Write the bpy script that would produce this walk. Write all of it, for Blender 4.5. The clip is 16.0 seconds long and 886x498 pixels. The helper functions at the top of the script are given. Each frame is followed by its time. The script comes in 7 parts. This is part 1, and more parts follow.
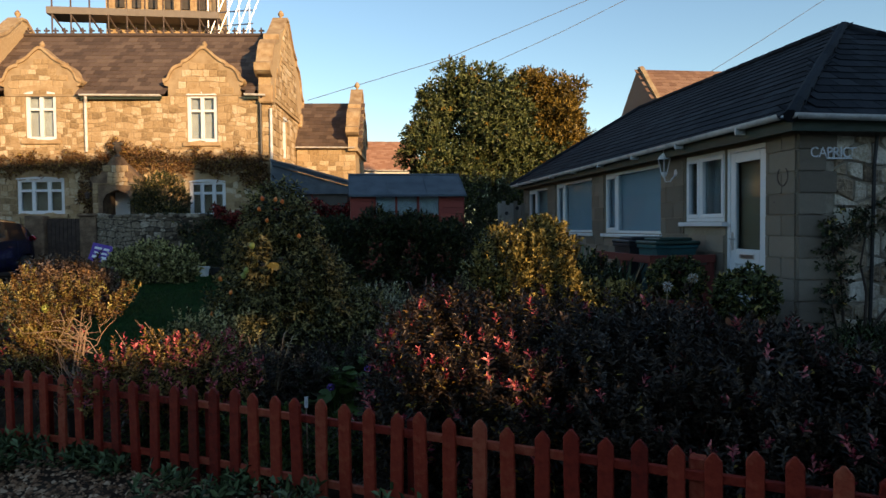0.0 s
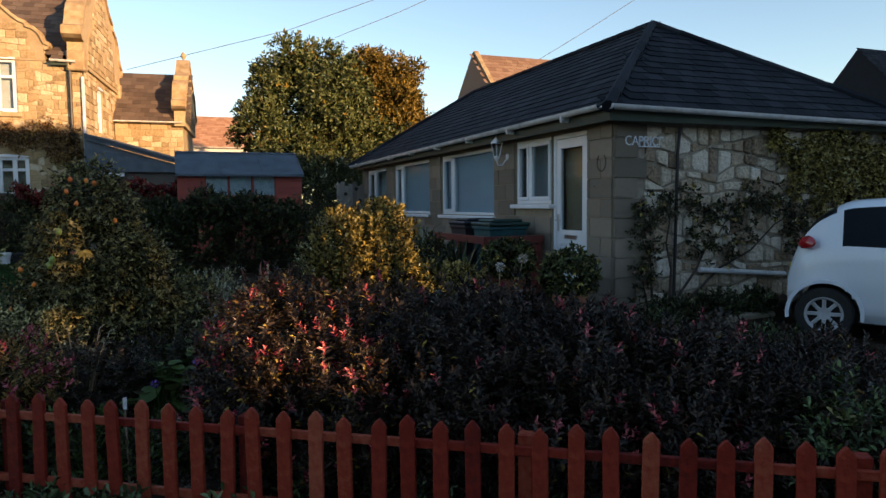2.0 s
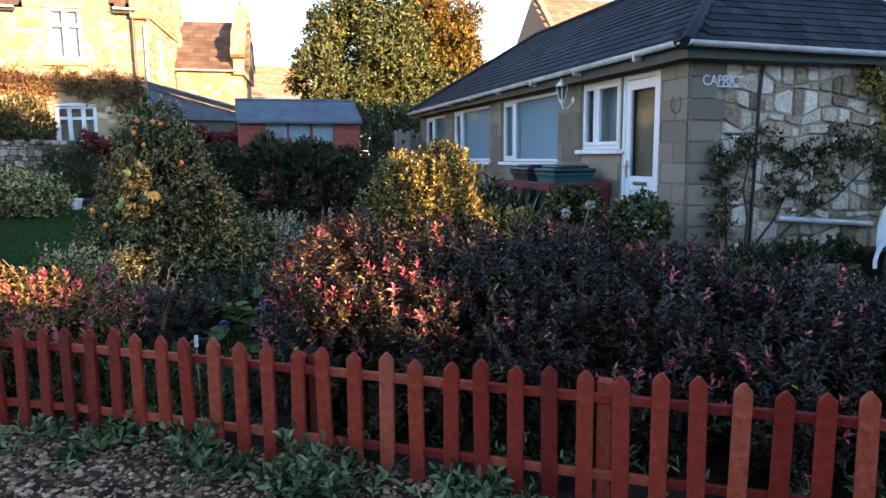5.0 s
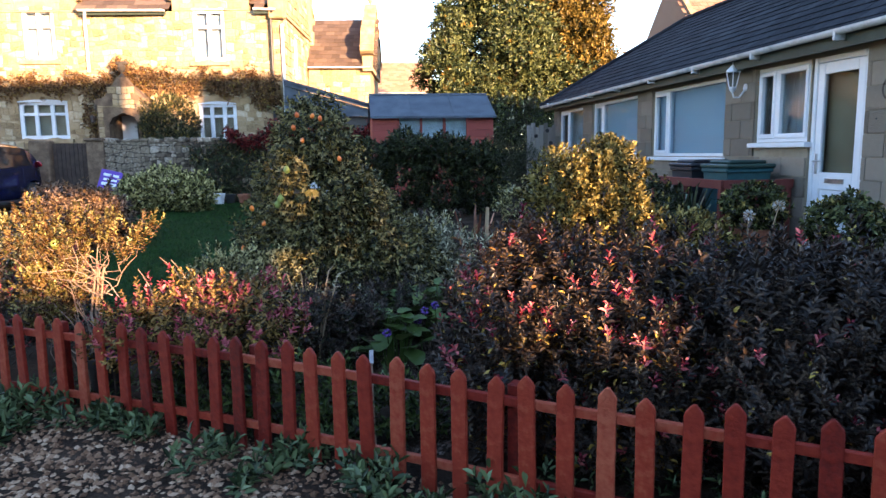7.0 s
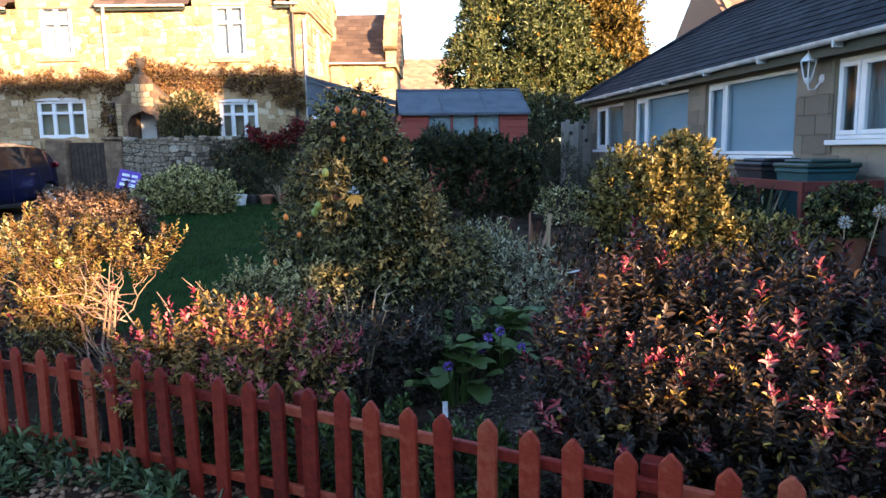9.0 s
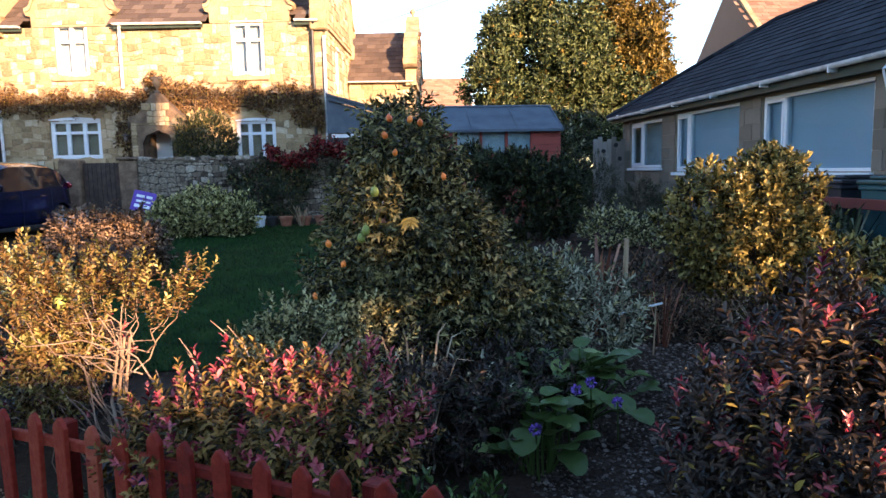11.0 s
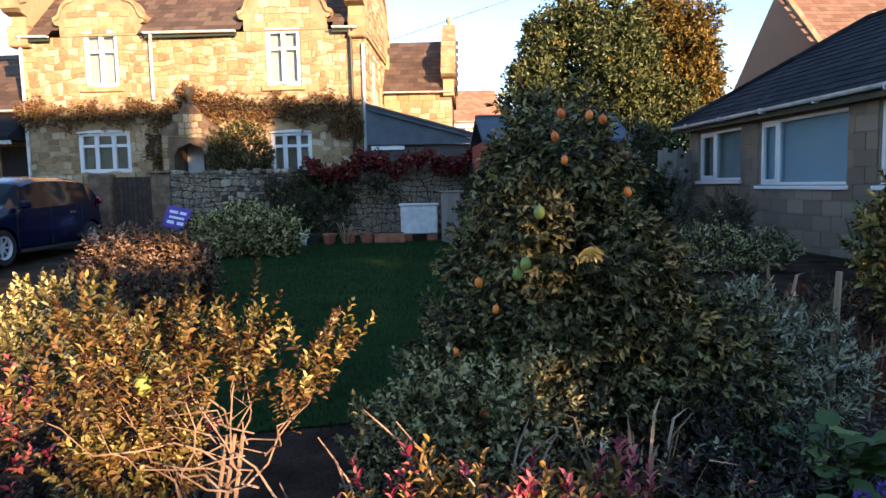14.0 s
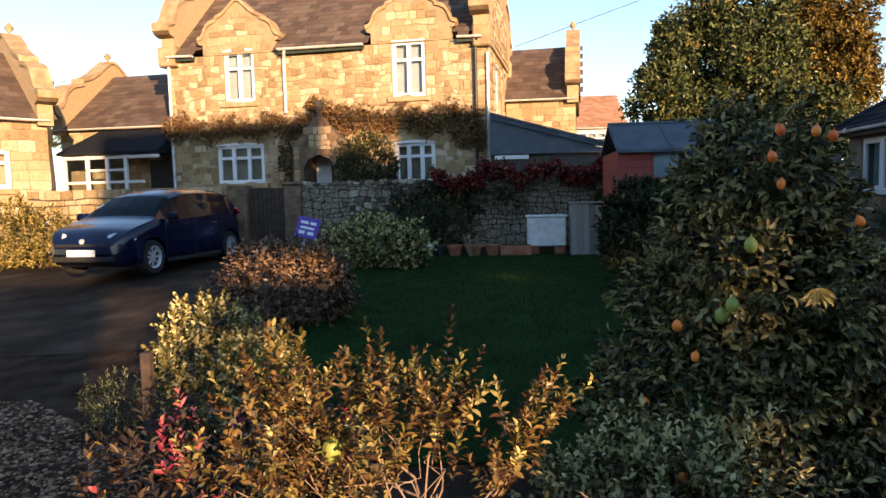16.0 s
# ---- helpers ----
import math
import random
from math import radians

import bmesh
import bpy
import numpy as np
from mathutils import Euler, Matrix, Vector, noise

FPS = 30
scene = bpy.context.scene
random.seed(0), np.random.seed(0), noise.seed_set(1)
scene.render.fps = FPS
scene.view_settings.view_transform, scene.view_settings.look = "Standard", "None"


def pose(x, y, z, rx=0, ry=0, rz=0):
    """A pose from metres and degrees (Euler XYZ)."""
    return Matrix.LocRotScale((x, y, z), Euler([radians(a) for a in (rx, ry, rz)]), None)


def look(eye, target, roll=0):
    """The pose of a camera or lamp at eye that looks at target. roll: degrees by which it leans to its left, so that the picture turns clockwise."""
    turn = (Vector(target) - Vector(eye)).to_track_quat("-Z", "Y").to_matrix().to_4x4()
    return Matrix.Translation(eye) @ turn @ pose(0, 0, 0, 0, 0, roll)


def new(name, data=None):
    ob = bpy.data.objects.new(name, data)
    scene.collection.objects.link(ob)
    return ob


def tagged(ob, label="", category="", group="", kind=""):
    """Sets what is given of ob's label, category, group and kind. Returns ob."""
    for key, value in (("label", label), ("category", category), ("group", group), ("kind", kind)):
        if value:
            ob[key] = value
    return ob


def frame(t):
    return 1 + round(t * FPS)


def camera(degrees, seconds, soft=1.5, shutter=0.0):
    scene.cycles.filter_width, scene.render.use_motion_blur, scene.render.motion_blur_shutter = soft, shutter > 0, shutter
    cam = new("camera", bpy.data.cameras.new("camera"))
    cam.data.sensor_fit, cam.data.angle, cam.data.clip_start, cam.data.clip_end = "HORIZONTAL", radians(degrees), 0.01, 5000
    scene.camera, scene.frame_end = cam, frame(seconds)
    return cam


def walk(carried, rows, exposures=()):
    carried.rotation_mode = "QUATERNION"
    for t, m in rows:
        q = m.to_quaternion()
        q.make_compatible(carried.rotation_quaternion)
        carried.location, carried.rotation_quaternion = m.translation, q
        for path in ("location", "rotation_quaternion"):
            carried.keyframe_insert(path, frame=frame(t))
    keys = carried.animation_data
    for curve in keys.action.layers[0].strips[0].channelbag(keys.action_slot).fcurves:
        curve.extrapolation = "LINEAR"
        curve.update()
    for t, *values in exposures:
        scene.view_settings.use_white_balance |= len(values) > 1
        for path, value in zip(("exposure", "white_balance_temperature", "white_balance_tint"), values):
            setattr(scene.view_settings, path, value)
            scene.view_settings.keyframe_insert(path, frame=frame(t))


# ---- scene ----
cam = camera(66.1, 16.0)
PATH = [
    (0, (-0.066, 1.999, 1.613), (0.216, 3.978, 1.545), -0.6),
    (0.5, (-0.057, 2.109, 1.634), (0.426, 4.048, 1.549), -0.7),
    (1, (-0.027, 2.037, 1.635), (0.573, 3.942, 1.536), -0.7),
    (1.5, (-0.023, 2.054, 1.638), (0.651, 3.933, 1.517), -0.6),
    (2, (-0.021, 2.043, 1.649), (0.708, 3.901, 1.516), -0.6),
    (2.5, (-0.034, 2.05, 1.657), (0.742, 3.888, 1.514), -0.7),
    (3, (-0.02, 2.07, 1.632), (0.77, 3.901, 1.475), -0.6),
    (3.2, (0.001, 2.021, 1.641), (0.778, 3.856, 1.47), -0.7),
    (5.3, (-0.107, 2.285, 1.57), (0.413, 4.196, 1.288), -0.6),
    (5.5, (-0.183, 2.332, 1.582), (0.299, 4.252, 1.296), -0.7),
    (6, (-0.304, 2.447, 1.575), (0.132, 4.378, 1.289), -0.7),
    (6.5, (-0.362, 2.655, 1.58), (0.002, 4.601, 1.294), -0.7),
    (7, (-0.394, 2.841, 1.576), (-0.139, 4.805, 1.293), -0.8),
    (7.5, (-0.503, 3.041, 1.564), (-0.27, 5.007, 1.279), -0.9),
    (8, (-0.592, 3.219, 1.558), (-0.368, 5.186, 1.273), -0.9),
    (8.5, (-0.604, 3.445, 1.592), (-0.388, 5.412, 1.304), -1.0),
    (9, (-0.613, 3.601, 1.597), (-0.406, 5.569, 1.308), -1.0),
    (9.2, (-0.645, 3.665, 1.592), (-0.44, 5.633, 1.302), -1.0),
    (11.3, (-0.974, 4.491, 1.567), (-0.801, 6.47, 1.342), -1.2),
    (11.5, (-1.048, 4.58, 1.578), (-0.877, 6.56, 1.353), -1.2),
    (12, (-1.153, 4.755, 1.558), (-0.99, 6.736, 1.337), -1.2),
    (12.5, (-1.176, 4.995, 1.57), (-1.022, 6.977, 1.348), -1.2),
    (13, (-1.226, 5.144, 1.576), (-1.08, 7.127, 1.354), -1.3),
    (13.5, (-1.404, 5.303, 1.585), (-1.263, 7.288, 1.385), -1.4),
    (14, (-1.551, 5.459, 1.582), (-1.418, 7.445, 1.394), -1.3),
    (14.5, (-1.64, 5.666, 1.616), (-1.516, 7.653, 1.428), -1.3),
    (15, (-1.7, 5.778, 1.628), (-1.596, 7.767, 1.443), -1.3),
    (15.5, (-1.775, 5.768, 1.653), (-1.763, 7.761, 1.478), -1.4),
    (16, (-1.833, 5.768, 1.672), (-2.026, 7.753, 1.511), -1.4),
]
walk(cam, [(t, look(eye, target, roll)) for t, eye, target, roll in PATH],
     exposures=[(0.0, 0.8, 5900, 8), (1.0, 1.05, 6150, 12), (3.0, 1.35, 6250, 14), (5.3, 2.7, 5800, 20), (6.5, 2.68, 5750, 20), (9.0, 2.55, 5650, 19), (12.5, 1.97, 5450, 18), (14.5, 1.75, 5500, 16), (15.3, 1.6, 5600, 15), (16.0, 1.4, 5750, 14)])

# ---------------------------------------------------------------- light
SUN_UP, SUN_SIDE = 10.0, 149.5
sun_h = Vector((math.sin(radians(SUN_SIDE)), math.cos(radians(SUN_SIDE)), 0))
world = bpy.data.worlds.new("sky")
scene.world = world
world.use_nodes = True
sky = world.node_tree.nodes.new("ShaderNodeTexSky")
sky.sky_type, sky.sun_disc = "NISHITA", False
sky.sun_elevation, sky.sun_rotation = radians(SUN_UP), radians(SUN_SIDE)
sky.air_density, sky.dust_density, sky.ozone_density = 1.0, 0.15, 1.0
world.node_tree.links.new(sky.outputs[0], world.node_tree.nodes["Background"].inputs[0])
world.node_tree.nodes["Background"].inputs[1].default_value = 0.122
sun = bpy.data.lights.new("sun", "SUN")
sun.energy, sun.angle, sun.color = 4.8, radians(0.53), (1.0, 0.6, 0.27)
sun_lamp = new("sun", sun)
sun_lamp.matrix_basis = look((0, 0, 40), Vector((0, 0, 40)) - sun_h + Vector((0, 0, -math.tan(radians(SUN_UP)))))

# ---------------------------------------------------------------- materials


def material(name, colours, scale=4.0, rough=0.8, bump=0.3, fine=60.0, metal=0.0, island=False, objects=False, coat=0.0,
             spec=0.5, detail=6.0, translucent=0.0, spread=0.35, depth=0.01):
    """A procedural surface: colours along a ramp, driven by noise and, if asked, by a random value per piece."""
    m = bpy.data.materials.new(name)
    m.use_nodes = True
    nt = m.node_tree
    n, ln = nt.nodes, nt.links
    b = n["Principled BSDF"]
    b.inputs["Roughness"].default_value, b.inputs["Metallic"].default_value = rough, metal
    b.inputs["Coat Weight"].default_value, b.inputs["Specular IOR Level"].default_value = coat, spec
    tc = n.new("ShaderNodeTexCoord")
    big = n.new("ShaderNodeTexNoise")
    big.inputs["Scale"].default_value, big.inputs["Detail"].default_value = scale, detail
    ln.new(tc.outputs["Object"], big.inputs["Vector"])
    small = n.new("ShaderNodeTexNoise")
    small.inputs["Scale"].default_value, small.inputs["Detail"].default_value = fine, 4.0
    ln.new(tc.outputs["Object"], small.inputs["Vector"])
    add = n.new("ShaderNodeMath")
    add.operation = "MULTIPLY_ADD"
    add.inputs[1].default_value = spread
    ln.new(small.outputs["Fac"], add.inputs[0])
    sub = n.new("ShaderNodeMath")
    sub.operation = "SUBTRACT"
    sub.inputs[1].default_value = spread / 2
    if island or objects:
        info = n.new("ShaderNodeNewGeometry" if island else "ShaderNodeObjectInfo")
        mix = n.new("ShaderNodeMath")
        mix.operation = "MULTIPLY_ADD"
        mix.inputs[1].default_value, mix.inputs[2].default_value = 0.75, 0.0
        ln.new(info.outputs["Random Per Island" if island else "Random"], mix.inputs[0])
        part_noise = n.new("ShaderNodeMath")
        part_noise.operation = "MULTIPLY_ADD"
        part_noise.inputs[1].default_value = 0.25
        ln.new(big.outputs["Fac"], part_noise.inputs[0])
        ln.new(mix.outputs[0], part_noise.inputs[2])
        ln.new(part_noise.outputs[0], add.inputs[2])
    else:
        ln.new(big.outputs["Fac"], add.inputs[2])
    ln.new(add.outputs[0], sub.inputs[0])
    ramp = n.new("ShaderNodeValToRGB")
    lo, hi = (0.05, 0.95) if island or objects else (0.3, 0.7)
    while len(ramp.color_ramp.elements) < len(colours):
        ramp.color_ramp.elements.new(0.5)
    for i, c in enumerate(colours):
        ramp.color_ramp.elements[i].position = lo + (hi - lo) * i / max(1, len(colours) - 1)
        ramp.color_ramp.elements[i].color = (*c, 1)
    ln.new(sub.outputs[0], ramp.inputs[0])
    ln.new(ramp.outputs[0], b.inputs["Base Color"])
    if bump:
        bp = n.new("ShaderNodeBump")
        bp.inputs["Strength"].default_value, bp.inputs["Distance"].default_value = bump, depth
        ln.new(small.outputs["Fac"], bp.inputs["Height"])
        ln.new(bp.outputs[0], b.inputs["Normal"])
    if translucent:
        tr = n.new("ShaderNodeBsdfTranslucent")
        ln.new(ramp.outputs[0], tr.inputs[0])
        mx = n.new("ShaderNodeMixShader")
        mx.inputs[0].default_value = translucent
        ln.new(b.outputs[0], mx.inputs[1])
        ln.new(tr.outputs[0], mx.inputs[2])
        ln.new(mx.outputs[0], n["Material Output"].inputs[0])
    return m


def glass_material(name, tint=(0.75, 0.82, 0.85)):
    m = bpy.data.materials.new(name)
    m.use_nodes = True
    n, ln = m.node_tree.nodes, m.node_tree.links
    clear, gloss, mx = n.new("ShaderNodeBsdfTransparent"), n.new("ShaderNodeBsdfGlossy"), n.new("ShaderNodeMixShader")
    edge, power, fr = n.new("ShaderNodeLayerWeight"), n.new("ShaderNodeMath"), n.new("ShaderNodeMath")
    edge.inputs[0].default_value = 0.5
    power.operation, power.inputs[1].default_value = "POWER", 4.0
    fr.operation, fr.inputs[1].default_value, fr.inputs[2].default_value = "MULTIPLY_ADD", 0.5, 0.03
    ln.new(edge.outputs["Facing"], power.inputs[0])
    ln.new(power.outputs[0], fr.inputs[0])
    clear.inputs[0].default_value = (*tint, 1)
    gloss.inputs["Roughness"].default_value = 0.03
    ln.new(fr.outputs[0], mx.inputs[0])
    ln.new(clear.outputs[0], mx.inputs[1])
    ln.new(gloss.outputs[0], mx.inputs[2])
    ln.new(mx.outputs[0], n["Material Output"].inputs[0])
    return m


def leaf_material(name, colours, rough=0.27, translucent=0.06, spec=0.27):
    """Leaves, each with its own tone; the ramp's ends put shaded gaps and glints into the colour."""
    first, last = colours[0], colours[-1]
    # Low end cut to near black for shaded gaps, top raised for glints.
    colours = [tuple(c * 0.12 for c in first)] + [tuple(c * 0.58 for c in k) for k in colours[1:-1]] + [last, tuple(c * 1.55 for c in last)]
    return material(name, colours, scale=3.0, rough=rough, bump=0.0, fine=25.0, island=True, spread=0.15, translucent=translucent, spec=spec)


M_GROUND = material("soil_and_gravel", [(0.015, 0.011, 0.008), (0.038, 0.026, 0.018), (0.075, 0.052, 0.036)], 3.0, 0.95, 0.8, 45.0, depth=0.03, spec=0.05)
M_GRAVEL = material("pebbles", [(0.05, 0.026, 0.015), (0.15, 0.08, 0.042), (0.3, 0.175, 0.1), (0.55, 0.4, 0.26)], 8.0, 0.85, 0.3, 90.0, island=True, spec=0.2)
M_BEDSTONE = material("grey_bed_pebbles", [(0.018, 0.014, 0.011), (0.05, 0.037, 0.028), (0.1, 0.075, 0.058), (0.26, 0.21, 0.17)], 8.0, 0.85, 0.3, 90.0, island=True, spec=0.2)
M_DRIVE = material("worn_asphalt", [(0.014, 0.012, 0.009), (0.035, 0.027, 0.02), (0.07, 0.052, 0.038)], 1.6, 0.9, 0.7, 60.0, spec=0.1, spread=0.5)
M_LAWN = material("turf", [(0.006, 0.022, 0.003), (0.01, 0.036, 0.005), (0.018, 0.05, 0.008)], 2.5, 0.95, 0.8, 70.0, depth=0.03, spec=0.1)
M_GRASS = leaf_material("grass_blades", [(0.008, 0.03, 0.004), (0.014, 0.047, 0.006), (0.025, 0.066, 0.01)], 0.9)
M_FENCE = material("red_brown_paint", [(0.1, 0.008, 0.005), (0.2, 0.018, 0.009), (0.27, 0.034, 0.015), (0.36, 0.09, 0.045)], 7.0, 0.6, 0.7, 34.0, objects=True, spread=0.75, spec=0.25)
M_BLOCK = material("buff_block", [(0.15, 0.124, 0.094), (0.21, 0.175, 0.132), (0.3, 0.25, 0.19)], 5.0, 0.9, 0.8, 45.0, objects=True, spread=0.55)
M_BLOCK_J = material("block_mortar", [(0.24, 0.2, 0.14), (0.3, 0.26, 0.19)], 8.0, 0.95, 0.4, 80.0)
M_RUBBLE = material("cut_rubble_stone", [(0.12, 0.09, 0.065), (0.3, 0.22, 0.14), (0.42, 0.34, 0.24), (0.6, 0.53, 0.42), (0.72, 0.66, 0.56)], 11.0, 0.9, 1.0, 26.0, objects=True, depth=0.03, spread=0.8)
M_RUBBLE_J = material("ribbon_mortar", [(0.2, 0.165, 0.12), (0.42, 0.36, 0.28)], 9.0, 0.95, 0.5, 80.0)
M_HSTONE = material("honey_rubble", [(0.2, 0.14, 0.07), (0.35, 0.25, 0.13), (0.44, 0.33, 0.19), (0.58, 0.5, 0.36)], 6.0, 0.9, 0.9, 17.0, spread=0.7, island=True, depth=0.02)
M_HSTONE_P = material("honey_rubble_piece", [(0.2, 0.14, 0.07), (0.35, 0.25, 0.13), (0.44, 0.33, 0.19), (0.58, 0.5, 0.36)], 6.0, 0.9, 0.9, 17.0, spread=0.7, objects=True, depth=0.02)
M_HJOINT = material("lime_mortar", [(0.28, 0.2, 0.11), (0.4, 0.31, 0.19)], 4.0, 0.95, 0.5, 60.0)
M_DRESSED = material("dressed_sandstone", [(0.27, 0.18, 0.09), (0.38, 0.27, 0.145), (0.46, 0.36, 0.22)], 4.0, 0.9, 0.5, 45.0)
M_WALLSTONE = material("grey_field_stone", [(0.045, 0.034, 0.024), (0.11, 0.085, 0.058), (0.2, 0.16, 0.11), (0.42, 0.37, 0.29)], 9.0, 0.95, 1.0, 22.0, objects=True, depth=0.03, spread=0.8)
M_WALLJ = material("earth_mortar", [(0.04, 0.033, 0.026), (0.08, 0.065, 0.05)], 6.0, 0.95, 0.6, 60.0)
M_SLATE = material("blue_grey_slate", [(0.006, 0.007, 0.01), (0.013, 0.015, 0.02), (0.03, 0.033, 0.04)], 6.0, 0.8, 0.4, 60.0, spec=0.12, objects=True)
M_SLATE_I = material("blue_grey_slate_rows", [(0.006, 0.007, 0.01), (0.013, 0.015, 0.02), (0.03, 0.033, 0.04)], 6.0, 0.8, 0.4, 60.0, spec=0.12, island=True)
M_TILE = material("brown_stone_tiles", [(0.06, 0.04, 0.03), (0.1, 0.068, 0.05), (0.16, 0.115, 0.085)], 2.0, 0.85, 0.5, 40.0, island=True)
M_PANTILE = material("orange_pantiles", [(0.3, 0.15, 0.08), (0.4, 0.21, 0.12), (0.48, 0.28, 0.17)], 3.0, 0.85, 0.4, 40.0, island=True)
M_BROWNTILE = material("brown_clay_tiles", [(0.16, 0.09, 0.055), (0.22, 0.13, 0.085), (0.28, 0.18, 0.12)], 3.0, 0.85, 0.4, 40.0, island=True)
M_UPVC = material("white_upvc", [(0.72, 0.74, 0.77), (0.8, 0.82, 0.84)], 2.0, 0.35, 0.05, 30.0)
M_GUTTER = material("weathered_white_gutter", [(0.42, 0.42, 0.42), (0.6, 0.6, 0.6), (0.7, 0.7, 0.7)], 5.0, 0.5, 0.1, 40.0)
M_GREEN = material("dark_green_fascia", [(0.02, 0.035, 0.025), (0.035, 0.055, 0.04)], 6.0, 0.6, 0.2)
M_GLASS = glass_material("window_glass")
# Blinds, their light blue-grey also carrying the reflection seen in the panes.
M_BLIND = material("blind_with_pane_reflection", [(0.5, 0.56, 0.62), (0.6, 0.66, 0.72)], 1.2, 0.9, 0.1, 30.0)
M_CURTAIN = material("pale_curtain", [(0.5, 0.47, 0.45), (0.64, 0.61, 0.58)], 3.0, 0.95, 0.2, 30.0)
# Colour of the added door backing, in place of the glass's dull reflection.
M_TAN = material("door_glass_tone", [(0.3, 0.2, 0.11), (0.42, 0.3, 0.18)], 3.0, 0.9, 0.2, 30.0)
# Curtains of low windows; warm sun and pane reflections are put into the colour.
M_PEACH = material("curtain_in_peach_light", [(0.5, 0.34, 0.2), (0.66, 0.5, 0.34)], 3.0, 0.9, 0.2, 30.0)
# Dark colour that stands in for the dimness inside rooms and openings.
M_ROOM = material("painted_dim_room", [(0.05, 0.045, 0.04), (0.09, 0.08, 0.07)], 1.0, 0.9, 0.0)
M_BLACK = material("black_metal", [(0.012, 0.012, 0.013), (0.025, 0.025, 0.027)], 8.0, 0.5, 0.2)
M_IRON = material("rusted_iron", [(0.05, 0.035, 0.03), (0.1, 0.07, 0.055)], 20.0, 0.7, 0.4)
M_CHROME = material("brushed_metal", [(0.5, 0.5, 0.5), (0.65, 0.65, 0.65)], 20.0, 0.3, 0.0, metal=1.0)
M_SHED = material("red_shed_paint", [(0.2, 0.035, 0.025), (0.3, 0.06, 0.04)], 5.0, 0.75, 0.3, objects=True)
M_FELT = material("blue_grey_felt", [(0.06, 0.075, 0.095), (0.1, 0.12, 0.145)], 3.0, 0.9, 0.5, 120.0)
M_TERRACOTTA = material("terracotta", [(0.2, 0.07, 0.035), (0.3, 0.115, 0.06), (0.36, 0.16, 0.09)], 7.0, 0.85, 0.3)
M_WOOD = material("grey_weathered_wood", [(0.16, 0.14, 0.12), (0.26, 0.23, 0.2), (0.33, 0.3, 0.26)], 4.0, 0.9, 0.5, 50.0, objects=True)
M_WHITE = material("chipped_white_paint", [(0.5, 0.5, 0.48), (0.72, 0.72, 0.7)], 9.0, 0.6, 0.3)
M_STEM = material("bare_bark", [(0.16, 0.1, 0.065), (0.28, 0.19, 0.13), (0.4, 0.3, 0.22)], 12.0, 0.85, 0.5, 60.0)
M_DARKSTEM = material("dark_bark", [(0.035, 0.024, 0.018), (0.075, 0.052, 0.04)], 12.0, 0.9, 0.5, 60.0)
M_DEAD = material("dead_straw", [(0.22, 0.14, 0.07), (0.36, 0.25, 0.14), (0.45, 0.35, 0.22)], 9.0, 0.9, 0.3, island=True)

# ---------------------------------------------------------------- building helpers


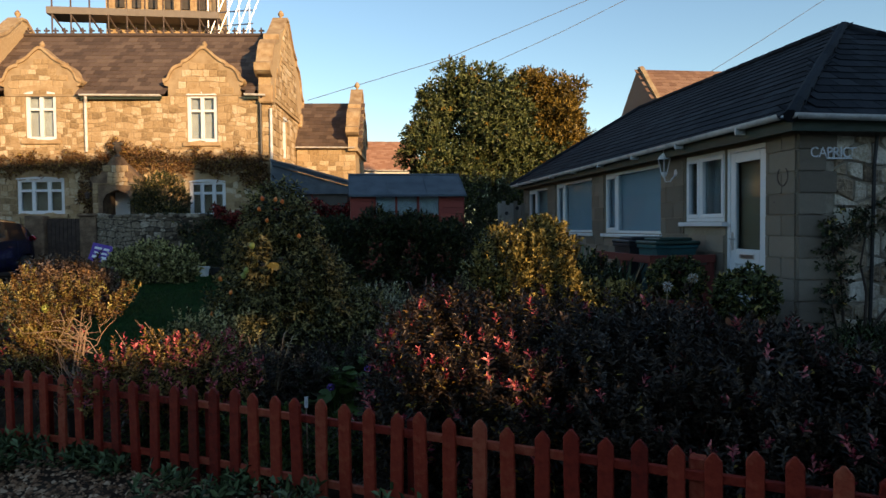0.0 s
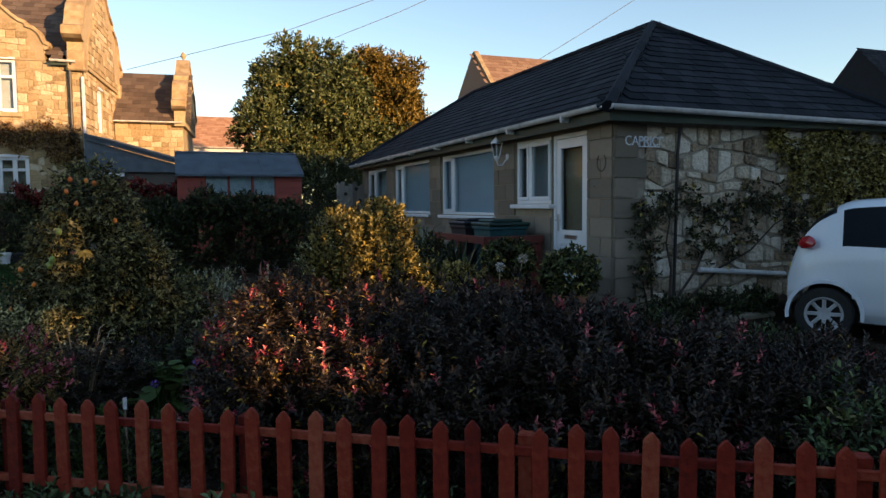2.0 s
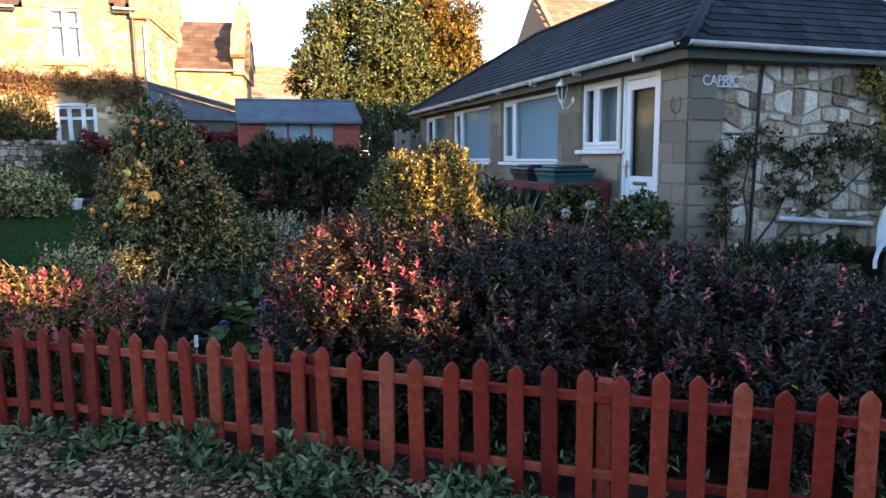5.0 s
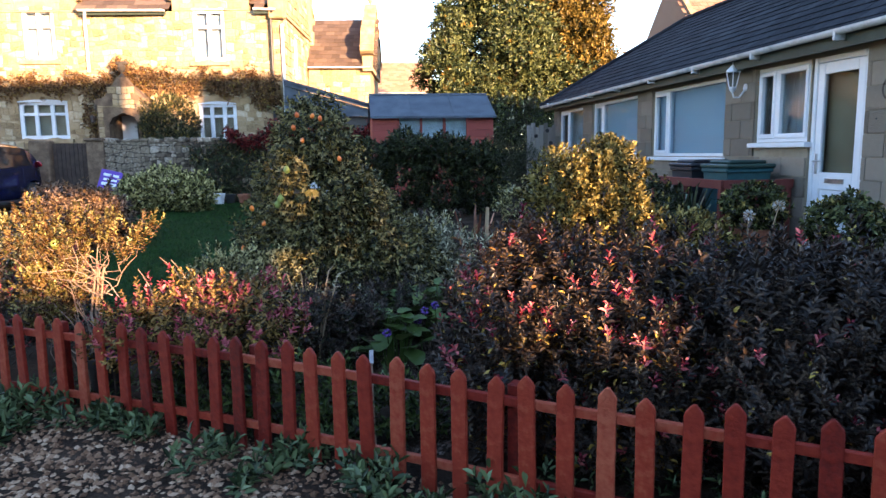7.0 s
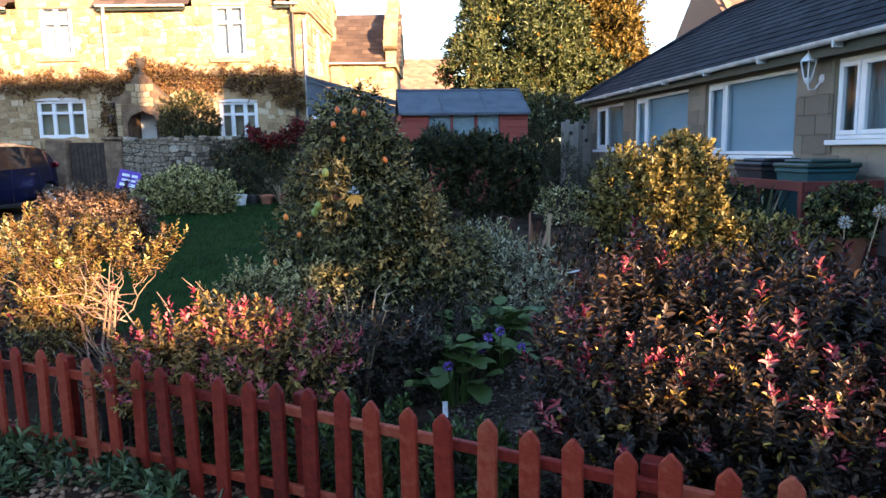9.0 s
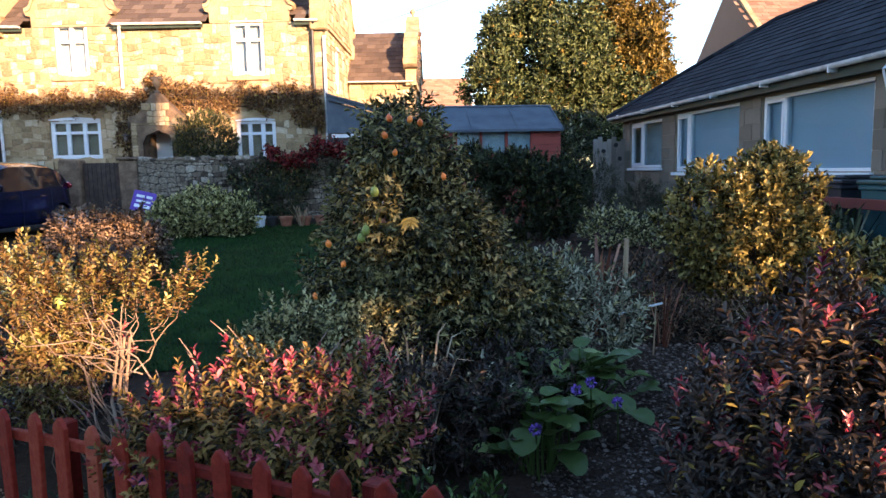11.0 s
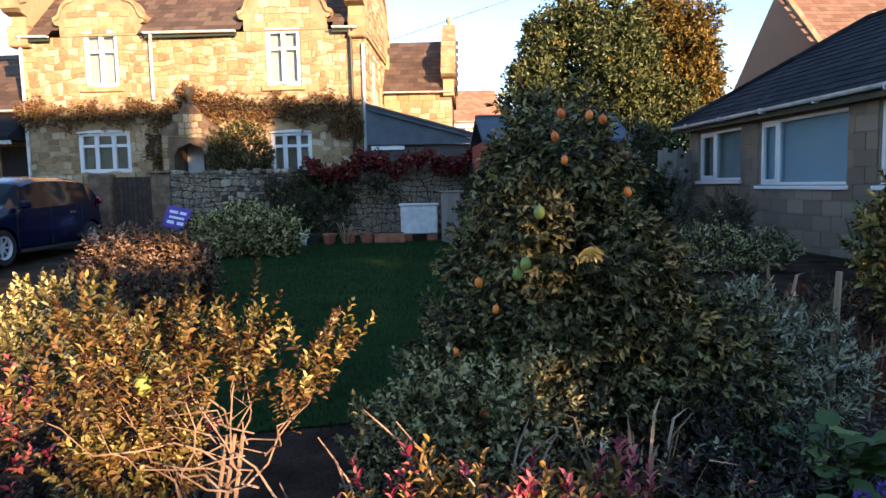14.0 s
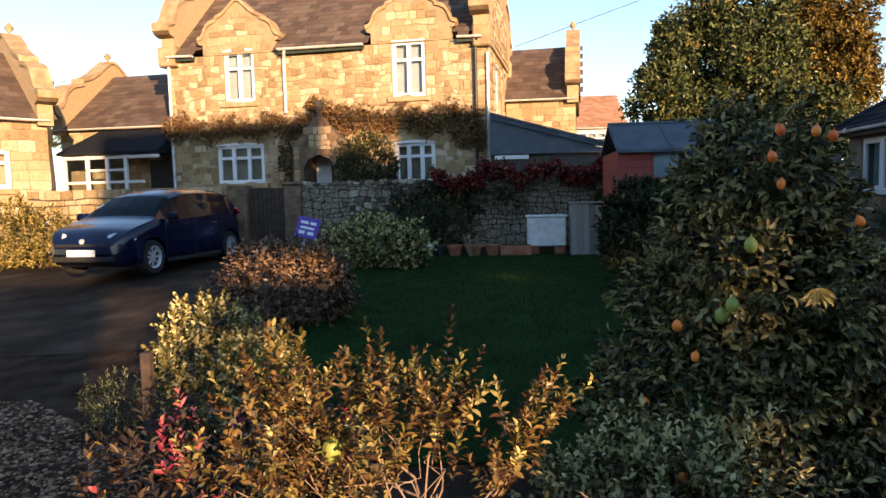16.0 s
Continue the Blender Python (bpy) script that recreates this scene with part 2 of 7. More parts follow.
class Geo:
    """Collects vertices and faces for one mesh."""

    def __init__(self):
        self.v, self.f, self.m = [], [], []

    def add(self, verts, faces, slot=0):
        o = len(self.v)
        self.v += [tuple(p) for p in verts]
        self.f += [tuple(i + o for i in q) for q in faces]
        self.m += [slot] * len(faces)
        return self

    def box(self, x0, y0, z0, x1, y1, z1, c=0.0, m=None, slot=0):
        """A box, chamfered by c, placed by the matrix m if given."""
        lo, hi = (x0, y0, z0), (x1, y1, z1)
        verts, ids = [], {}
        c = min(c, 0.45 * min(abs(x1 - x0), abs(y1 - y0), abs(z1 - z0)))
        if c <= 0:
            verts = [(hi[0] if i & 1 else x0, hi[1] if i & 2 else y0, hi[2] if i & 4 else z0) for i in range(8)]
            faces = [(0, 2, 3, 1), (4, 5, 7, 6), (0, 1, 5, 4), (2, 6, 7, 3), (0, 4, 6, 2), (1, 3, 7, 5)]
        else:
            for i in range(8):
                s = [1 if i >> k & 1 else 0 for k in range(3)]
                for ax in range(3):
                    p = [(hi[k] if s[k] else lo[k]) for k in range(3)]
                    for k in range(3):
                        if k != ax:
                            p[k] += -c if s[k] else c
                    ids[i, ax] = len(verts)
                    verts.append(tuple(p))
            faces = []
            for ax in range(3):
                a, b = [k for k in range(3) if k != ax]
                for s in (0, 1):
                    q = [s << ax, s << ax | 1 << a, s << ax | 1 << a | 1 << b, s << ax | 1 << b]
                    faces.append(tuple(ids[i, ax] for i in q))
                for sa in (0, 1):
                    for sb in (0, 1):
                        i, j = sa << a | sb << b, sa << a | sb << b | 1 << ax
                        faces.append((ids[i, a], ids[j, a], ids[j, b], ids[i, b]))
            for i in range(8):
                faces.append((ids[i, 0], ids[i, 1], ids[i, 2]))
        if m is not None:
            verts = [tuple(m @ Vector(p)) for p in verts]
        return self.add(verts, faces, slot)

    def tube(self, points, radii, seg=7, slot=0, cap=True):
        """A round tube along points."""
        pts = [Vector(p) for p in points]
        if not isinstance(radii, (list, tuple)):
            radii = [radii] * len(pts)
        verts, faces = [], []
        side = None
        for i, p in enumerate(pts):
            d = (pts[min(i + 1, len(pts) - 1)] - pts[max(i - 1, 0)]).normalized()
            if side is None:
                side = d.orthogonal().normalized()
            side = (side - d * side.dot(d)).normalized()
            up = d.cross(side)
            for k in range(seg):
                a = 2 * math.pi * k / seg
                verts.append(p + (side * math.cos(a) + up * math.sin(a)) * radii[i])
        for i in range(len(pts) - 1):
            for k in range(seg):
                j = (k + 1) % seg
                faces.append((i * seg + k, i * seg + j, (i + 1) * seg + j, (i + 1) * seg + k))
        if cap:
            faces += [tuple(range(seg))[::-1], tuple((len(pts) - 1) * seg + k for k in range(seg))]
        return self.add(verts, faces, slot)

    def lathe(self, profile, at=(0, 0, 0), seg=16, slot=0, m=None, caps=True):
        """Radius and height pairs turned round z."""
        verts = [(at[0] + r * math.cos(2 * math.pi * k / seg), at[1] + r * math.sin(2 * math.pi * k / seg), at[2] + z)
                 for r, z in profile for k in range(seg)]
        faces = [(i * seg + k, i * seg + (k + 1) % seg, (i + 1) * seg + (k + 1) % seg, (i + 1) * seg + k)
                 for i in range(len(profile) - 1) for k in range(seg)]
        if caps and profile[0][0] > 0.001:
            faces.append(tuple(range(seg))[::-1])
        if caps and profile[-1][0] > 0.001:
            faces.append(tuple((len(profile) - 1) * seg + k for k in range(seg)))
        if m is not None:
            verts = [tuple(m @ Vector(p)) for p in verts]
        return self.add(verts, faces, slot)

    def prism(self, outline, to_a, to_b, slot=0):
        """A flat outline drawn twice by two placing functions, and joined."""
        n = len(outline)
        verts = [to_a(*p) for p in outline] + [to_b(*p) for p in outline]
        faces = [tuple(range(n))[::-1], tuple(range(n, 2 * n))] + [(i, (i + 1) % n, n + (i + 1) % n, n + i) for i in range(n)]
        return self.add(verts, faces, slot)

    def mesh(self, name, mats, smooth=False):
        me = bpy.data.meshes.new(name)
        me.from_pydata(self.v, [], self.f)
        for mt in (mats if isinstance(mats, (list, tuple)) else [mats]):
            me.materials.append(mt)
        if any(self.m):
            me.polygons.foreach_set("material_index", self.m)
        bm = bmesh.new()
        bm.from_mesh(me)
        bmesh.ops.recalc_face_normals(bm, faces=bm.faces)
        bm.to_mesh(me)
        bm.free()
        if smooth:
            me.polygons.foreach_set("use_smooth", [True] * len(me.polygons))
            me.set_sharp_from_angle(angle=radians(40))
        return me


def thing(name, at, label, category, group="", kind="", turn=0.0):
    """The Empty at the base of a thing."""
    ob = new(name)
    ob.empty_display_size = 0.2
    ob.matrix_basis = pose(*at, 0, 0, turn)
    return tagged(ob, label, category, group, kind)


def part(name, geo, mats, parent=None, label="", local=False, smooth=False, kind="", category="", group=""):
    """Links one mesh, under a thing or a part if given. local: its numbers are the parent's own."""
    me = geo.mesh(name, mats, smooth) if isinstance(geo, Geo) else geo
    ob = new(name, me)
    if parent is not None:
        ob.parent = parent
        if parent.type == "EMPTY" and not local:
            ob.matrix_parent_inverse = parent.matrix_basis.inverted()
    return tagged(ob, label, category, group, kind)


def ease(a, b, x):
    s = min(1.0, max(0.0, (x - a) / (b - a)))
    return s * s * (3 - 2 * s)


def fence_y(x):
    return 5.757 - 0.689 * x


def ground_z(x, y):
    """The height of the ground: level on the lane, rising behind the fence."""
    d = 0.823 * (y - fence_y(x))
    return 0.46 * ease(0.0, 6.5, d) - 0.1 * ease(4.7, 5.6, x) * (1 - ease(7.4, 8.3, y)) * ease(0.5, 2.5, d)


def cells(u0, u1, v0, v1, holes):
    """The rectangles that are left of a wall when the holes are cut out of it."""
    us = sorted({u0, u1, *[h[0] for h in holes], *[h[1] for h in holes]})
    out = []
    for a, b in zip(us, us[1:]):
        cuts = sorted((h[2], h[3]) for h in holes if h[0] < b - 1e-6 and h[1] > a + 1e-6)
        z = v0
        for c, d in cuts:
            if c > z:
                out.append((a, b, z, c))
            z = max(z, d)
        if v1 > z:
            out.append((a, b, z, v1))
    return out


def courses(u0, u1, v0, v1, holes, row, wide, rng, wobble=0.02, gap=0.012, cut=0.25):
    """Outlines of rubble stones laid in uneven rows between the holes."""
    out, z = [], v0
    rows = []
    while z < v1 - 0.02:
        h = row * rng.uniform(0.7, 1.35)
        if v1 - z - h < row * 0.5:
            h = v1 - z
        rows.append((z, z + h))
        z += h
    seed = rng.uniform(0, 100)

    def line(k, u):
        if k == 0 or k == len(rows):
            return v0 if k == 0 else v1
        return rows[k][0] + wobble * 2.2 * (noise.noise((u * 2.3, k * 7.1, seed)))

    for k, (a, b) in enumerate(rows):
        u = u0
        while u < u1 - 0.02:
            w = wide * rng.uniform(0.5, 1.6)
            if u1 - u - w < wide * 0.45:
                w = u1 - u
            e = min(u + w, u1)
            for h in holes:
                if h[2] < (a + b) / 2 < h[3]:
                    if u < h[0] < e:
                        e = h[0]
                    if h[0] - 1e-6 <= u < h[1]:
                        u, e = h[1], max(min(h[1] + w, u1), h[1])
            if e - u > 0.05:
                g = gap / 2
                pts = [(u + g, line(k, u) + g), (e - g, line(k, e) + g), (e - g, line(k + 1, e) - g), (u + g, line(k + 1, u) - g)]
                poly = []
                for i in range(4):
                    p, q, r = pts[i - 1], pts[i], pts[(i + 1) % 4]
                    if rng.random() < 0.7:
                        c1, c2 = rng.uniform(0.06, cut), rng.uniform(0.06, cut)
                        poly += [(q[0] + (p[0] - q[0]) * c1 * 0.6, q[1] + (p[1] - q[1]) * c1 * 0.6),
                                 (q[0] + (r[0] - q[0]) * c2 * 0.6, q[1] + (r[1] - q[1]) * c2 * 0.6)]
                    else:
                        poly.append(q)
                out.append(poly)
            if e <= u:
                break
            u = e
    return out


def stone(geo, poly, place, proud, rng):
    """One stone: its outline set proud of the wall by a chamfered face."""
    cx, cy = sum(p[0] for p in poly) / len(poly), sum(p[1] for p in poly) / len(poly)
    n = len(poly)
    d = proud * rng.uniform(0.55, 1.3)
    k = 0.86
    verts = [place(p[0], p[1], -0.01) for p in poly] + [place(p[0], p[1], d * 0.6) for p in poly]
    verts += [place(cx + (p[0] - cx) * k, cy + (p[1] - cy) * k, d) for p in poly]
    faces = [(i, (i + 1) % n, n + (i + 1) % n, n + i) for i in range(n)]
    faces += [(n + i, n + (i + 1) % n, 2 * n + (i + 1) % n, 2 * n + i) for i in range(n)]
    faces.append(tuple(range(2 * n, 3 * n)))
    geo.add(verts, faces)


def lay_stones(polys, place, proud, rng, parent, mat_piece, mat_joined, near, most=300, name="stone"):
    """The stones nearest to the walk as single pieces, the rest joined."""
    rest = Geo()
    polys = sorted(polys, key=near)
    for i, p in enumerate(polys):
        if i < most:
            g = Geo()
            stone(g, p, place, proud, rng)
            part(name, g, mat_piece, parent)
        else:
            stone(rest, p, place, proud, rng)
    if rest.v:
        part("stonework", rest, mat_joined, parent, kind="stuff")


def slates(origin, along, up, width, rise, inside, w, h, rng, thick=0.012):
    """Meshes of slates on a slope: each a thin tilted slab, in rows with broken joints."""
    along, up = Vector(along).normalized(), Vector(up).normalized()
    out_n = along.cross(up).normalized()
    made = []
    for r in range(int(rise / h) + 1):
        off = (r % 2) * w / 2
        for c in range(-1, int(width / w) + 1):
            u, v = c * w + off, r * h
            if not inside(u + w / 2, v + h / 2):
                continue
            g = w * 0.02
            j = rng.uniform(-0.006, 0.006)
            q = [(u + g, v + j), (u + w - g, v + j), (u + w - g, v + h * 1.25), (u + g, v + h * 1.25)]
            top = [Vector(origin) + along * a + up * b + out_n * (thick * (2.0 if i < 2 else 0.9) + rng.uniform(0, 0.004)) for i, (a, b) in enumerate(q)]
            low = [Vector(origin) + along * a + up * b + out_n * (thick if i < 2 else 0.0) for i, (a, b) in enumerate(q)]
            made.append((low + top, [(4, 5, 6, 7), (0, 1, 5, 4), (1, 2, 6, 5), (3, 0, 4, 7)]))
    return made


def lay_slates(made, parent, mat_piece, mat_joined, most, near, name="slate"):
    made = sorted(made, key=lambda s: near(s[0][0])) if most else made
    rest = Geo()
    for i, (v, f) in enumerate(made):
        if i < most:
            part(name, Geo().add(v, f), mat_piece, parent)
        else:
            rest.add(v, f)
    if rest.v:
        part({"slate": "slating", "tile": "tiling"}[name], rest, mat_joined, parent, kind="stuff")


# ---------------------------------------------------------------- plants
RNG = np.random.default_rng(7)


def unit(a):
    return a / np.maximum(np.linalg.norm(a, axis=-1, keepdims=True), 1e-6)


def cloud(name, parent, mats, base, along, face, length, width, fold=0.25, slots=None, local=False, label=""):
    """Many leaves in one mesh: each a folded blade of six points from its base."""
    n = len(base)
    side = unit(np.cross(along, face))
    nn = np.cross(side, along)
    ll, ww = np.broadcast_to(length, (n,))[:, None], np.broadcast_to(width, (n,))[:, None]
    p = np.empty((n, 6, 3), dtype=np.float32)
    p[:, 0] = base
    p[:, 1] = base + along * ll * 0.38 + side * ww * 0.5 + nn * ww * fold
    p[:, 2] = base + along * ll * 0.74 + side * ww * 0.38 + nn * ww * fold * 0.6
    p[:, 3] = base + along * ll - nn * ll * 0.12
    p[:, 4] = base + along * ll * 0.74 - side * ww * 0.38 + nn * ww * fold * 0.6
    p[:, 5] = base + along * ll * 0.38 - side * ww * 0.5 + nn * ww * fold
    me = bpy.data.meshes.new(name)
    me.vertices.add(n * 6)
    me.vertices.foreach_set("co", p.ravel())
    quad = np.array([[0, 1, 2, 3], [0, 3, 4, 5]])
    loops = (quad[None] + (np.arange(n) * 6)[:, None, None]).ravel()
    me.loops.add(n * 8)
    me.loops.foreach_set("vertex_index", loops.astype(np.int32))
    me.polygons.add(n * 2)
    me.polygons.foreach_set("loop_start", np.arange(0, n * 8, 4, dtype=np.int32))
    if slots is not None:
        me.polygons.foreach_set("material_index", np.repeat(slots, 2).astype(np.int32))
    for mt in mats:
        me.materials.append(mt)
    me.update(calc_edges=True)
    return part(name, me, None, parent, label, local)


def scatter(blobs, n, inner=0.55, low=None, lumps=0.22):
    """Points and outward ways over a union of ellipsoids (x, y, z, rx, ry, rz), thickest near the skin."""
    blobs = np.array(blobs, dtype=float)
    size = (blobs[:, 3] * blobs[:, 4] + blobs[:, 4] * blobs[:, 5] + blobs[:, 3] * blobs[:, 5])
    pts, ways = [], []
    while sum(len(a) for a in pts) < n:
        k = RNG.choice(len(blobs), 2 * n, p=size / size.sum())
        b = blobs[k]
        d = unit(RNG.normal(size=(2 * n, 3)))
        r = inner + (1 - inner) * RNG.random(2 * n) ** 0.5
        wave = 1 + lumps * np.sin(d[:, 0] * 5.1 + b[:, 0] * 9) * np.sin(d[:, 1] * 4.7 + b[:, 1] * 7) * np.cos(d[:, 2] * 4.3)
        p = b[:, :3] + d * b[:, 3:] * (r * wave)[:, None]
        keep = np.ones(2 * n, bool)
        for i, o in enumerate(blobs):
            q = np.sum(((p - o[:3]) / o[3:]) ** 2, axis=1)
            keep &= (q > 0.35) | (k == i)
        if low is not None:
            keep &= p[:, 2] > low
        pts.append(p[keep])
        ways.append(unit(d / b[:, 3:])[keep])
    return np.concatenate(pts)[:n], np.concatenate(ways)[:n]


def sprigs(name, parent, mats, pos, axis, length, pairs, leaf, wide, spread=55, tip=0.0, tip_slot=1, old=0.0, droop=0.0, fold=0.25):
    """Shoots with opposite pairs of leaves; the last pairs of some shoots take the tip colour."""
    s = len(pos)
    axis = unit(axis)
    p1 = unit(np.cross(axis, RNG.normal(size=(s, 3))))
    p2 = np.cross(axis, p1)
    ln = length * RNG.uniform(0.6, 1.3, s)
    base, along, face, size, slot = [], [], [], [], []
    tipped = RNG.random(s) < tip
    for k in range(pairs):
        f = (k + 0.5) / pairs
        ang = (k % 2) * math.pi / 2 + RNG.normal(0, 0.25, s)
        for sign in (1, -1):
            out = (p1 * np.cos(ang)[:, None] + p2 * np.sin(ang)[:, None]) * sign
            tilt = np.radians(spread * (1.15 - 0.75 * f)) + RNG.normal(0, 0.15, s)
            a = axis * np.cos(tilt)[:, None] + out * np.sin(tilt)[:, None]
            a[:, 2] -= droop
            base.append(pos + axis * (ln * f)[:, None])
            along.append(unit(a))
            face.append(axis + RNG.normal(0, 0.2, (s, 3)))
            size.append(leaf * (1.1 - 0.5 * abs(f - 0.45)) * RNG.uniform(0.75, 1.25, s))
            sl = np.where(tipped & (f > 0.6), tip_slot, 0)
            if old:
                sl = np.where((RNG.random(s) < old) & (f < 0.7), 2, sl)
            slot.append(sl)
    size = np.concatenate(size)
    return cloud(name, parent, mats, np.concatenate(base), np.concatenate(along), np.concatenate(face), size, size * wide / leaf,
                 fold=fold, slots=np.concatenate(slot))


def stems(name, parent, mat, root, ends, radius, bend=0.12, seg=5, spread=0.1):
    """Tapered crooked stems from the root to the given ends."""
    g = Geo()
    for e in ends:
        a = Vector(root) + Vector((RNG.normal(0, spread), RNG.normal(0, spread), 0))
        e = Vector(e)
        knee = a + Vector((RNG.normal(0, 0.08), RNG.normal(0, 0.08), (e.z - a.z) * RNG.uniform(0.45, 0.85)))
        pts, off = [], Vector((0, 0, 0))
        for k in range(9):
            f = k / 8
            off = off * 0.7 + Vector(RNG.normal(0, bend * 0.28 * (e - a).length, 3))
            pts.append(a * (1 - f) ** 2 + knee * (2 * f * (1 - f)) + e * f * f + off * math.sin(math.pi * f))
        r = radius * RNG.uniform(0.5, 1.2)
        g.tube(pts, [r * (1 - 0.85 * k / 8) for k in range(9)], seg)
    return part(name, g, mat, parent, smooth=True)


def bush(name, at, label, category, blobs, mats, n, length, pairs, leaf, wide, spread=55, tip=0.0, old=0.0, upward=0.6,
         n_stems=16, radius=0.008, stem_mat=None, inner=0.55, droop=0.0, group="", low=None, lumps=0.22):
    """A shrub: crooked stems from its base and shoots of leaves over its lumps, placed from its base."""
    z = ground_z(at[0], at[1])
    ob = thing(name, (at[0], at[1], z), label, category, group)
    world_blobs = [(at[0] + b[0], at[1] + b[1], z + b[2], *b[3:]) for b in blobs]
    pos, ways = scatter(world_blobs, n, inner, z + 0.02 if low is None else z + low, lumps)
    axis = unit(ways * 0.8 + np.array([0, 0, upward]) + RNG.normal(0, 0.3, (n, 3)))
    pick = RNG.choice(n, min(n, n_stems), replace=False)
    stems("branchwork", ob, stem_mat or M_DARKSTEM, (at[0], at[1], z - 0.02), pos[pick], radius)
    sprigs("foliage", ob, mats, pos - axis * length * 0.6, axis, length, pairs, leaf, wide, spread, tip, 1, old, droop)
    return ob

# ---------------------------------------------------------------- ground
def sheet(name, xs, ys, lift, mat, label, category, keep=None, kind="structure"):
    g = Geo()
    ids = {}
    for i, x in enumerate(xs):
        for j, y in enumerate(ys):
            ids[i, j] = len(g.v)
            g.v.append((x, y, ground_z(x, y) + lift))
    for i in range(len(xs) - 1):
        for j in range(len(ys) - 1):
            if keep is None or keep((xs[i] + xs[i + 1]) / 2, (ys[j] + ys[j + 1]) / 2):
                g.f.append((ids[i, j], ids[i + 1, j], ids[i + 1, j + 1], ids[i, j + 1]))
    g.m = [0] * len(g.f)
    used = sorted({i for f in g.f for i in f})
    back = {o: k for k, o in enumerate(used)}
    g.v, g.f = [g.v[i] for i in used], [tuple(back[i] for i in f) for f in g.f]
    return part(name, g, mat, None, label, smooth=True, kind=kind, category=category)


far = [60, 90, 150, 300, 800, 2000]
sheet("ground", [-v for v in far[::-1]] + list(np.arange(-40, 40.1, 0.5)) + far, [-v for v in far[::-1]] + list(np.arange(-20, 50.1, 0.5)) + far, 0.0,
      M_GROUND, "brown earth and gravel rising gently behind the fence", "ground")


def on_lawn(x, y):
    return ((x + 2.1) / 2.35) ** 4 + ((y - 14.4) / 4.9) ** 4 < 1 and not (x > -1.0 and y < 9.8)


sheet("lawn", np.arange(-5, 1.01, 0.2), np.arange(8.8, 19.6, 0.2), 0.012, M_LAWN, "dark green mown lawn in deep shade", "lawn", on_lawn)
sheet("driveway", np.arange(-16, -4.9, 0.4), np.arange(12.4, 20.1, 0.35), 0.008, M_DRIVE, "worn brown asphalt drive beside the garden", "driveway")
pts = RNG.uniform((-5.0, 8.8), (1.0, 19.5), (42000, 2))
pts = pts[[on_lawn(x, y) for x, y in pts]]
base = np.column_stack([pts, [ground_z(x, y) + 0.01 for x, y in pts]])
up = unit(np.column_stack([RNG.normal(0, 0.35, (len(pts), 2)), np.ones(len(pts))]))
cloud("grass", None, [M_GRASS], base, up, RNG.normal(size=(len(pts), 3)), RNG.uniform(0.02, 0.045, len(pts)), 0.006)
tagged(bpy.data.objects["grass"], "short dark green blades of the mown lawn", "grass", kind="stuff")


def pebbles(name, n, area, label, mat, big=1.0):
    """Loose stones: squashed eight-sided lumps."""
    c = area(n)
    n = len(c)
    shape = np.array([[1, 0, 0], [-1, 0, 0], [0, 1, 0], [0, -1, 0], [0, 0, 1], [0, 0, -1]], float)
    faces = np.array([[0, 2, 4], [2, 1, 4], [1, 3, 4], [3, 0, 4], [2, 0, 5], [1, 2, 5], [3, 1, 5], [0, 3, 5]])
    ang = RNG.uniform(0, 2 * math.pi, n)
    s = big * RNG.uniform(0.008, 0.025, (n, 1)) * RNG.uniform(0.6, 1.3, (n, 3)) * np.array([1, 1, 0.6])
    v = shape[None] * s[:, None] * RNG.uniform(0.75, 1.25, (n, 6, 1))
    x = v[..., 0] * np.cos(ang)[:, None] - v[..., 1] * np.sin(ang)[:, None]
    y = v[..., 0] * np.sin(ang)[:, None] + v[..., 1] * np.cos(ang)[:, None]
    v = np.stack([x, y, v[..., 2]], -1) + c[:, None]
    me = bpy.data.meshes.new(name)
    me.from_pydata(v.reshape(-1, 3).tolist(), [], (faces[None] + (np.arange(n) * 6)[:, None, None]).reshape(-1, 3).tolist())
    me.materials.append(mat)
    part(name, me, None, None, label, kind="stuff", category="gravel")


def lane(n):
    p = RNG.uniform((-7.0, 0.5), (4.0, 11.5), (n, 2))
    d = 0.823 * (p[:, 1] - 5.757 + 0.689 * p[:, 0])
    ok = (d < 0.1) & (d > -4.6) | (p[:, 0] < -4.0) & (d < 1.0) & (d > -1.2) & (p[:, 1] < 11.0)
    p = p[ok]
    return np.column_stack([p, [ground_z(*q) + RNG.uniform(-0.004, 0.008) for q in p]])


def bed(n):
    p = RNG.uniform((-0.2, 6.2), (2.8, 9.2), (n, 2))
    p = p[p[:, 1] > 5.757 - 0.689 * p[:, 0] + 0.3]
    return np.column_stack([p, [ground_z(*q) + RNG.uniform(-0.004, 0.008) for q in p]])


pebbles("lane_gravel", 150000, lane, "loose brown and cream pebbles on the lane", M_GRAVEL)
pebbles("bed_gravel", 26000, bed, "loose grey pebbles between the plants", M_BEDSTONE, 0.7)

# ---------------------------------------------------------------- picket fence
E_F = Vector((-0.8235, 0.5673, 0))
N_F = Vector((-0.5673, -0.8235, 0))
picket_fence = thing("picket_fence", (0.854, 5.169, 0), "low red-brown painted picket fence along the gravel lane", "fence")
START = Vector((0.854, 5.169, 0))
FROM, TO = -26, 27


def fence_point(s, out, z):
    """A point of the fence, which bends a little towards the lane at its far end."""
    p = START + E_F * s + N_F * (out + 0.065 * max(0.0, s - 2.0) ** 1.4)
    return (p.x, p.y, z)


def along_fence(k):
    return (0.164 if k > 0 else 0.158) * k


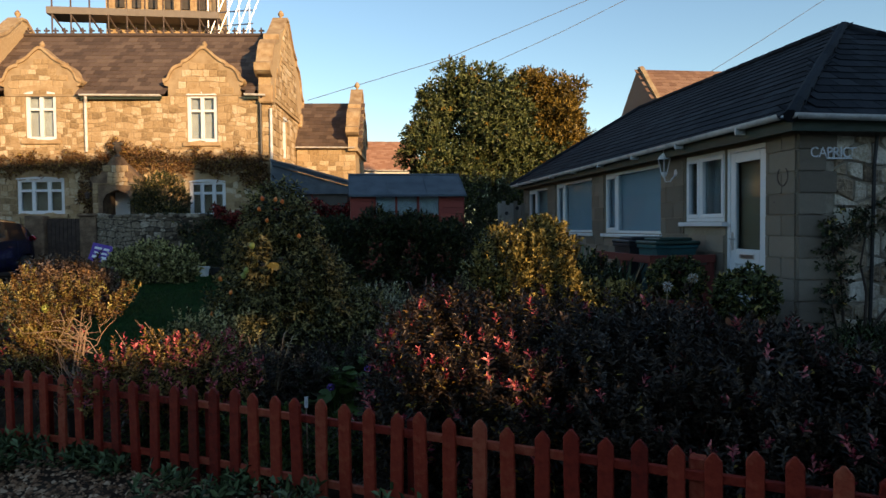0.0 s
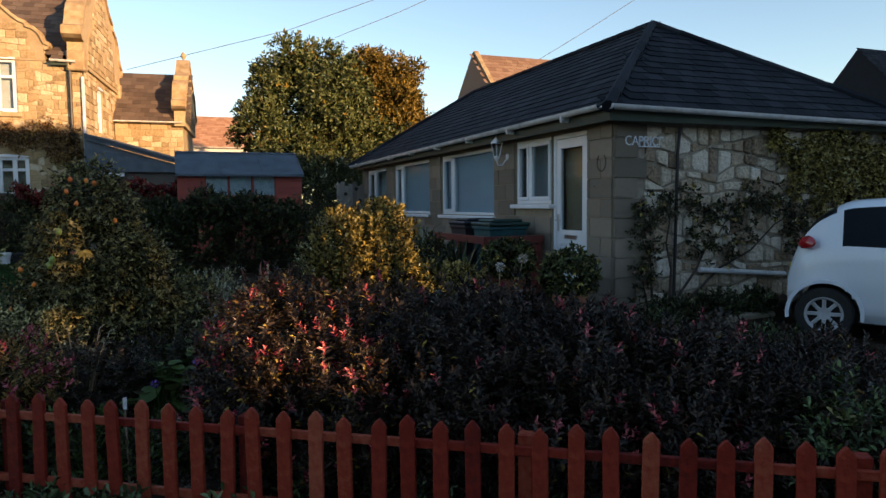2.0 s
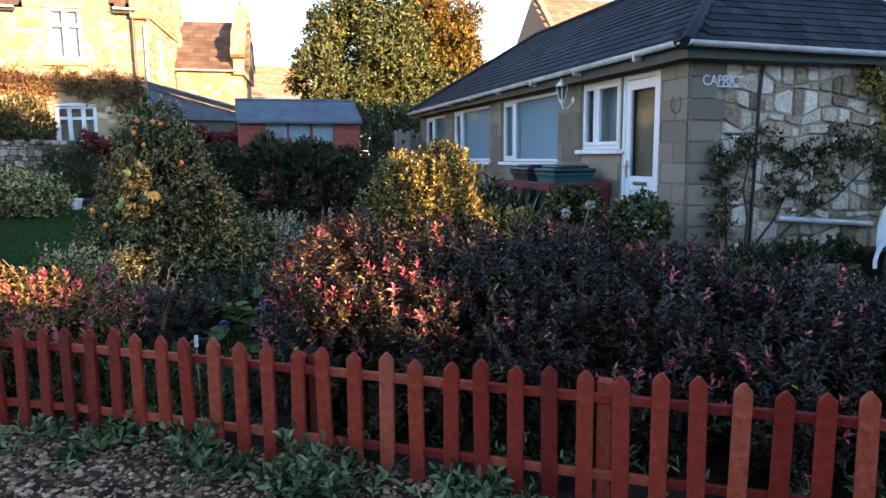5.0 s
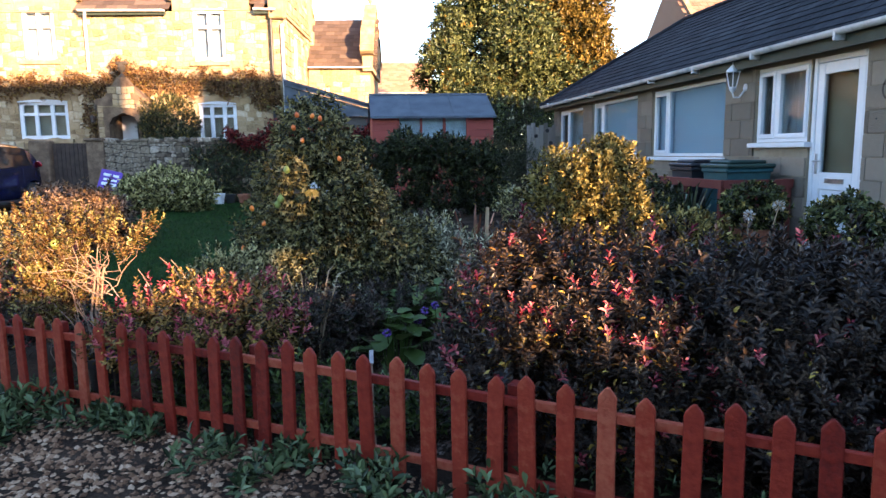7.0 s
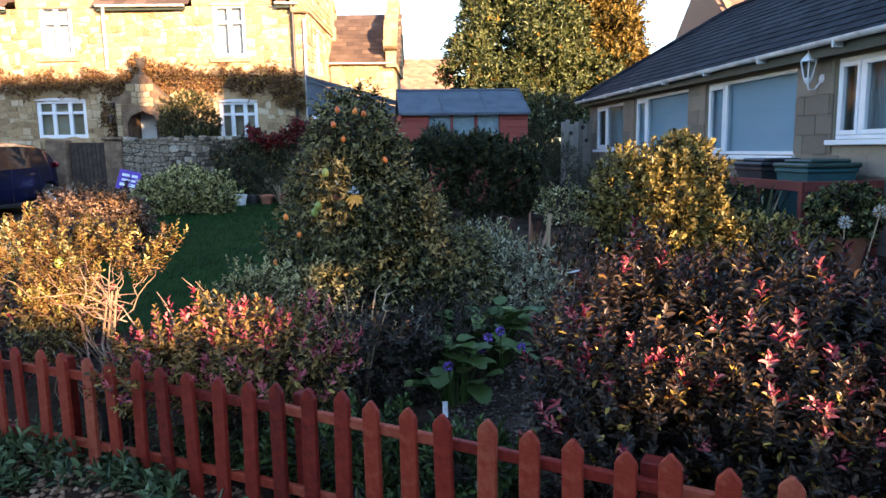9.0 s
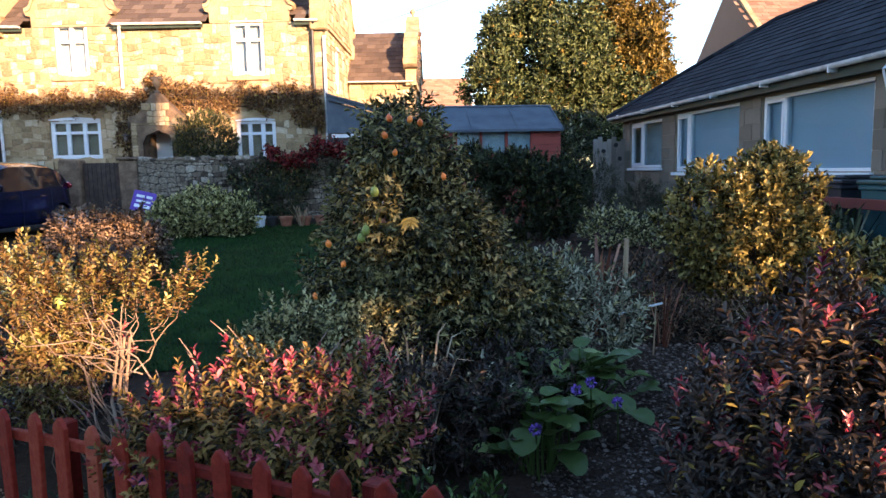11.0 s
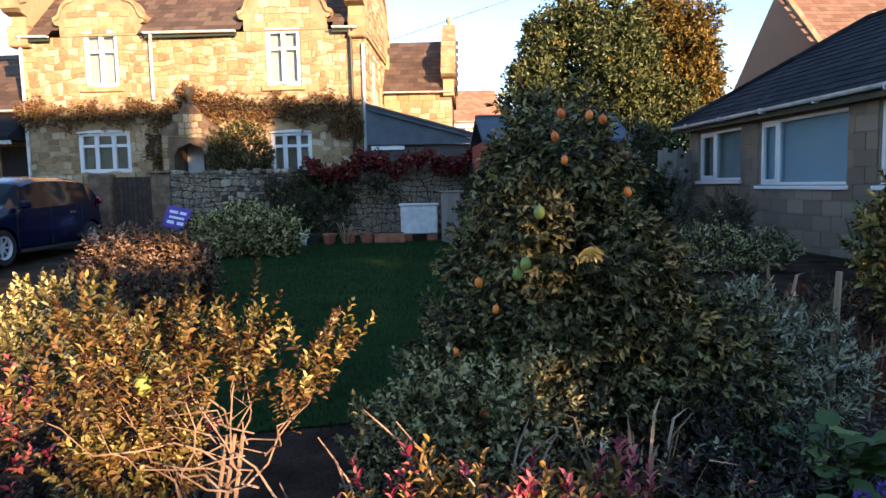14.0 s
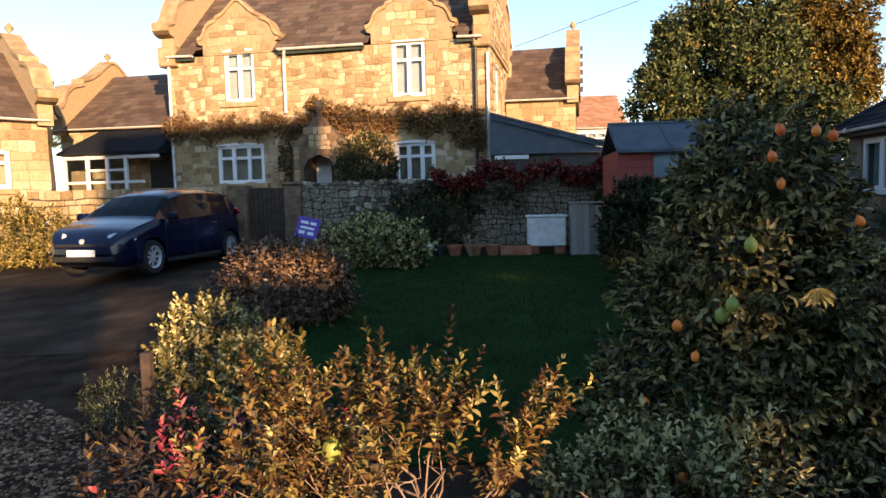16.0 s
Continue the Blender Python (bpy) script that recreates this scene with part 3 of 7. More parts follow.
picket_meshes = []
for k in range(5):
    g, w, t = Geo(), 0.037, 0.01
    h = 0.634 + (k - 2) * 0.004
    shape = [(-w, 0.02), (w, 0.02), (w, h - 0.042), (w * 0.86, h - 0.03), (0.006, h), (-0.006, h), (-w * 0.86, h - 0.03), (-w, h - 0.042)]
    n = len(shape)
    inner = [(a * 0.9, b - 0.004 if b > 0.1 else b) for a, b in shape]
    verts = [(a, -t, b) for a, b in shape] + [(a, t - 0.003, b) for a, b in shape] + [(a, t, b) for a, b in inner]
    faces = [tuple(range(n))[::-1], tuple(range(2 * n, 3 * n))]
    for r in (0, 1):
        faces += [(r * n + i, r * n + (i + 1) % n, (r + 1) * n + (i + 1) % n, (r + 1) * n + i) for i in range(n)]
    picket_meshes.append(g.add(verts, faces).mesh("picket", M_FENCE))
rot_f = math.degrees(math.atan2(-E_F.y, -E_F.x))
for k in range(FROM, TO + 1):
    ob = part("picket", picket_meshes[k % 5], None, picket_fence)
    p = fence_point(along_fence(k) + random.uniform(-0.004, 0.004), 0.0, random.uniform(-0.02, 0.005) - (0.012 if k > 12 else 0))
    ob.matrix_basis = pose(*p, random.uniform(-1.2, 1.2), random.uniform(-1.0, 1.0), rot_f + 180)
for z in (0.14, 0.5):
    for k in range(FROM, TO, 5):
        p, q = Vector(fence_point(along_fence(k), -0.026, z)), Vector(fence_point(along_fence(min(k + 5, TO)), -0.026, z))
        m = Matrix.Translation(p) @ (q - p).to_track_quat("X", "Z").to_matrix().to_4x4()
        part("rail", Geo().box(0.001, -0.014, -0.022, (q - p).length - 0.001, 0.014, 0.022, 0.004, m), M_FENCE, picket_fence)
for k in range(FROM + 3, TO + 1, 9):
    m = Matrix.Translation(fence_point(along_fence(k) + 0.08, -0.077, 0.0)) @ E_F.to_track_quat("X", "Z").to_matrix().to_4x4()
    part("post", Geo().box(-0.035, -0.035, -0.1, 0.035, 0.035, 0.57, 0.006, m), M_FENCE, picket_fence)

# ---------------------------------------------------------------- bungalow
BX, BY, BE = 4.55, 8.45, 2.645          # side wall, front wall, eaves
BW, BL = 4.46, 10.86                    # width and length
BZ = 0.3
bungalow = thing("bungalow", (BX, BY, BZ), "buff stone bungalow with a hipped dark slate roof", "house")
rng = random.Random(3)
WINS = [(9.81, 10.8, 1.63, 2.51), (11.5, 13.72, 1.45, 2.5), (14.33, 16.57, 1.45, 2.5), (17.18, 18.85, 1.54, 2.48)]
DOOR = (8.97, 9.79, 0.4, 2.51)
holes = [*WINS, DOOR]
g = Geo()
for a, b, c, d in cells(BY + 0.3, BY + BL, BZ - 0.3, BE, holes):
    wall_side = part("wall_panel", Geo().box(BX, a, c, BX + 0.3, b, d), M_BLOCK_J, bungalow, "smooth buff block wall with pale joints")
g = Geo().box(BX, BY, BZ - 0.3, BX + BW, BY + 0.3, BE)
wall_front = part("front_wall", g, M_RUBBLE_J, bungalow, "rubble stone wall with raised mortar ribbons")
g = Geo().box(BX + BW - 0.3, BY + 0.3, BZ - 0.3, BX + BW, BY + BL, BE).box(BX + 0.3, BY + BL - 0.3, BZ - 0.3, BX + BW - 0.3, BY + BL, BE)
part("rear_wall", g, M_BLOCK_J, bungalow)
g = Geo().box(BX + 2.4, BY + 0.3, BZ, BX + 2.5, BY + BL - 0.3, BE)
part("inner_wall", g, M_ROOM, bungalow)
# hipped roof
OV, AX, AZ = 0.27, 2.17, 4.29
e0, e1, e2, e3 = (BX - OV, BY - OV, BE), (BX + BW + OV, BY - OV, BE), (BX + BW + OV, BY + BL + OV, BE), (BX - OV, BY + BL + OV, BE)
r0, r1 = (BX + BW / 2, BY + AX, AZ), (BX + BW / 2, BY + BL - AX, AZ)
g = Geo().add([e0, e1, e2, e3, r0, r1], [(0, 1, 4), (1, 2, 5, 4), (2, 3, 5), (3, 0, 4, 5), (3, 2, 1, 0)])
roof = part("roof", g, M_SLATE_I, bungalow, "dark blue-grey slate hipped roof")


def slate_face(a, b, tops, most, w=0.26, h=0.2):
    """Slates on the slope above the eave from a to b; tops: the ridge end or ends."""
    a, b = Vector(a), Vector(b)
    along = (b - a).normalized()
    flat = Vector((-along.y, along.x, 0))
    t0 = Vector(tops[0])
    run = (t0 - a).dot(flat)
    up = (flat * run + Vector((0, 0, t0.z - a.z))).normalized()
    rise = math.hypot(run, t0.z - a.z)
    us = sorted((Vector(t) - a).dot(along) for t in tops)
    length = (b - a).length

    def inside(u, v):
        f = v / rise
        return f < 0.99 and us[0] * f + 0.02 < u < length + (us[-1] - length) * f - 0.02

    made = slates(a, along, up, length, rise, inside, w, h, rng)
    lay_slates(made, roof, M_SLATE, M_SLATE_I, most, lambda p: (p - Vector((0, 4, 2))).length)


slate_face(e0, e1, [r0], 220)
slate_face(e3, e0, [r0, r1], 80)
for a, b, nm in ((e0, r0, "hip"), (e1, r0, "hip"), (r0, r1, "ridge"), (e3, r1, "hip")):
    a, b = Vector(a), Vector(b)
    n = int((b - a).length / 0.4)
    for i in range(n):
        p, q = a.lerp(b, i / n), a.lerp(b, (i + 1) / n)
        part(nm + "_tile", Geo().tube([p + Vector((0, 0, 0.012)), q + Vector((0, 0, 0.028))], [0.07, 0.06], 8), M_SLATE, roof)
# eaves
g = Geo().box(BX - 0.2, BY - 0.2, BE - 0.12, BX - 0.17, BY + BL + 0.2, BE - 0.002).box(BX - 0.17, BY - 0.2, BE - 0.12, BX + BW + 0.2, BY - 0.17, BE - 0.002)
part("fascia", g, M_GREEN, bungalow, "dark green painted fascia board")
g = Geo().box(BX - 0.17, BY - 0.17, BE - 0.03, BX - 0.002, BY + BL + 0.1, BE - 0.006).box(BX - 0.002, BY - 0.17, BE - 0.03, BX + BW + 0.1, BY - 0.002, BE - 0.006)
part("soffit", g, M_GREEN, bungalow)


def half_pipe(p, q, r, wall=0.006):
    """An open gutter trough between two points."""
    p, q = Vector(p), Vector(q)
    d = (q - p).normalized()
    s = Vector((-d.y, d.x, 0))
    gg, n = Geo(), 8
    ring = []
    for rr in (r, r - wall):
        ring.append([s * (rr * math.cos(math.pi * k / n)) - Vector((0, 0, rr * math.sin(math.pi * k / n))) for k in range(n + 1)])
    prof = ring[0] + ring[1][::-1]
    k = len(prof)
    gg.add([p + o for o in prof] + [q + o for o in prof], [(i, (i + 1) % k, k + (i + 1) % k, k + i) for i in range(k)])
    return gg


g1, g2 = half_pipe((BX - 0.27, BY - 0.12, BE + 0.05), (BX - 0.27, BY + BL + 0.2, BE + 0.0), 0.055), half_pipe((BX - 0.26, BY - 0.27, BE + 0.04), (BX + BW + 0.2, BY - 0.27, BE - 0.02), 0.055)
gut = part("gutter", g1, M_GUTTER, bungalow, "weathered white half-round gutter")
part("gutter", g2, M_GUTTER, bungalow, "weathered white half-round gutter")
for y in np.arange(BY + 0.6, BY + BL, 1.4):
    part("bracket", Geo().box(BX - 0.32, y, BE - 0.06, BX - 0.2, y + 0.03, BE + 0.03, 0.004), M_GUTTER, gut)
g = Geo().tube([(BX + 0.86, BY - 0.06, BE - 0.14), (BX + 0.83, BY - 0.06, 2.2), (BX + 0.82, BY - 0.05, 1.1), (BX + 0.79, BY - 0.06, 0.3)], 0.02, 6)
part("downpipe", g, M_BLACK, bungalow, "thin black cable pipe down the stone wall")
g = Geo().tube([(BX + 1.15, BY - 0.08, 0.84), (BX + 2.5, BY - 0.08, 0.73)], 0.03, 8)
part("waste_pipe", g, M_GUTTER, bungalow, "grey waste pipe low on the wall")


def casement(wall, x, a, b, c, d, bars, curtain, depth=0.08, sill=True):
    """A white window in the wall that faces -x: its own frame, lights, panes, sill, and a blind or curtain behind."""
    ob = part("window", Geo().box(x + 0.02, a, c, x + 0.1, b, c + 0.05, 0.008).box(x + 0.02, a, d - 0.05, x + 0.1, b, d, 0.008)
              .box(x + 0.02, a, c + 0.05, x + 0.1, a + 0.05, d - 0.05, 0.008).box(x + 0.02, b - 0.05, c + 0.05, x + 0.1, b, d - 0.05, 0.008),
              M_UPVC, wall, "white upvc window frame")
    edges = [a + 0.05] + bars + [b - 0.05]
    for i in range(1, len(edges) - 1):
        part("mullion", Geo().box(x + 0.015, edges[i] - 0.03, c + 0.05, x + 0.1, edges[i] + 0.03, d - 0.05, 0.008), M_UPVC, ob)
    for i in range(len(edges) - 1):
        p, q = edges[i] + (0.03 if i else 0), edges[i + 1] - (0.03 if i < len(edges) - 2 else 0)
        if q - p < 0.62:
            s = Geo()
            s.box(x + 0.005, p, c + 0.05, x + 0.06, q, c + 0.1, 0.006).box(x + 0.005, p, d - 0.1, x + 0.06, q, d - 0.05, 0.006)
            s.box(x + 0.005, p, c + 0.1, x + 0.06, p + 0.045, d - 0.1, 0.006).box(x + 0.005, q - 0.045, c + 0.1, x + 0.06, q, d - 0.1, 0.006)
            part("sash", s, M_UPVC, ob)
        pane = part("pane", Geo().box(x + 0.045, p, c + 0.05, x + 0.05, q, d - 0.05), M_GLASS, ob, "reflecting glass pane")
        pane.visible_shadow = False
    g = Geo()
    if curtain == "blind":
        g.box(x + 0.11, a + 0.02, c + 0.02, x + 0.12, b - 0.02, d - 0.02)
    else:
        n = int((b - a) / 0.02)
        for i in range(n):
            y = a + 0.02 + (b - a - 0.04) * i / n
            g.add([(x + 0.2 + 0.02 * math.sin(i * 1.1), y, c), (x + 0.2 + 0.02 * math.sin(i * 1.1 + 1.1), y + (b - a - 0.04) / n, c),
                   (x + 0.2 + 0.02 * math.sin(i * 1.1 + 1.1), y + (b - a - 0.04) / n, d), (x + 0.2 + 0.02 * math.sin(i * 1.1), y, d)], [(0, 1, 2, 3)])
    part("blind" if curtain == "blind" else "curtain", g, M_BLIND if curtain == "blind" else M_CURTAIN, ob)
    if sill:
        part("window_sill", Geo().box(x - 0.07, a - 0.06, c - 0.06, x + 0.02, b + 0.06, c - 0.004, 0.008), M_UPVC, ob, "white window sill")
    return ob


casement(bungalow, BX, *WINS[0], [10.42], "curtain")
casement(bungalow, BX, *WINS[1], [13.2], "blind")
casement(bungalow, BX, *WINS[2], [16.05], "blind")
casement(bungalow, BX, *WINS[3], [18.2], "curtain")
# door
a, b, c, d = DOOR
door = part("door", Geo().box(BX + 0.02, a, c, BX + 0.1, a + 0.06, d, 0.008).box(BX + 0.02, b - 0.06, c, BX + 0.1, b, d, 0.008)
            .box(BX + 0.02, a + 0.06, d - 0.06, BX + 0.1, b - 0.06, d, 0.008), M_UPVC, bungalow, "white upvc front door with a tall glass pane, shut")
g = Geo()
p, q = a + 0.065, b - 0.065
g.box(BX + 0.03, p, c + 0.02, BX + 0.08, p + 0.1, d - 0.065, 0.006).box(BX + 0.03, q - 0.1, c + 0.02, BX + 0.08, q, d - 0.065, 0.006)
g.box(BX + 0.03, p + 0.1, d - 0.18, BX + 0.08, q - 0.1, d - 0.065, 0.006).box(BX + 0.03, p + 0.1, 1.12, BX + 0.08, q - 0.1, 1.3, 0.006)
g.box(BX + 0.03, p + 0.1, c + 0.02, BX + 0.08, q - 0.1, c + 0.16, 0.006).box(BX + 0.045, p + 0.1, c + 0.16, BX + 0.07, q - 0.1, 1.12, 0.02)
leaf = part("door_leaf", g, M_UPVC, door)
pane = part("pane", Geo().box(BX + 0.05, p + 0.1, 1.3, BX + 0.056, q - 0.1, d - 0.18), M_GLASS, door)
pane.visible_shadow = False
# Added panel; its tan stands in for the reflection in the door glass.
part("door_glass_backing", Geo().box(BX + 0.13, p + 0.05, 1.2, BX + 0.14, q - 0.05, d - 0.1), M_TAN, door, "tan panel behind the door glass, standing in for its reflection")
part("letterbox", Geo().box(BX + 0.018, p + 0.2, 1.19, BX + 0.03, q - 0.2, 1.24, 0.004), M_CHROME, door, "chrome letterbox")
part("door_handle", Geo().box(BX + 0.015, q - 0.07, 1.28, BX + 0.03, q - 0.035, 1.5, 0.006).tube([(BX + 0.02, q - 0.05, 1.42), (BX - 0.02, q - 0.05, 1.42), (BX - 0.02, q - 0.17, 1.42)], 0.009, 6), M_CHROME, door, "chrome lever handle")
part("door_step", Geo().box(BX - 0.3, a - 0.05, 0.2, BX + 0.02, b + 0.05, 0.38, 0.015), M_BLOCK_J, bungalow)
# things fixed to the bungalow
lamp = thing("wall_lamp", (BX - 0.19, 11.03, 2.3), "white six-sided lantern on a curled wall bracket", "lamp")
g = Geo().lathe([(0.012, 0.34), (0.016, 0.36), (0.006, 0.4), (0.0, 0.42)], (BX - 0.19, 11.03, 2.26), 6).lathe([(0.1, 0.25), (0.085, 0.275), (0.03, 0.33), (0.012, 0.345)], (BX - 0.19, 11.03, 2.26), 6)
part("lantern_cap", g, M_UPVC, lamp)
part("lantern_glass", Geo().lathe([(0.045, 0.07), (0.085, 0.25)], (BX - 0.19, 11.03, 2.26), 6), M_GLASS, lamp)
g = Geo()
for k in range(6):
    t = math.pi * k / 3
    g.tube([(BX - 0.19 + 0.047 * math.cos(t), 11.03 + 0.047 * math.sin(t), 2.33), (BX - 0.19 + 0.088 * math.cos(t), 11.03 + 0.088 * math.sin(t), 2.51)], 0.006, 4)
g.lathe([(0.02, 0.0), (0.05, 0.05), (0.047, 0.07)], (BX - 0.19, 11.03, 2.26), 6)
part("lantern_cage", g, M_UPVC, lamp)
g = Geo().tube([(BX - 0.19, 11.03, 2.27), (BX - 0.17, 11.03, 2.2), (BX - 0.1, 11.03, 2.2), (BX - 0.02, 11.03, 2.3)], 0.012, 6).lathe([(0.05, 0), (0.05, 0.02)], (0, 0, 0), 10, m=Matrix.Translation((BX - 0.002, 11.03, 2.32)) @ Matrix.Rotation(radians(-90), 4, "Y"))
part("bracket", g, M_UPVC, lamp)
shoe = thing("horseshoe", (BX - 0.03, 8.66, 2.06), "rusty iron horseshoe nailed on the block wall", "horseshoe")
part("shoe", Geo().tube([(BX - 0.015, 8.66 + 0.085 * math.sin(t), 2.1 - 0.1 * math.cos(t)) for t in np.linspace(-2.5, 2.5, 14)], [0.012] * 14, 6), M_IRON, shoe, local=False)
bell = thing("bell_push", (BX - 0.02, 8.8, 1.83), "small white bell push beside the door", "bell push")
part("plate", Geo().box(BX - 0.02, 8.77, 1.77, BX - 0.001, 8.82, 1.88, 0.006), M_UPVC, bell)
part("button", Geo().lathe([(0.01, 0), (0.008, 0.006)], (0, 0, 0), 8, m=Matrix.Translation((BX - 0.02, 8.795, 1.83)) @ Matrix.Rotation(radians(-90), 4, "Y")), M_BLACK, bell)
sign = thing("house_name", (4.68, BY - 0.03, 2.265), "white raised letters on a thin bar, house name", "sign")
part("bar", Geo().box(4.665, BY - 0.035, 2.262, 5.16, BY - 0.012, 2.277, 0.003), M_UPVC, sign)
fc = bpy.data.curves.new("letters", "FONT")
fc.body, fc.size, fc.extrude, fc.space_character = "CAPRICE", 0.152, 0.01, 0.94
fc.materials.append(M_UPVC)
text = new("letters", fc)
text.parent = sign
text.matrix_basis = pose(-0.015, 0.0, 0.015, 90, 0, 0) @ Matrix.Diagonal((0.93, 1, 1, 1))

# ---------------------------------------------------------------- the stone house across the drive
HT = -6.0
house = thing("stone_house", (-2.36, 23.8, 0.4), "honey-coloured rubble stone house with shaped gables, sunlit above", "house", turn=HT)
H_M = pose(-2.36, 23.8, 0.0, 0, 0, HT)
HW, HD, HE, HR = 9.1, 5.2, 5.7, 8.25      # width, depth, eaves, ridge


def hp(x, y, z):
    """A point of the house: x along its front (0 at the corner, minus away), y into it."""
    return tuple(H_M @ Vector((x, y, z)))


UP = [(-7.4, -6.48, 4.37, 5.8), (-2.52, -1.6, 4.28, 5.75)]
LOW = [(-7.73, -6.3, 2.1, 3.2), (-2.5, -1.39, 1.98, 3.08)]
h_holes = [*UP, *LOW]
for a, b, c, d in cells(-HW, 0, 0.2, HE, h_holes):
    front = part("wall_panel", Geo().box(a, 0, c, b, 0.4, d, m=H_M), M_HJOINT, house, "uneven honey rubble front")
g = Geo()
for a, b, c, d in cells(0.4, HD - 0.4, 0.2, HE, [(2.0, 2.75, 3.95, 5.35)]):
    g.box(-0.4, a, c, 0, b, d, m=H_M)
gable_wall = part("gable_wall", g, M_HJOINT, house)
g = Geo().box(-HW, HD - 0.4, 0.2, 0, HD, HE, m=H_M).box(-HW, 0.4, 0.2, -HW + 0.4, HD - 0.4, HE, m=H_M)
part("rear_wall", g, M_HJOINT, house)
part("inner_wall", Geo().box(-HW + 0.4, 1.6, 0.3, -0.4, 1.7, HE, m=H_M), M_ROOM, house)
rr = random.Random(11)
polys = courses(-HW, 0, 0.4, HE, h_holes, 0.14, 0.21, rr, 0.055, 0.016, 0.5)
lay_stones(polys, lambda u, v, d: hp(u, -d, v), 0.02, rr, front, M_HSTONE_P, M_HSTONE, lambda p: abs(p[0][0] + 3.5) + abs(p[0][1] - 3.5), 260)
polys = courses(0.0, HD, 2.6, HE, [(2.0, 2.75, 3.95, 5.35)], 0.2, 0.34, rr, 0.03)
g = Geo()
for p in polys:
    stone(g, p, lambda u, v, d: hp(d, u, v), 0.03, rr)
part("stonework", g, M_HSTONE, gable_wall, kind="stuff")


def shaped_gable(parent, place_a, place_b, half, base, top, mat, name="gable", steps=True):
    """A curvilinear gable: shoulders, a swept side, a shoulder again and a pointed head."""
    h = top - base
    right = [(1, 0), (1, 0.2), (1.09, 0.22), (1.1, 0.29), (1.0, 0.32), (0.95, 0.38), (0.92, 0.45), (0.86, 0.53), (0.77, 0.59), (0.65, 0.62), (0.6, 0.63), (0.59, 0.69), (0.46, 0.73),
             (0.33, 0.8), (0.17, 0.92), (0.08, 0.98), (0.05, 1)]
    right = [(half * x, h * z) for x, z in right]
    line = right + [(-x, z) for x, z in right[::-1]]
    body = part(name, Geo().prism([(x, base + z) for x, z in line], place_a, place_b), mat, parent)
    pts = [(x, base + z) for x, z in line]
    for (x0, z0), (x1, z1) in zip(pts[1:], pts[2:-1]):
        s = [(x0, z0), (x1, z1), (x1 * 1.03, z1 + 0.09), (x0 * 1.03, z0 + 0.09)]

        def wide(p, q, k):
            return lambda x, z: tuple(Vector(p(x, z)) + (Vector(p(x, z)) - Vector(q(x, z))).normalized() * k)
        part("coping_stone", Geo().prism(s, wide(place_a, place_b, 0.06), wide(place_b, place_a, 0.06)), M_DRESSED, body)
    return body


def finial(parent, at, s=1.0, mat=None):
    g = Geo().lathe([(0.12 * s, 0), (0.12 * s, 0.08 * s), (0.05 * s, 0.14 * s), (0.05 * s, 0.22 * s), (0.12 * s, 0.3 * s), (0.14 * s, 0.38 * s), (0.09 * s, 0.47 * s), (0.03 * s, 0.54 * s), (0.0, 0.56 * s)], at, 10)
    return part("finial", g, mat or M_DRESSED, parent, "carved stone finial", smooth=True)


for cx in (-6.9, -1.97):
    gb = shaped_gable(house, lambda x, z, cx=cx: hp(cx + x, -0.03, z), lambda x, z, cx=cx: hp(cx + x, 0.3, z), 1.1, HE + 0.003, 7.12, M_HJOINT, "dormer_gable")
    g = Geo()
    for p in courses(-1.15, 1.15, HE + 0.05, 7.1, [], 0.19, 0.3, rr, 0.03):
        c = sum(q[0] for q in p) / len(p), sum(q[1] for q in p) / len(p)
        if abs(c[0]) < 1.04 * min(1.0, 1.3 * (1 - (c[1] - HE) / 1.4)) - 0.12:
            stone(g, p, lambda u, v, d, cx=cx: hp(cx + u, -0.03 - d, v), 0.02, rr)
    part("stonework", g, M_HSTONE, gb, kind="stuff")
    finial(gb, hp(cx, 0.12, 7.08), 0.6)
    # little roof running back from the gable
    g = Geo().add([hp(cx - 1.1, 0.2, HE + 0.1), hp(cx + 1.1, 0.2, HE + 0.1), hp(cx, 0.2, 7.0), hp(cx, 1.5, 7.0)], [(0, 2, 3), (1, 3, 2), (0, 1, 2)])
    part("dormer_roof", g, M_TILE, house)
for x0 in (0.1, -HW - 0.1):
    s = 1 if x0 > 0 else -1
    gb = shaped_gable(house, lambda y, z, x0=x0: hp(x0, HD / 2 + y, z), lambda y, z, x0=x0, s=s: hp(x0 - s * 0.38, HD / 2 + y, z), HD / 2 + 0.15, HE - 0.1, 8.75, M_HSTONE, "end_gable")
    finial(gb, hp(x0 - s * 0.19, HD / 2, 8.72), 0.75)
    for yy in (-0.02, HD + 0.02):
        part("kneeler", Geo().box(x0 - s * 0.4, yy - 0.2, HE - 0.25, x0 + s * 0.06, yy + 0.2, HE + 0.3, 0.04, H_M), M_DRESSED, gb)
    if s > 0:
        g = Geo()
        for p in courses(0.0, HD, HE, 8.6, [], 0.2, 0.32, rr, 0.03):
            c = sum(q[0] for q in p) / len(p), sum(q[1] for q in p) / len(p)
            if abs(c[0] - HD / 2) < (HD / 2) * (1 - 0.85 * ((c[1] - HE) / 3.0)) - 0.25:
                stone(g, p, lambda u, v, d: hp(0.1 + d, u, v), 0.03, rr)
        part("stonework", g, M_HSTONE, gb, kind="stuff")
g = Geo().add([hp(-HW, 0.0, HE + 0.195), hp(0, 0.0, HE + 0.195), hp(0, HD / 2, HR), hp(-HW, HD / 2, HR), hp(-HW, HD + 0.2, HE), hp(0, HD + 0.2, HE)],
              [(0, 1, 2, 3), (3, 2, 5, 4), (0, 4, 5, 1), (1, 5, 2), (0, 3, 4)])
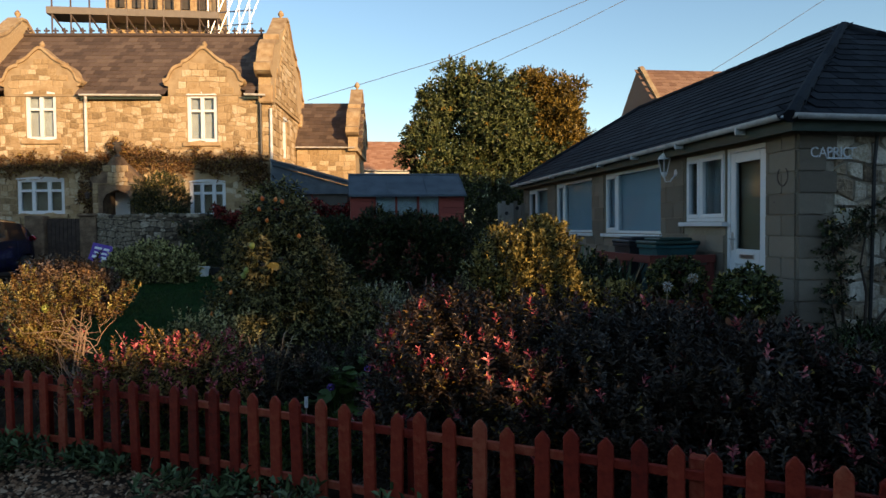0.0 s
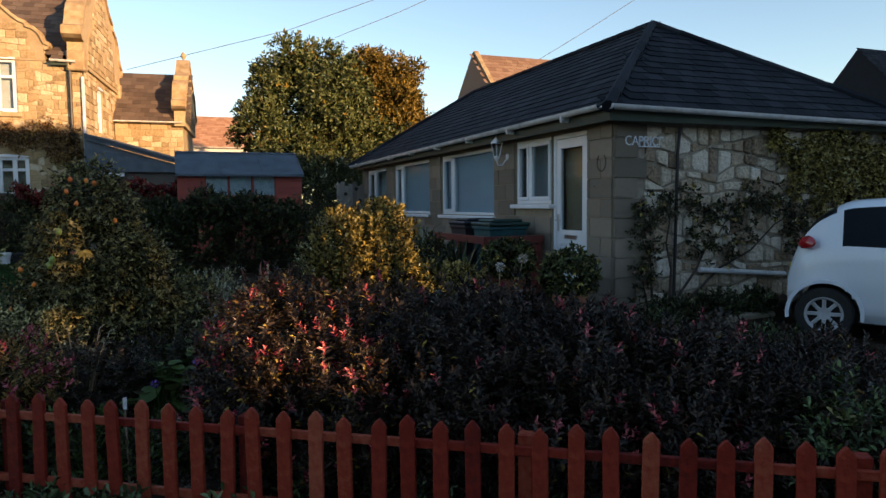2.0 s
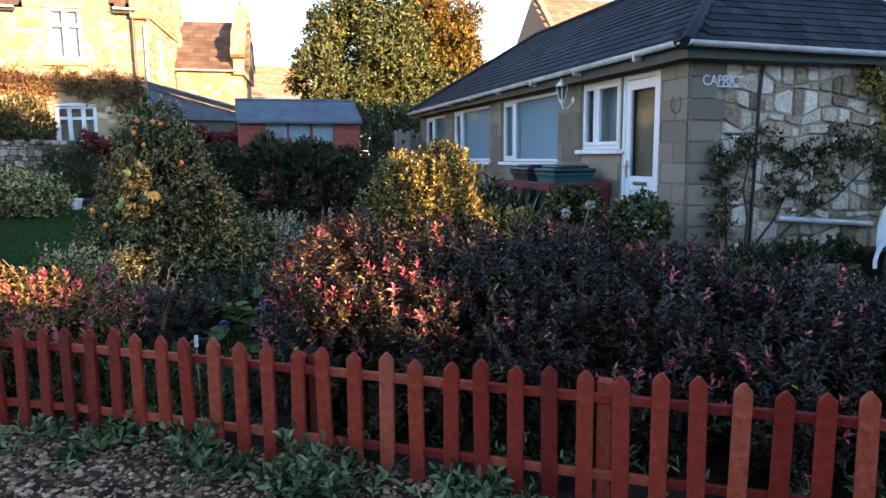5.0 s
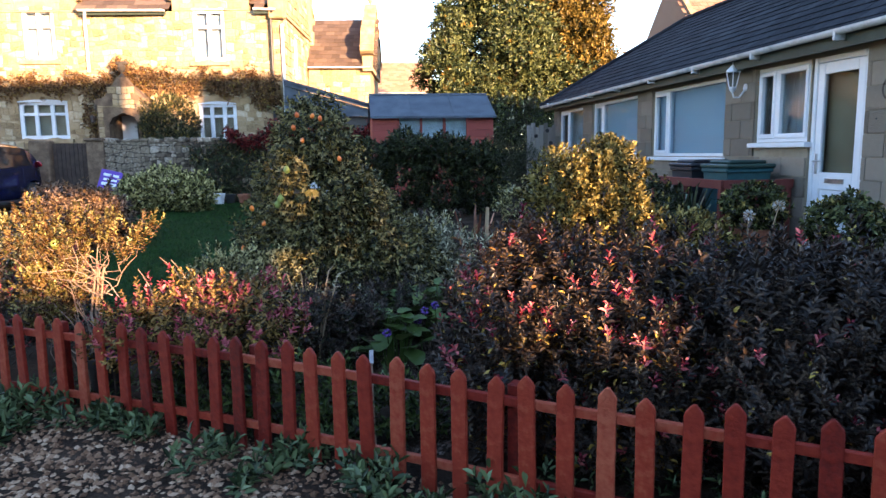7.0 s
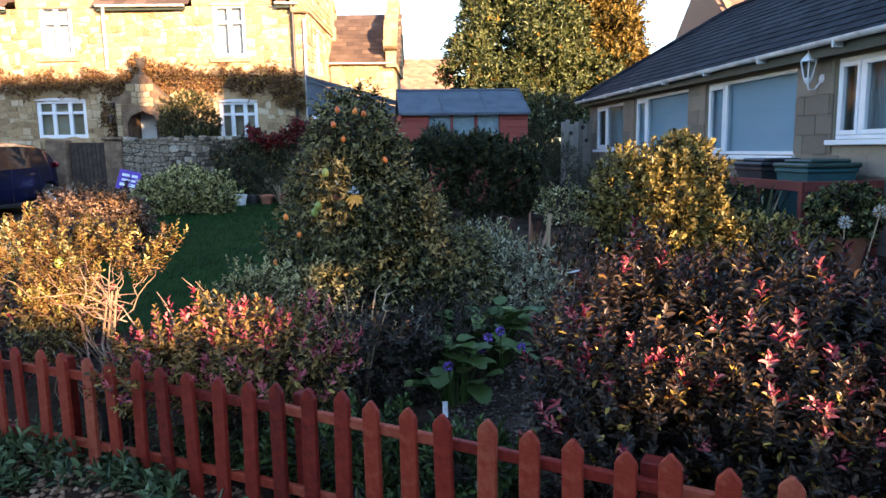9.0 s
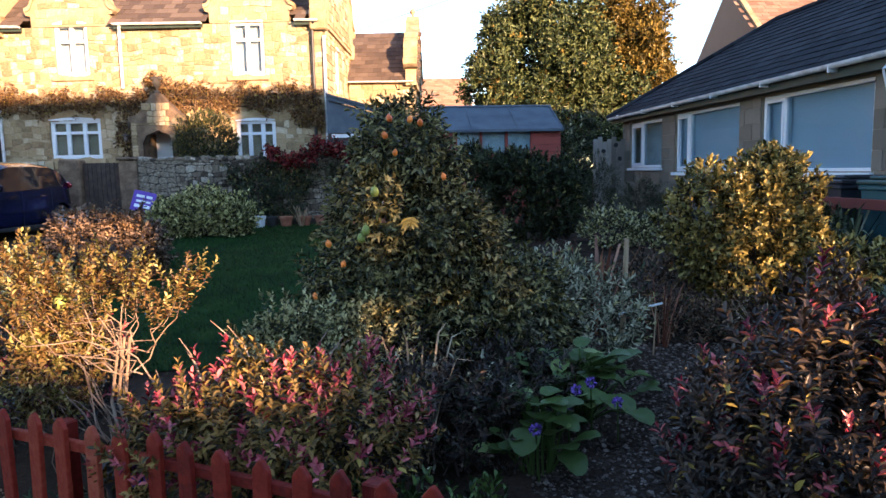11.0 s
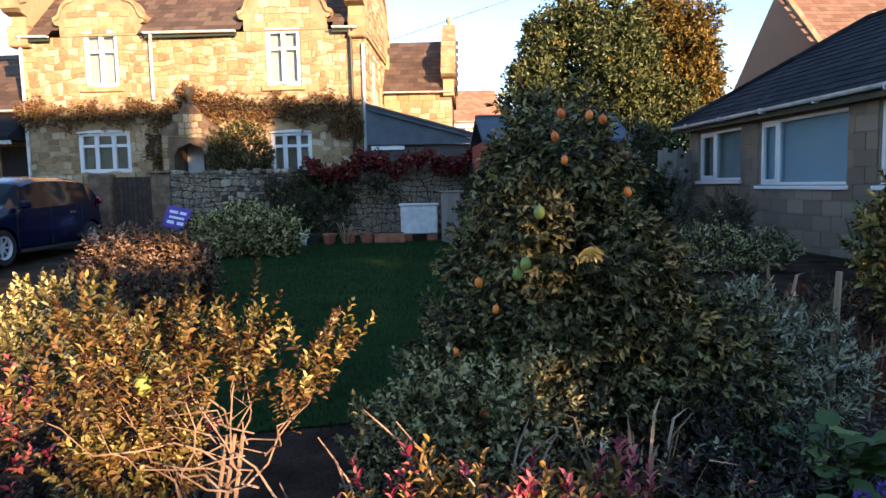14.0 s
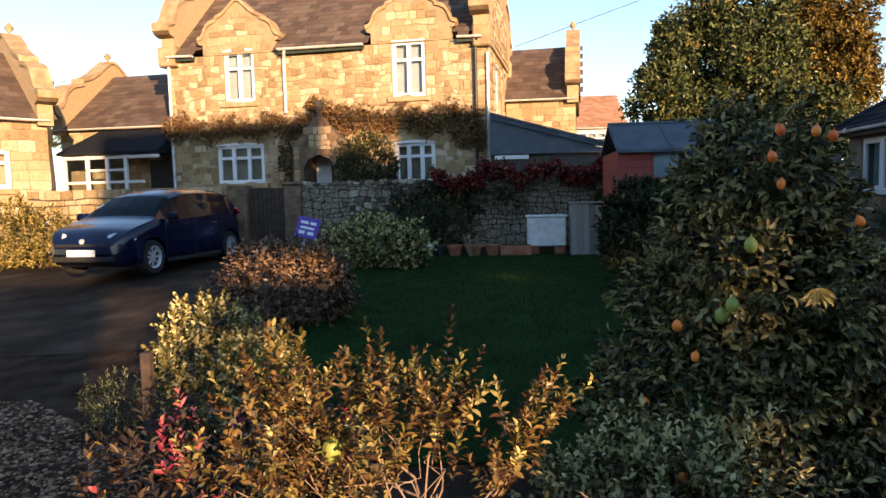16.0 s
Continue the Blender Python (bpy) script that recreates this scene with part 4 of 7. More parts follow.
hroof = part("roof", g, M_TILE, house, "dark brown stone-tiled roof")
sl = math.hypot(HD / 2 + 0.22, HR - HE)
for p0, x_dir, y_dir in ((hp(-HW + 0.3, -0.22, HE), Vector(hp(0, 0, 0)) - Vector(hp(-1, 0, 0)), Vector(hp(0, HD / 2 + 0.22, HR - HE)) - Vector(hp(0, 0, 0))),):
    made = slates(p0, x_dir, y_dir, HW - 0.6, sl, lambda u, v: 0 < u < HW - 0.6 and v < sl - 0.1 and not (v < 0.75 and min(abs(u + 0.3 - HW + 6.9), abs(u + 0.3 - HW + 1.97)) < 1.22), 0.3, 0.24, rr, 0.014)
    lay_slates(made, hroof, M_TILE, M_TILE, 0, None, "tile")
ridge = Geo()
for k in range(28):
    x = -HW + 0.45 + k * (HW - 0.9) / 27
    ridge.tube([hp(x - 0.02, HD / 2, HR + 0.06), hp(x - 0.02, HD / 2, HR + 0.22)], [0.045, 0.02], 5).box(x - 0.11, HD / 2 - 0.02, HR + 0.15, x + 0.09, HD / 2 + 0.02, HR + 0.21, 0.01, H_M)
    ridge.lathe([(0.0, 0.2), (0.045, 0.24), (0.0, 0.3)], hp(x - 0.02, HD / 2, HR), 6)
ridge.box(-HW + 0.3, HD / 2 - 0.09, HR - 0.03, -0.3, HD / 2 + 0.09, HR + 0.08, 0.03, H_M)
part("ridge_crest", ridge, M_IRON, hroof, "row of small crested ridge tiles", kind="stuff")


def cross_window(parent, m, a, b, c, d, uprights, transom, arch=0.0, surround=True):
    """A white casement with uprights and a transom, in a wall that faces -y of the matrix m."""
    s = Geo()
    for q in ((a, c, b, c + 0.11), (a, d - 0.11, b, d), (a, c + 0.11, a + 0.11, d - 0.11), (b - 0.11, c + 0.11, b, d - 0.11)):
        s.box(q[0], 0.03, q[1], q[2], 0.13, q[3], 0.012, m)
    w = part("window", s, M_UPVC, parent, "white painted casement window")
    for u in uprights:
        part("mullion", Geo().box(u - 0.055, 0.025, c + 0.11, u + 0.055, 0.12, d - 0.11, 0.01, m), M_UPVC, w)
    cols = [a + 0.11, *uprights, b - 0.11]
    for i in range(len(cols) - 1):
        l, r = cols[i] + (0.055 if i else 0), cols[i + 1] - (0.055 if i < len(cols) - 2 else 0)
        part("transom", Geo().box(l, 0.035, transom - 0.04, r, 0.12, transom + 0.04, 0.008, m), M_UPVC, w)
        for z0, z1 in ((c + 0.11, transom - 0.04), (transom + 0.04, d - 0.11)):
            pn = part("pane", Geo().box(l, 0.08, z0, r, 0.084, z1, 0, m), M_GLASS, w)
            pn.visible_shadow = False
    # Low windows get the curtain with warm light in its colour.
    part("curtain", Geo().box(a + 0.02, 0.2, c, b - 0.02, 0.21, d, 0, m), M_PEACH if c < 3 else M_CURTAIN, w)
    part("window_sill", Geo().box(a - 0.12, -0.1, c - 0.13, b + 0.12, 0.06, c - 0.005, 0.015, m), M_DRESSED, w)
    if surround:
        n = 8
        for i in range(n):
            f0, f1 = i / n, (i + 1) / n
            z0, z1 = d + arch * math.sin(math.pi * f0), d + arch * math.sin(math.pi * f1)
            x0, x1 = a - 0.1 + (b - a + 0.2) * f0, a - 0.1 + (b - a + 0.2) * f1
            part("voussoir", Geo().prism([(x0, z0 + 0.005), (x1, z1 + 0.005), (x1, z1 + 0.17), (x0, z0 + 0.17)], lambda x, z: tuple(m @ Vector((x, -0.05, z))), lambda x, z: tuple(m @ Vector((x, 0.02, z)))), M_DRESSED, w)
        head = [(a + (b - a) * i / n, d + arch * math.sin(math.pi * i / n)) for i in range(n + 1)]
        part("arched_head", Geo().prism([(a, d - 0.03), (b, d - 0.03), *head[::-1]], lambda x, z: tuple(m @ Vector((x, -0.045, z))), lambda x, z: tuple(m @ Vector((x, 0.028, z)))), M_UPVC, w)
    return w


for a, b, c, d in UP:
    cross_window(house, H_M, a, b, c, d, [(a + b) / 2], c + (d - c) * 0.66, 0.07)
for a, b, c, d in LOW:
    cross_window(house, H_M, a, b, c, d, [a + (b - a) * 0.34, a + (b - a) * 0.67], c + (d - c) * 0.66, 0.05)
G_M = H_M @ pose(0, 2.0, 0, 0, 0, 90)
cross_window(house, G_M, 0.0, 0.75, 3.95, 5.35, [0.38], 4.9, 0.05)
for a, b in ((-HW + 0.1, -8.2), (-5.65, -3.22), (-0.7, -0.05)):
    gt = half_pipe(hp(a, -0.26, HE + 0.02), hp(b, -0.26, HE), 0.06)
    part("gutter", gt, M_GUTTER, house, "white gutter under the eaves")
    part("fascia", Geo().box(a, -0.19, HE - 0.12, b, -0.13, HE, 0.0, H_M), M_GREEN, house, "green eaves board")
for x, dark in ((-9.05, 0), (-5.55, 0), (-0.25, 1)):
    z1 = 0.5 if x != -5.55 else 4.0
    g = Geo().tube([hp(x + 0.08, -0.24, HE), hp(x, -0.1, HE - 0.25), hp(x, -0.09, z1)], 0.045, 8)
    part("downpipe", g, M_GUTTER if not dark else M_BLACK, house, "downpipe with a swan neck")
g = Geo().tube([hp(0.06, -0.06, HE - 0.4), hp(0.06, -0.06, 1.0)], 0.045, 8)
part("downpipe", g, M_GUTTER, house)
# porch
# Dull brown stone, darkened so that the porch's shade is in its colour.
M_PORCH = material("shaded_dull_stone", [(0.08, 0.05, 0.03), (0.15, 0.1, 0.06), (0.24, 0.165, 0.1)], 5.0, 0.9, 0.6, 40.0)
P0, P1, PY = -5.02, -3.6, -0.95
arch = [(-4.72, 0.5), (-4.72, 2.45), (-4.6, 2.66), (-4.3, 2.78), (-4.0, 2.66), (-3.9, 2.45), (-3.9, 0.5)]
outer = [(P0, 0.3), (P0, 3.0), (P0 - 0.06, 3.05), (P0 - 0.06, 3.15), (P0 + 0.2, 3.2), (P0 + 0.4, 3.45), (-4.42, 3.75), (-4.2, 3.75), (P1 - 0.4, 3.45), (P1 - 0.2, 3.2), (P1 + 0.06, 3.15), (P1 + 0.06, 3.05), (P1, 3.0), (P1, 0.3)]
g = Geo()
loop = outer + arch[::-1]
g.prism(loop, lambda x, z: hp(x, PY, z), lambda x, z: hp(x, PY + 0.3, z))
porch = part("porch", g, M_PORCH, house, "gabled stone porch with a pointed arch")
g = Geo()
for p in courses(P0 + 0.02, P1 - 0.02, 0.6, 3.5, [(-4.84, -3.78, 0.0, 2.9)], 0.13, 0.22, rr, 0.03):
    if p[0][1] < 2.95 or abs(sum(q[0] for q in p) / len(p) + 4.31) < 0.3:
        stone(g, p, lambda u, v, d: hp(u, PY - d, v), 0.03, rr)
part("stonework", g, M_HSTONE, porch, kind="stuff")
part("porch_side", Geo().box(P0, PY + 0.3, 0.3, P0 + 0.28, -0.03, 3.0, 0.01, H_M), M_PORCH, porch)
part("porch_side", Geo().box(P1 - 0.28, PY + 0.3, 0.3, P1, -0.03, 3.0, 0.01, H_M), M_PORCH, porch)
part("porch_roof", Geo().prism([(P0, 3.0), (P1, 3.0), (-4.31, 3.7)], lambda x, z: hp(x, PY + 0.3, z), lambda x, z: hp(x, -0.03, z)), M_TILE, porch)
pc = hp(-4.31, PY + 0.15, 3.72)
finial(porch, pc, 0.85, M_WALLJ)
part("finial_cross", Geo().box(-4.46, PY + 0.1, 4.1, -4.16, PY + 0.2, 4.2, 0.03, H_M), M_WALLJ, porch)
part("front_door", Geo().box(-4.8, -0.05, 0.4, -4.3, -0.01, 2.75, 0.01, H_M), M_UPVC, house, "white front door inside the porch")
# Flat black panel on the wall stands in for the unlit inside.
part("door_dark_panel", Geo().box(-4.3, -0.045, 0.4, -3.9, -0.01, 2.75, 0, H_M), M_BLACK, house, "black panel standing in for the dark inside of the open door")
g = Geo().lathe([(0.0, 0), (0.05, 0.03), (0.06, 0.14), (0.09, 0.16), (0.0, 0.24)], hp(P0 - 0.12, PY - 0.05, 2.5), 6)
part("porch_lantern", g, M_IRON, porch)

# lower buildings round the house


def low_house(name, m, w, d, e, r, label, gable_left=False, gable_right=False, wall_mat=None, roof_mat=None, windows=(), base=0.3, front_holes=True):
    """A small pitched building, x along its front (0 to -w), y into it."""
    ob = thing(name, tuple(m.translation), label, "house")
    hs = [q[:4] for q in windows]
    g = Geo()
    for a, b, c, dd in cells(-w, 0, base, e, hs):
        g.box(a, 0, c, b, 0.35, dd, m=m)
    wl = part("front_wall", g, wall_mat or M_HJOINT, ob)
    part("end_wall", Geo().box(-0.35, 0.35, base, 0, d, e, m=m), wall_mat or M_HJOINT, ob)
    part("end_wall", Geo().box(-w, 0.35, base, -w + 0.35, d, e, m=m), wall_mat or M_HJOINT, ob)
    part("inner_wall", Geo().box(-w + 0.4, 1.4, base, -0.4, 1.5, e, m=m), M_ROOM, ob)

    def q(x, y, z):
        return tuple(m @ Vector((x, y, z)))
    rf = part("roof", Geo().add([q(-w - 0.1, -0.18, e), q(0.1, -0.18, e), q(0.1, d / 2, r), q(-w - 0.1, d / 2, r), q(-w - 0.1, d + 0.18, e), q(0.1, d + 0.18, e)],
                                [(0, 1, 2, 3), (3, 2, 5, 4), (0, 4, 5, 1), (1, 5, 2), (0, 3, 4)]), roof_mat or M_TILE, ob)
    s = math.hypot(d / 2 + 0.18, r - e)
    made = slates(q(-w - 0.1, -0.18, e), Vector(q(1, 0, 0)) - Vector(q(0, 0, 0)), Vector(q(0, d / 2 + 0.18, r - e)) - Vector(q(0, 0, 0)), w + 0.2, s,
                  lambda u, v: -0.05 < u < w + 0.25 and v < s - 0.1, 0.3, 0.24, rr, 0.016)
    lay_slates(made, rf, roof_mat or M_TILE, roof_mat or M_TILE, 0, None, "tile")
    if wall_mat is None:
        g = Geo()
        for p in courses(-w, 0, base + 0.1, e, hs, 0.2, 0.34, rr, 0.03):
            stone(g, p, lambda u, v, dd: q(u, -dd, v), 0.025, rr)
        part("stonework", g, M_HSTONE, wl, kind="stuff")
    for flag, x0, s2 in ((gable_left, -w - 0.1, -1), (gable_right, 0.1, 1)):
        if flag:
            gb = shaped_gable(ob, lambda y, z, x0=x0: q(x0, d / 2 + y, z), lambda y, z, x0=x0, s2=s2: q(x0 - s2 * 0.35, d / 2 + y, z), d / 2 + 0.2, e - 0.15, r + 0.45, M_HSTONE if wall_mat is None else wall_mat, "end_gable")
            finial(gb, q(x0 - s2 * 0.17, d / 2, r + 0.42), 0.8)
    for a, b, c, dd, ups in windows:
        cross_window(ob, m, a, b, c, dd, ups, c + (dd - c) * 0.66, 0.0, False)
    part("gutter", half_pipe(q(-w, -0.24, e + 0.01), q(0, -0.24, e - 0.01), 0.05), M_GUTTER, ob)
    return ob


A_M = H_M @ pose(-HW - 0.02, 0.6, 0, 0, 0, 0)
annex = low_house("side_cottage", A_M, 4.2, 4.6, 3.9, 5.85, "low honey stone wing with a tiled roof and shaped gable", gable_left=True)
g = Geo().add([tuple(A_M @ Vector(p)) for p in ((-3.3, -1.3, 3.1), (-0.05, -1.3, 3.1), (-0.05, -0.05, 3.85), (-2.7, -0.05, 3.85), (-3.3, -1.3, 3.02), (-0.05, -1.3, 3.02), (-0.05, -0.05, 3.02), (-2.7, -0.05, 3.02))],
              [(0, 1, 2, 3), (4, 5, 1, 0), (7, 6, 5, 4), (1, 5, 6, 2), (0, 3, 7, 4)])
lean = part("lean_to_roof", g, M_SLATE_I, annex, "slate lean-to roof over the cottage door")
g = Geo()
for x in (-3.2, -2.45, -1.8, -1.2):
    g.box(x, -1.2, 0.4, x + 0.1, -1.1, 3.02, 0.01, A_M)
g.box(-3.2, -1.2, 2.9, -0.1, -1.1, 3.0, 0.01, A_M).box(-3.2, -1.2, 2.2, -0.6, -1.1, 2.28, 0.01, A_M).box(-2.45, -1.2, 2.55, -1.2, -1.1, 2.62, 0.01, A_M).box(-3.2, -1.2, 0.4, -1.2, -1.1, 1.6, 0.01, A_M)
part("porch_frame", g, M_UPVC, annex, "white glazed timber porch")
pn = part("pane", Geo().box(-3.15, -1.16, 1.6, -1.2, -1.15, 2.95, 0, A_M), M_GLASS, annex)
pn.visible_shadow = False
# Black panel on solid wall, painted in place of the entrance's inner shade.
part("doorway", Geo().box(-1.15, -0.05, 0.4, -0.2, -0.02, 2.9, 0, A_M), M_BLACK, annex)

E_M = H_M @ pose(2.25, 4.4, 0, 0, 0, 0)
ext = low_house("rear_wing", E_M, 2.2, 4.0, 4.6, 6.6, "narrow honey stone rear wing with a pinnacled gable", gable_right=True)
C_M = pose(-13.3, 22.0, 0, 0, 0, 52)
cott = low_house("lane_cottage", C_M, 4.5, 4.6, 3.75, 5.7, "sunlit honey stone cottage beside the drive", gable_right=True, windows=[(-1.75, -0.85, 2.05, 3.0, [-1.3])])
F_M = pose(4.2, 42.0, 0, 0, 0, 0)
farh = low_house("pantiled_house", F_M, 9.0, 7.0, 4.9, 7.0, "distant white house with an orange pantiled roof", wall_mat=M_WHITE, roof_mat=M_PANTILE,
                 windows=[(-2.4, -0.9, 3.7, 4.7, [-1.9, -1.4])])
FR_M = pose(19.75, 26.0, 0, 0, 0, 0)
farr = low_house("gabled_house", FR_M, 7.2, 8.0, 4.2, 8.2, "grey rendered house with a brown tiled roof", wall_mat=M_BLOCK_J, roof_mat=M_BROWNTILE)
part("gable", Geo().prism([(-0.1, 4.2), (8.1, 4.2), (4.0, 8.15)], lambda y, z: tuple(FR_M @ Vector((-7.2, y, z))), lambda y, z: tuple(FR_M @ Vector((-6.9, y, z)))), M_BLOCK_J, farr)
for side in (0,):
    cp = Geo()
    mm = FR_M
    cp.tube([tuple(mm @ Vector((-7.15, -0.15, 4.2))), tuple(mm @ Vector((-7.15, 4.0, 8.3)))], 0.13, 4).tube([tuple(mm @ Vector((-7.15, 4.0, 8.3))), tuple(mm @ Vector((-7.15, 8.1, 4.2)))], 0.13, 4)
    part("verge_coping", cp, M_DRESSED, farr)
part("rooflight", Geo().box(0, 0, 0, 0.55, 0.8, 0.06, 0.01, mm @ pose(-4.4, 2.4, 6.72, 42.4, 0, 0)), M_UPVC, farr)
farr2 = low_house("slate_house", pose(45.5, 25.0, 0, 0, 0, 0), 9.0, 10.0, 4.5, 10.2, "dark slate-roofed house beyond the bungalow", wall_mat=M_BLOCK_J, roof_mat=M_SLATE_I)
# blue-grey lean-to beside the stone house
shedroof = thing("lean_to", (-1.0, 23.0, 0.4), "low lean-to with a sloping blue-grey felt roof", "outbuilding")
part("roof", Geo().prism([(-2.25, 3.62), (0.55, 2.82), (0.55, 2.72), (-2.25, 3.5)], lambda x, z: (x, 22.9, z), lambda x, z: (x, 26.8, z + 0.35)), M_FELT, shedroof)
part("verge_board", Geo().prism([(-2.25, 3.66), (0.57, 2.86), (0.57, 2.8), (-2.25, 3.6)], lambda x, z: (x, 22.86, z), lambda x, z: (x, 22.9, z)), M_FELT, shedroof)
part("boarding", Geo().prism([(-2.25, 2.62), (0.5, 2.62), (0.5, 2.72), (-2.25, 3.5)], lambda x, z: (x, 22.98, z), lambda x, z: (x, 23.05, z)), M_FELT, shedroof)
# The wall under the roof takes the dark colour made for dim rooms.
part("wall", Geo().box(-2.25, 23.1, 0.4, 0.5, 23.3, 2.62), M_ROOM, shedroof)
part("window_strip", Geo().box(-2.15, 23.04, 2.5, -1.3, 23.1, 2.6, 0.005), M_UPVC, shedroof)

# garden shed
shed = thing("garden_shed", (1.35, 17.7, 0.45), "red-painted timber shed with a blue-grey felt roof", "shed")
SX0, SX1, SY, SD = 0.05, 2.68, 17.7, 1.9
for i in range(13):
    z = 0.45 + i * 0.145
    for a, b in ([(SX0, SX1)] if not 1.7 < z < 2.2 else [(SX0, 0.6), (2.1, SX1)]):
        part("board", Geo().prism([(0, z), (0.03, z), (0.012, z + 0.14), (0, z + 0.14)], lambda o, h, a=a: (a, SY - o, h), lambda o, h, b=b: (b, SY - o, h)), M_SHED, shed)
for x in (SX0, SX1 - 0.05):
    part("side_wall", Geo().box(x, SY + 0.06, 0.45, x + 0.05, SY + SD, 2.34), M_SHED, shed)
part("rear_wall", Geo().box(SX0 + 0.05, SY + SD - 0.05, 0.45, SX1 - 0.05, SY + SD, 2.34), M_SHED, shed)
g = Geo()
for x in (0.58, 1.07, 1.58, 2.08):
    g.box(x, SY - 0.03, 1.86, x + 0.05, SY + 0.02, 2.33, 0.006)
g.box(0.58, SY - 0.03, 1.82, 2.13, SY + 0.02, 1.87, 0.006)
part("window", g, M_SHED, shed)
for x in (0.63, 1.12, 1.63):
    part("pane", Geo().box(x, SY - 0.005, 1.87, x + 0.45, SY + 0.001, 2.33), M_GLASS, shed).visible_shadow = False
    part("net_curtain", Geo().box(x, SY + 0.04, 1.87, x + 0.45, SY + 0.05, 2.33), M_WHITE, shed)
part("roof", Geo().prism([(SY - 0.14, 2.34), (SY + SD / 2, 2.86), (SY + SD + 0.14, 2.34), (SY + SD + 0.14, 2.29), (SY + SD / 2, 2.79), (SY - 0.14, 2.29)],
                         lambda y, z: (SX0 - 0.04, y, z), lambda y, z: (SX1 + 0.04, y, z)), M_FELT, shed)
for x in (0.02, 0.9, 1.8, 2.68):
    part("felt_batten", Geo().box(0, 0, 0, 0.03, 1.14, 0.012, 0.003, pose(x, SY - 0.14, 2.345, 26, 0, 0)), M_FELT, shed)
part("ridge_strip", Geo().tube([(SX0 - 0.04, SY + SD / 2, 2.86), (SX1 + 0.04, SY + SD / 2, 2.86)], 0.04, 6), M_FELT, shed)
# plank screen by the bungalow's far corner
screen = thing("plank_screen", (4.1, 19.2, 0.46), "weathered plank fence panel with round holes", "fence")
for i in range(7):
    x = 3.82 + i * 0.105
    h = 2.18 + 0.1 * math.sin(i * 2.1) * 0.6
    part("plank", Geo().box(x, 19.18, 0.46, x + 0.1, 19.205, h, 0.006), M_WOOD, screen)
for x, z in ((4.05, 1.92), (4.33, 2.05), (4.42, 1.75)):
    part("knot", Geo().lathe([(0.05, 0), (0.04, 0.006)], (0, 0, 0), 10, m=pose(x, 19.176, z, 90, 0, 0)), M_BLACK, screen)

# ---------------------------------------------------------------- garden wall
gw = thing("garden_wall", (-6.0, 20.6, 0.4), "old grey field-stone garden wall", "wall", kind="structure")
part("core", Geo().box(-6.65, 20.62, 0.3, 0.6, 20.9, 1.9), M_WALLJ, gw)
part("core", Geo().box(-13.0, 20.72, 0.3, -7.7, 20.95, 1.95), M_WALLJ, gw)
part("pillar", Geo().box(-6.8, 20.52, 0.3, -6.4, 20.93, 1.95, 0.03).box(-6.84, 20.48, 1.95, -6.36, 20.97, 2.02, 0.02), M_PORCH, gw, "stone gate pillar")
part("pillar", Geo().box(-8.1, 20.5, 0.3, -7.66, 20.95, 1.98, 0.03), M_PORCH, gw, "stone gate pillar")
rw = random.Random(5)
polys = courses(-6.4, 0.6, 0.5, 1.92, [], 0.1, 0.15, rw, 0.06, 0.012, 0.6)
lay_stones(polys, lambda u, v, d: (u, 20.62 - d, v), 0.04, rw, gw, M_WALLSTONE, M_WALLSTONE, lambda p: abs(p[0][0] + 4.0), 240)
polys = courses(-13.0, -8.1, 0.5, 1.97, [], 0.14, 0.24, rw, 0.03, 0.02)
g = Geo()
for p in polys:
    stone(g, p, lambda u, v, d: (u, 20.72 - d, v), 0.04, rw)
part("stonework", g, M_HSTONE, gw, kind="stuff")
rng2 = random.Random(8)
x = -6.4
while x < 0.6:
    w = rng2.uniform(0.12, 0.24)
    part("coping_stone", Geo().box(x, 20.56, 1.9, x + w - 0.015, 20.95, 1.98 + rng2.uniform(-0.01, 0.05), 0.03), M_WALLSTONE, gw)
    x += w
gate = thing("garden_gate", (-7.2, 20.7, 0.4), "dark timber garden gate between stone pillars, shut", "gate")
for i in range(8):
    part("board", Geo().box(-7.63 + i * 0.098, 20.7, 0.5, -7.54 + i * 0.098, 20.73, 1.9, 0.004), M_DARKSTEM, gate)
part("gate_rail", Geo().box(-7.63, 20.735, 1.6, -6.87, 20.77, 1.7, 0.004).box(-7.63, 20.735, 0.7, -6.87, 20.77, 0.8, 0.004), M_DARKSTEM, gate)

# ---------------------------------------------------------------- scaffolded tower far behind
tower = thing("church_tower", (-12.0, 47.0, 0.3), "distant stone tower wrapped in scaffolding", "tower")
part("wall", Geo().box(-14.2, 46, 0.3, -8.1, 52, 21.0), M_DRESSED, tower)
for i in range(6):
    # Dark panels on the solid wall paint the openings' inner shade.
    part("opening", Geo().box(-13.6 + i * 0.95, 45.9, 15.0, -13.1 + i * 0.95, 45.99, 18.0, 0), M_ROOM, tower)
deck = part("deck", Geo().box(-16.9, 44.3, 14.05, -7.3, 46.0, 14.15).box(-16.9, 44.3, 14.15, -7.3, 44.34, 14.45), M_WOOD, tower, "scaffold boards")
for i in range(10):
    part("brace", Geo().tube([(-16.6 + i * 1.02, 44.35, 12.9), (-16.6 + i * 1.02, 44.35, 18)], 0.05, 5), M_IRON, tower)
    part("brace", Geo().tube([(-16.6 + i * 1.02, 44.35, 14.0), (-15.8 + i * 1.02, 45.8, 12.4)], 0.05, 5), M_IRON, tower)
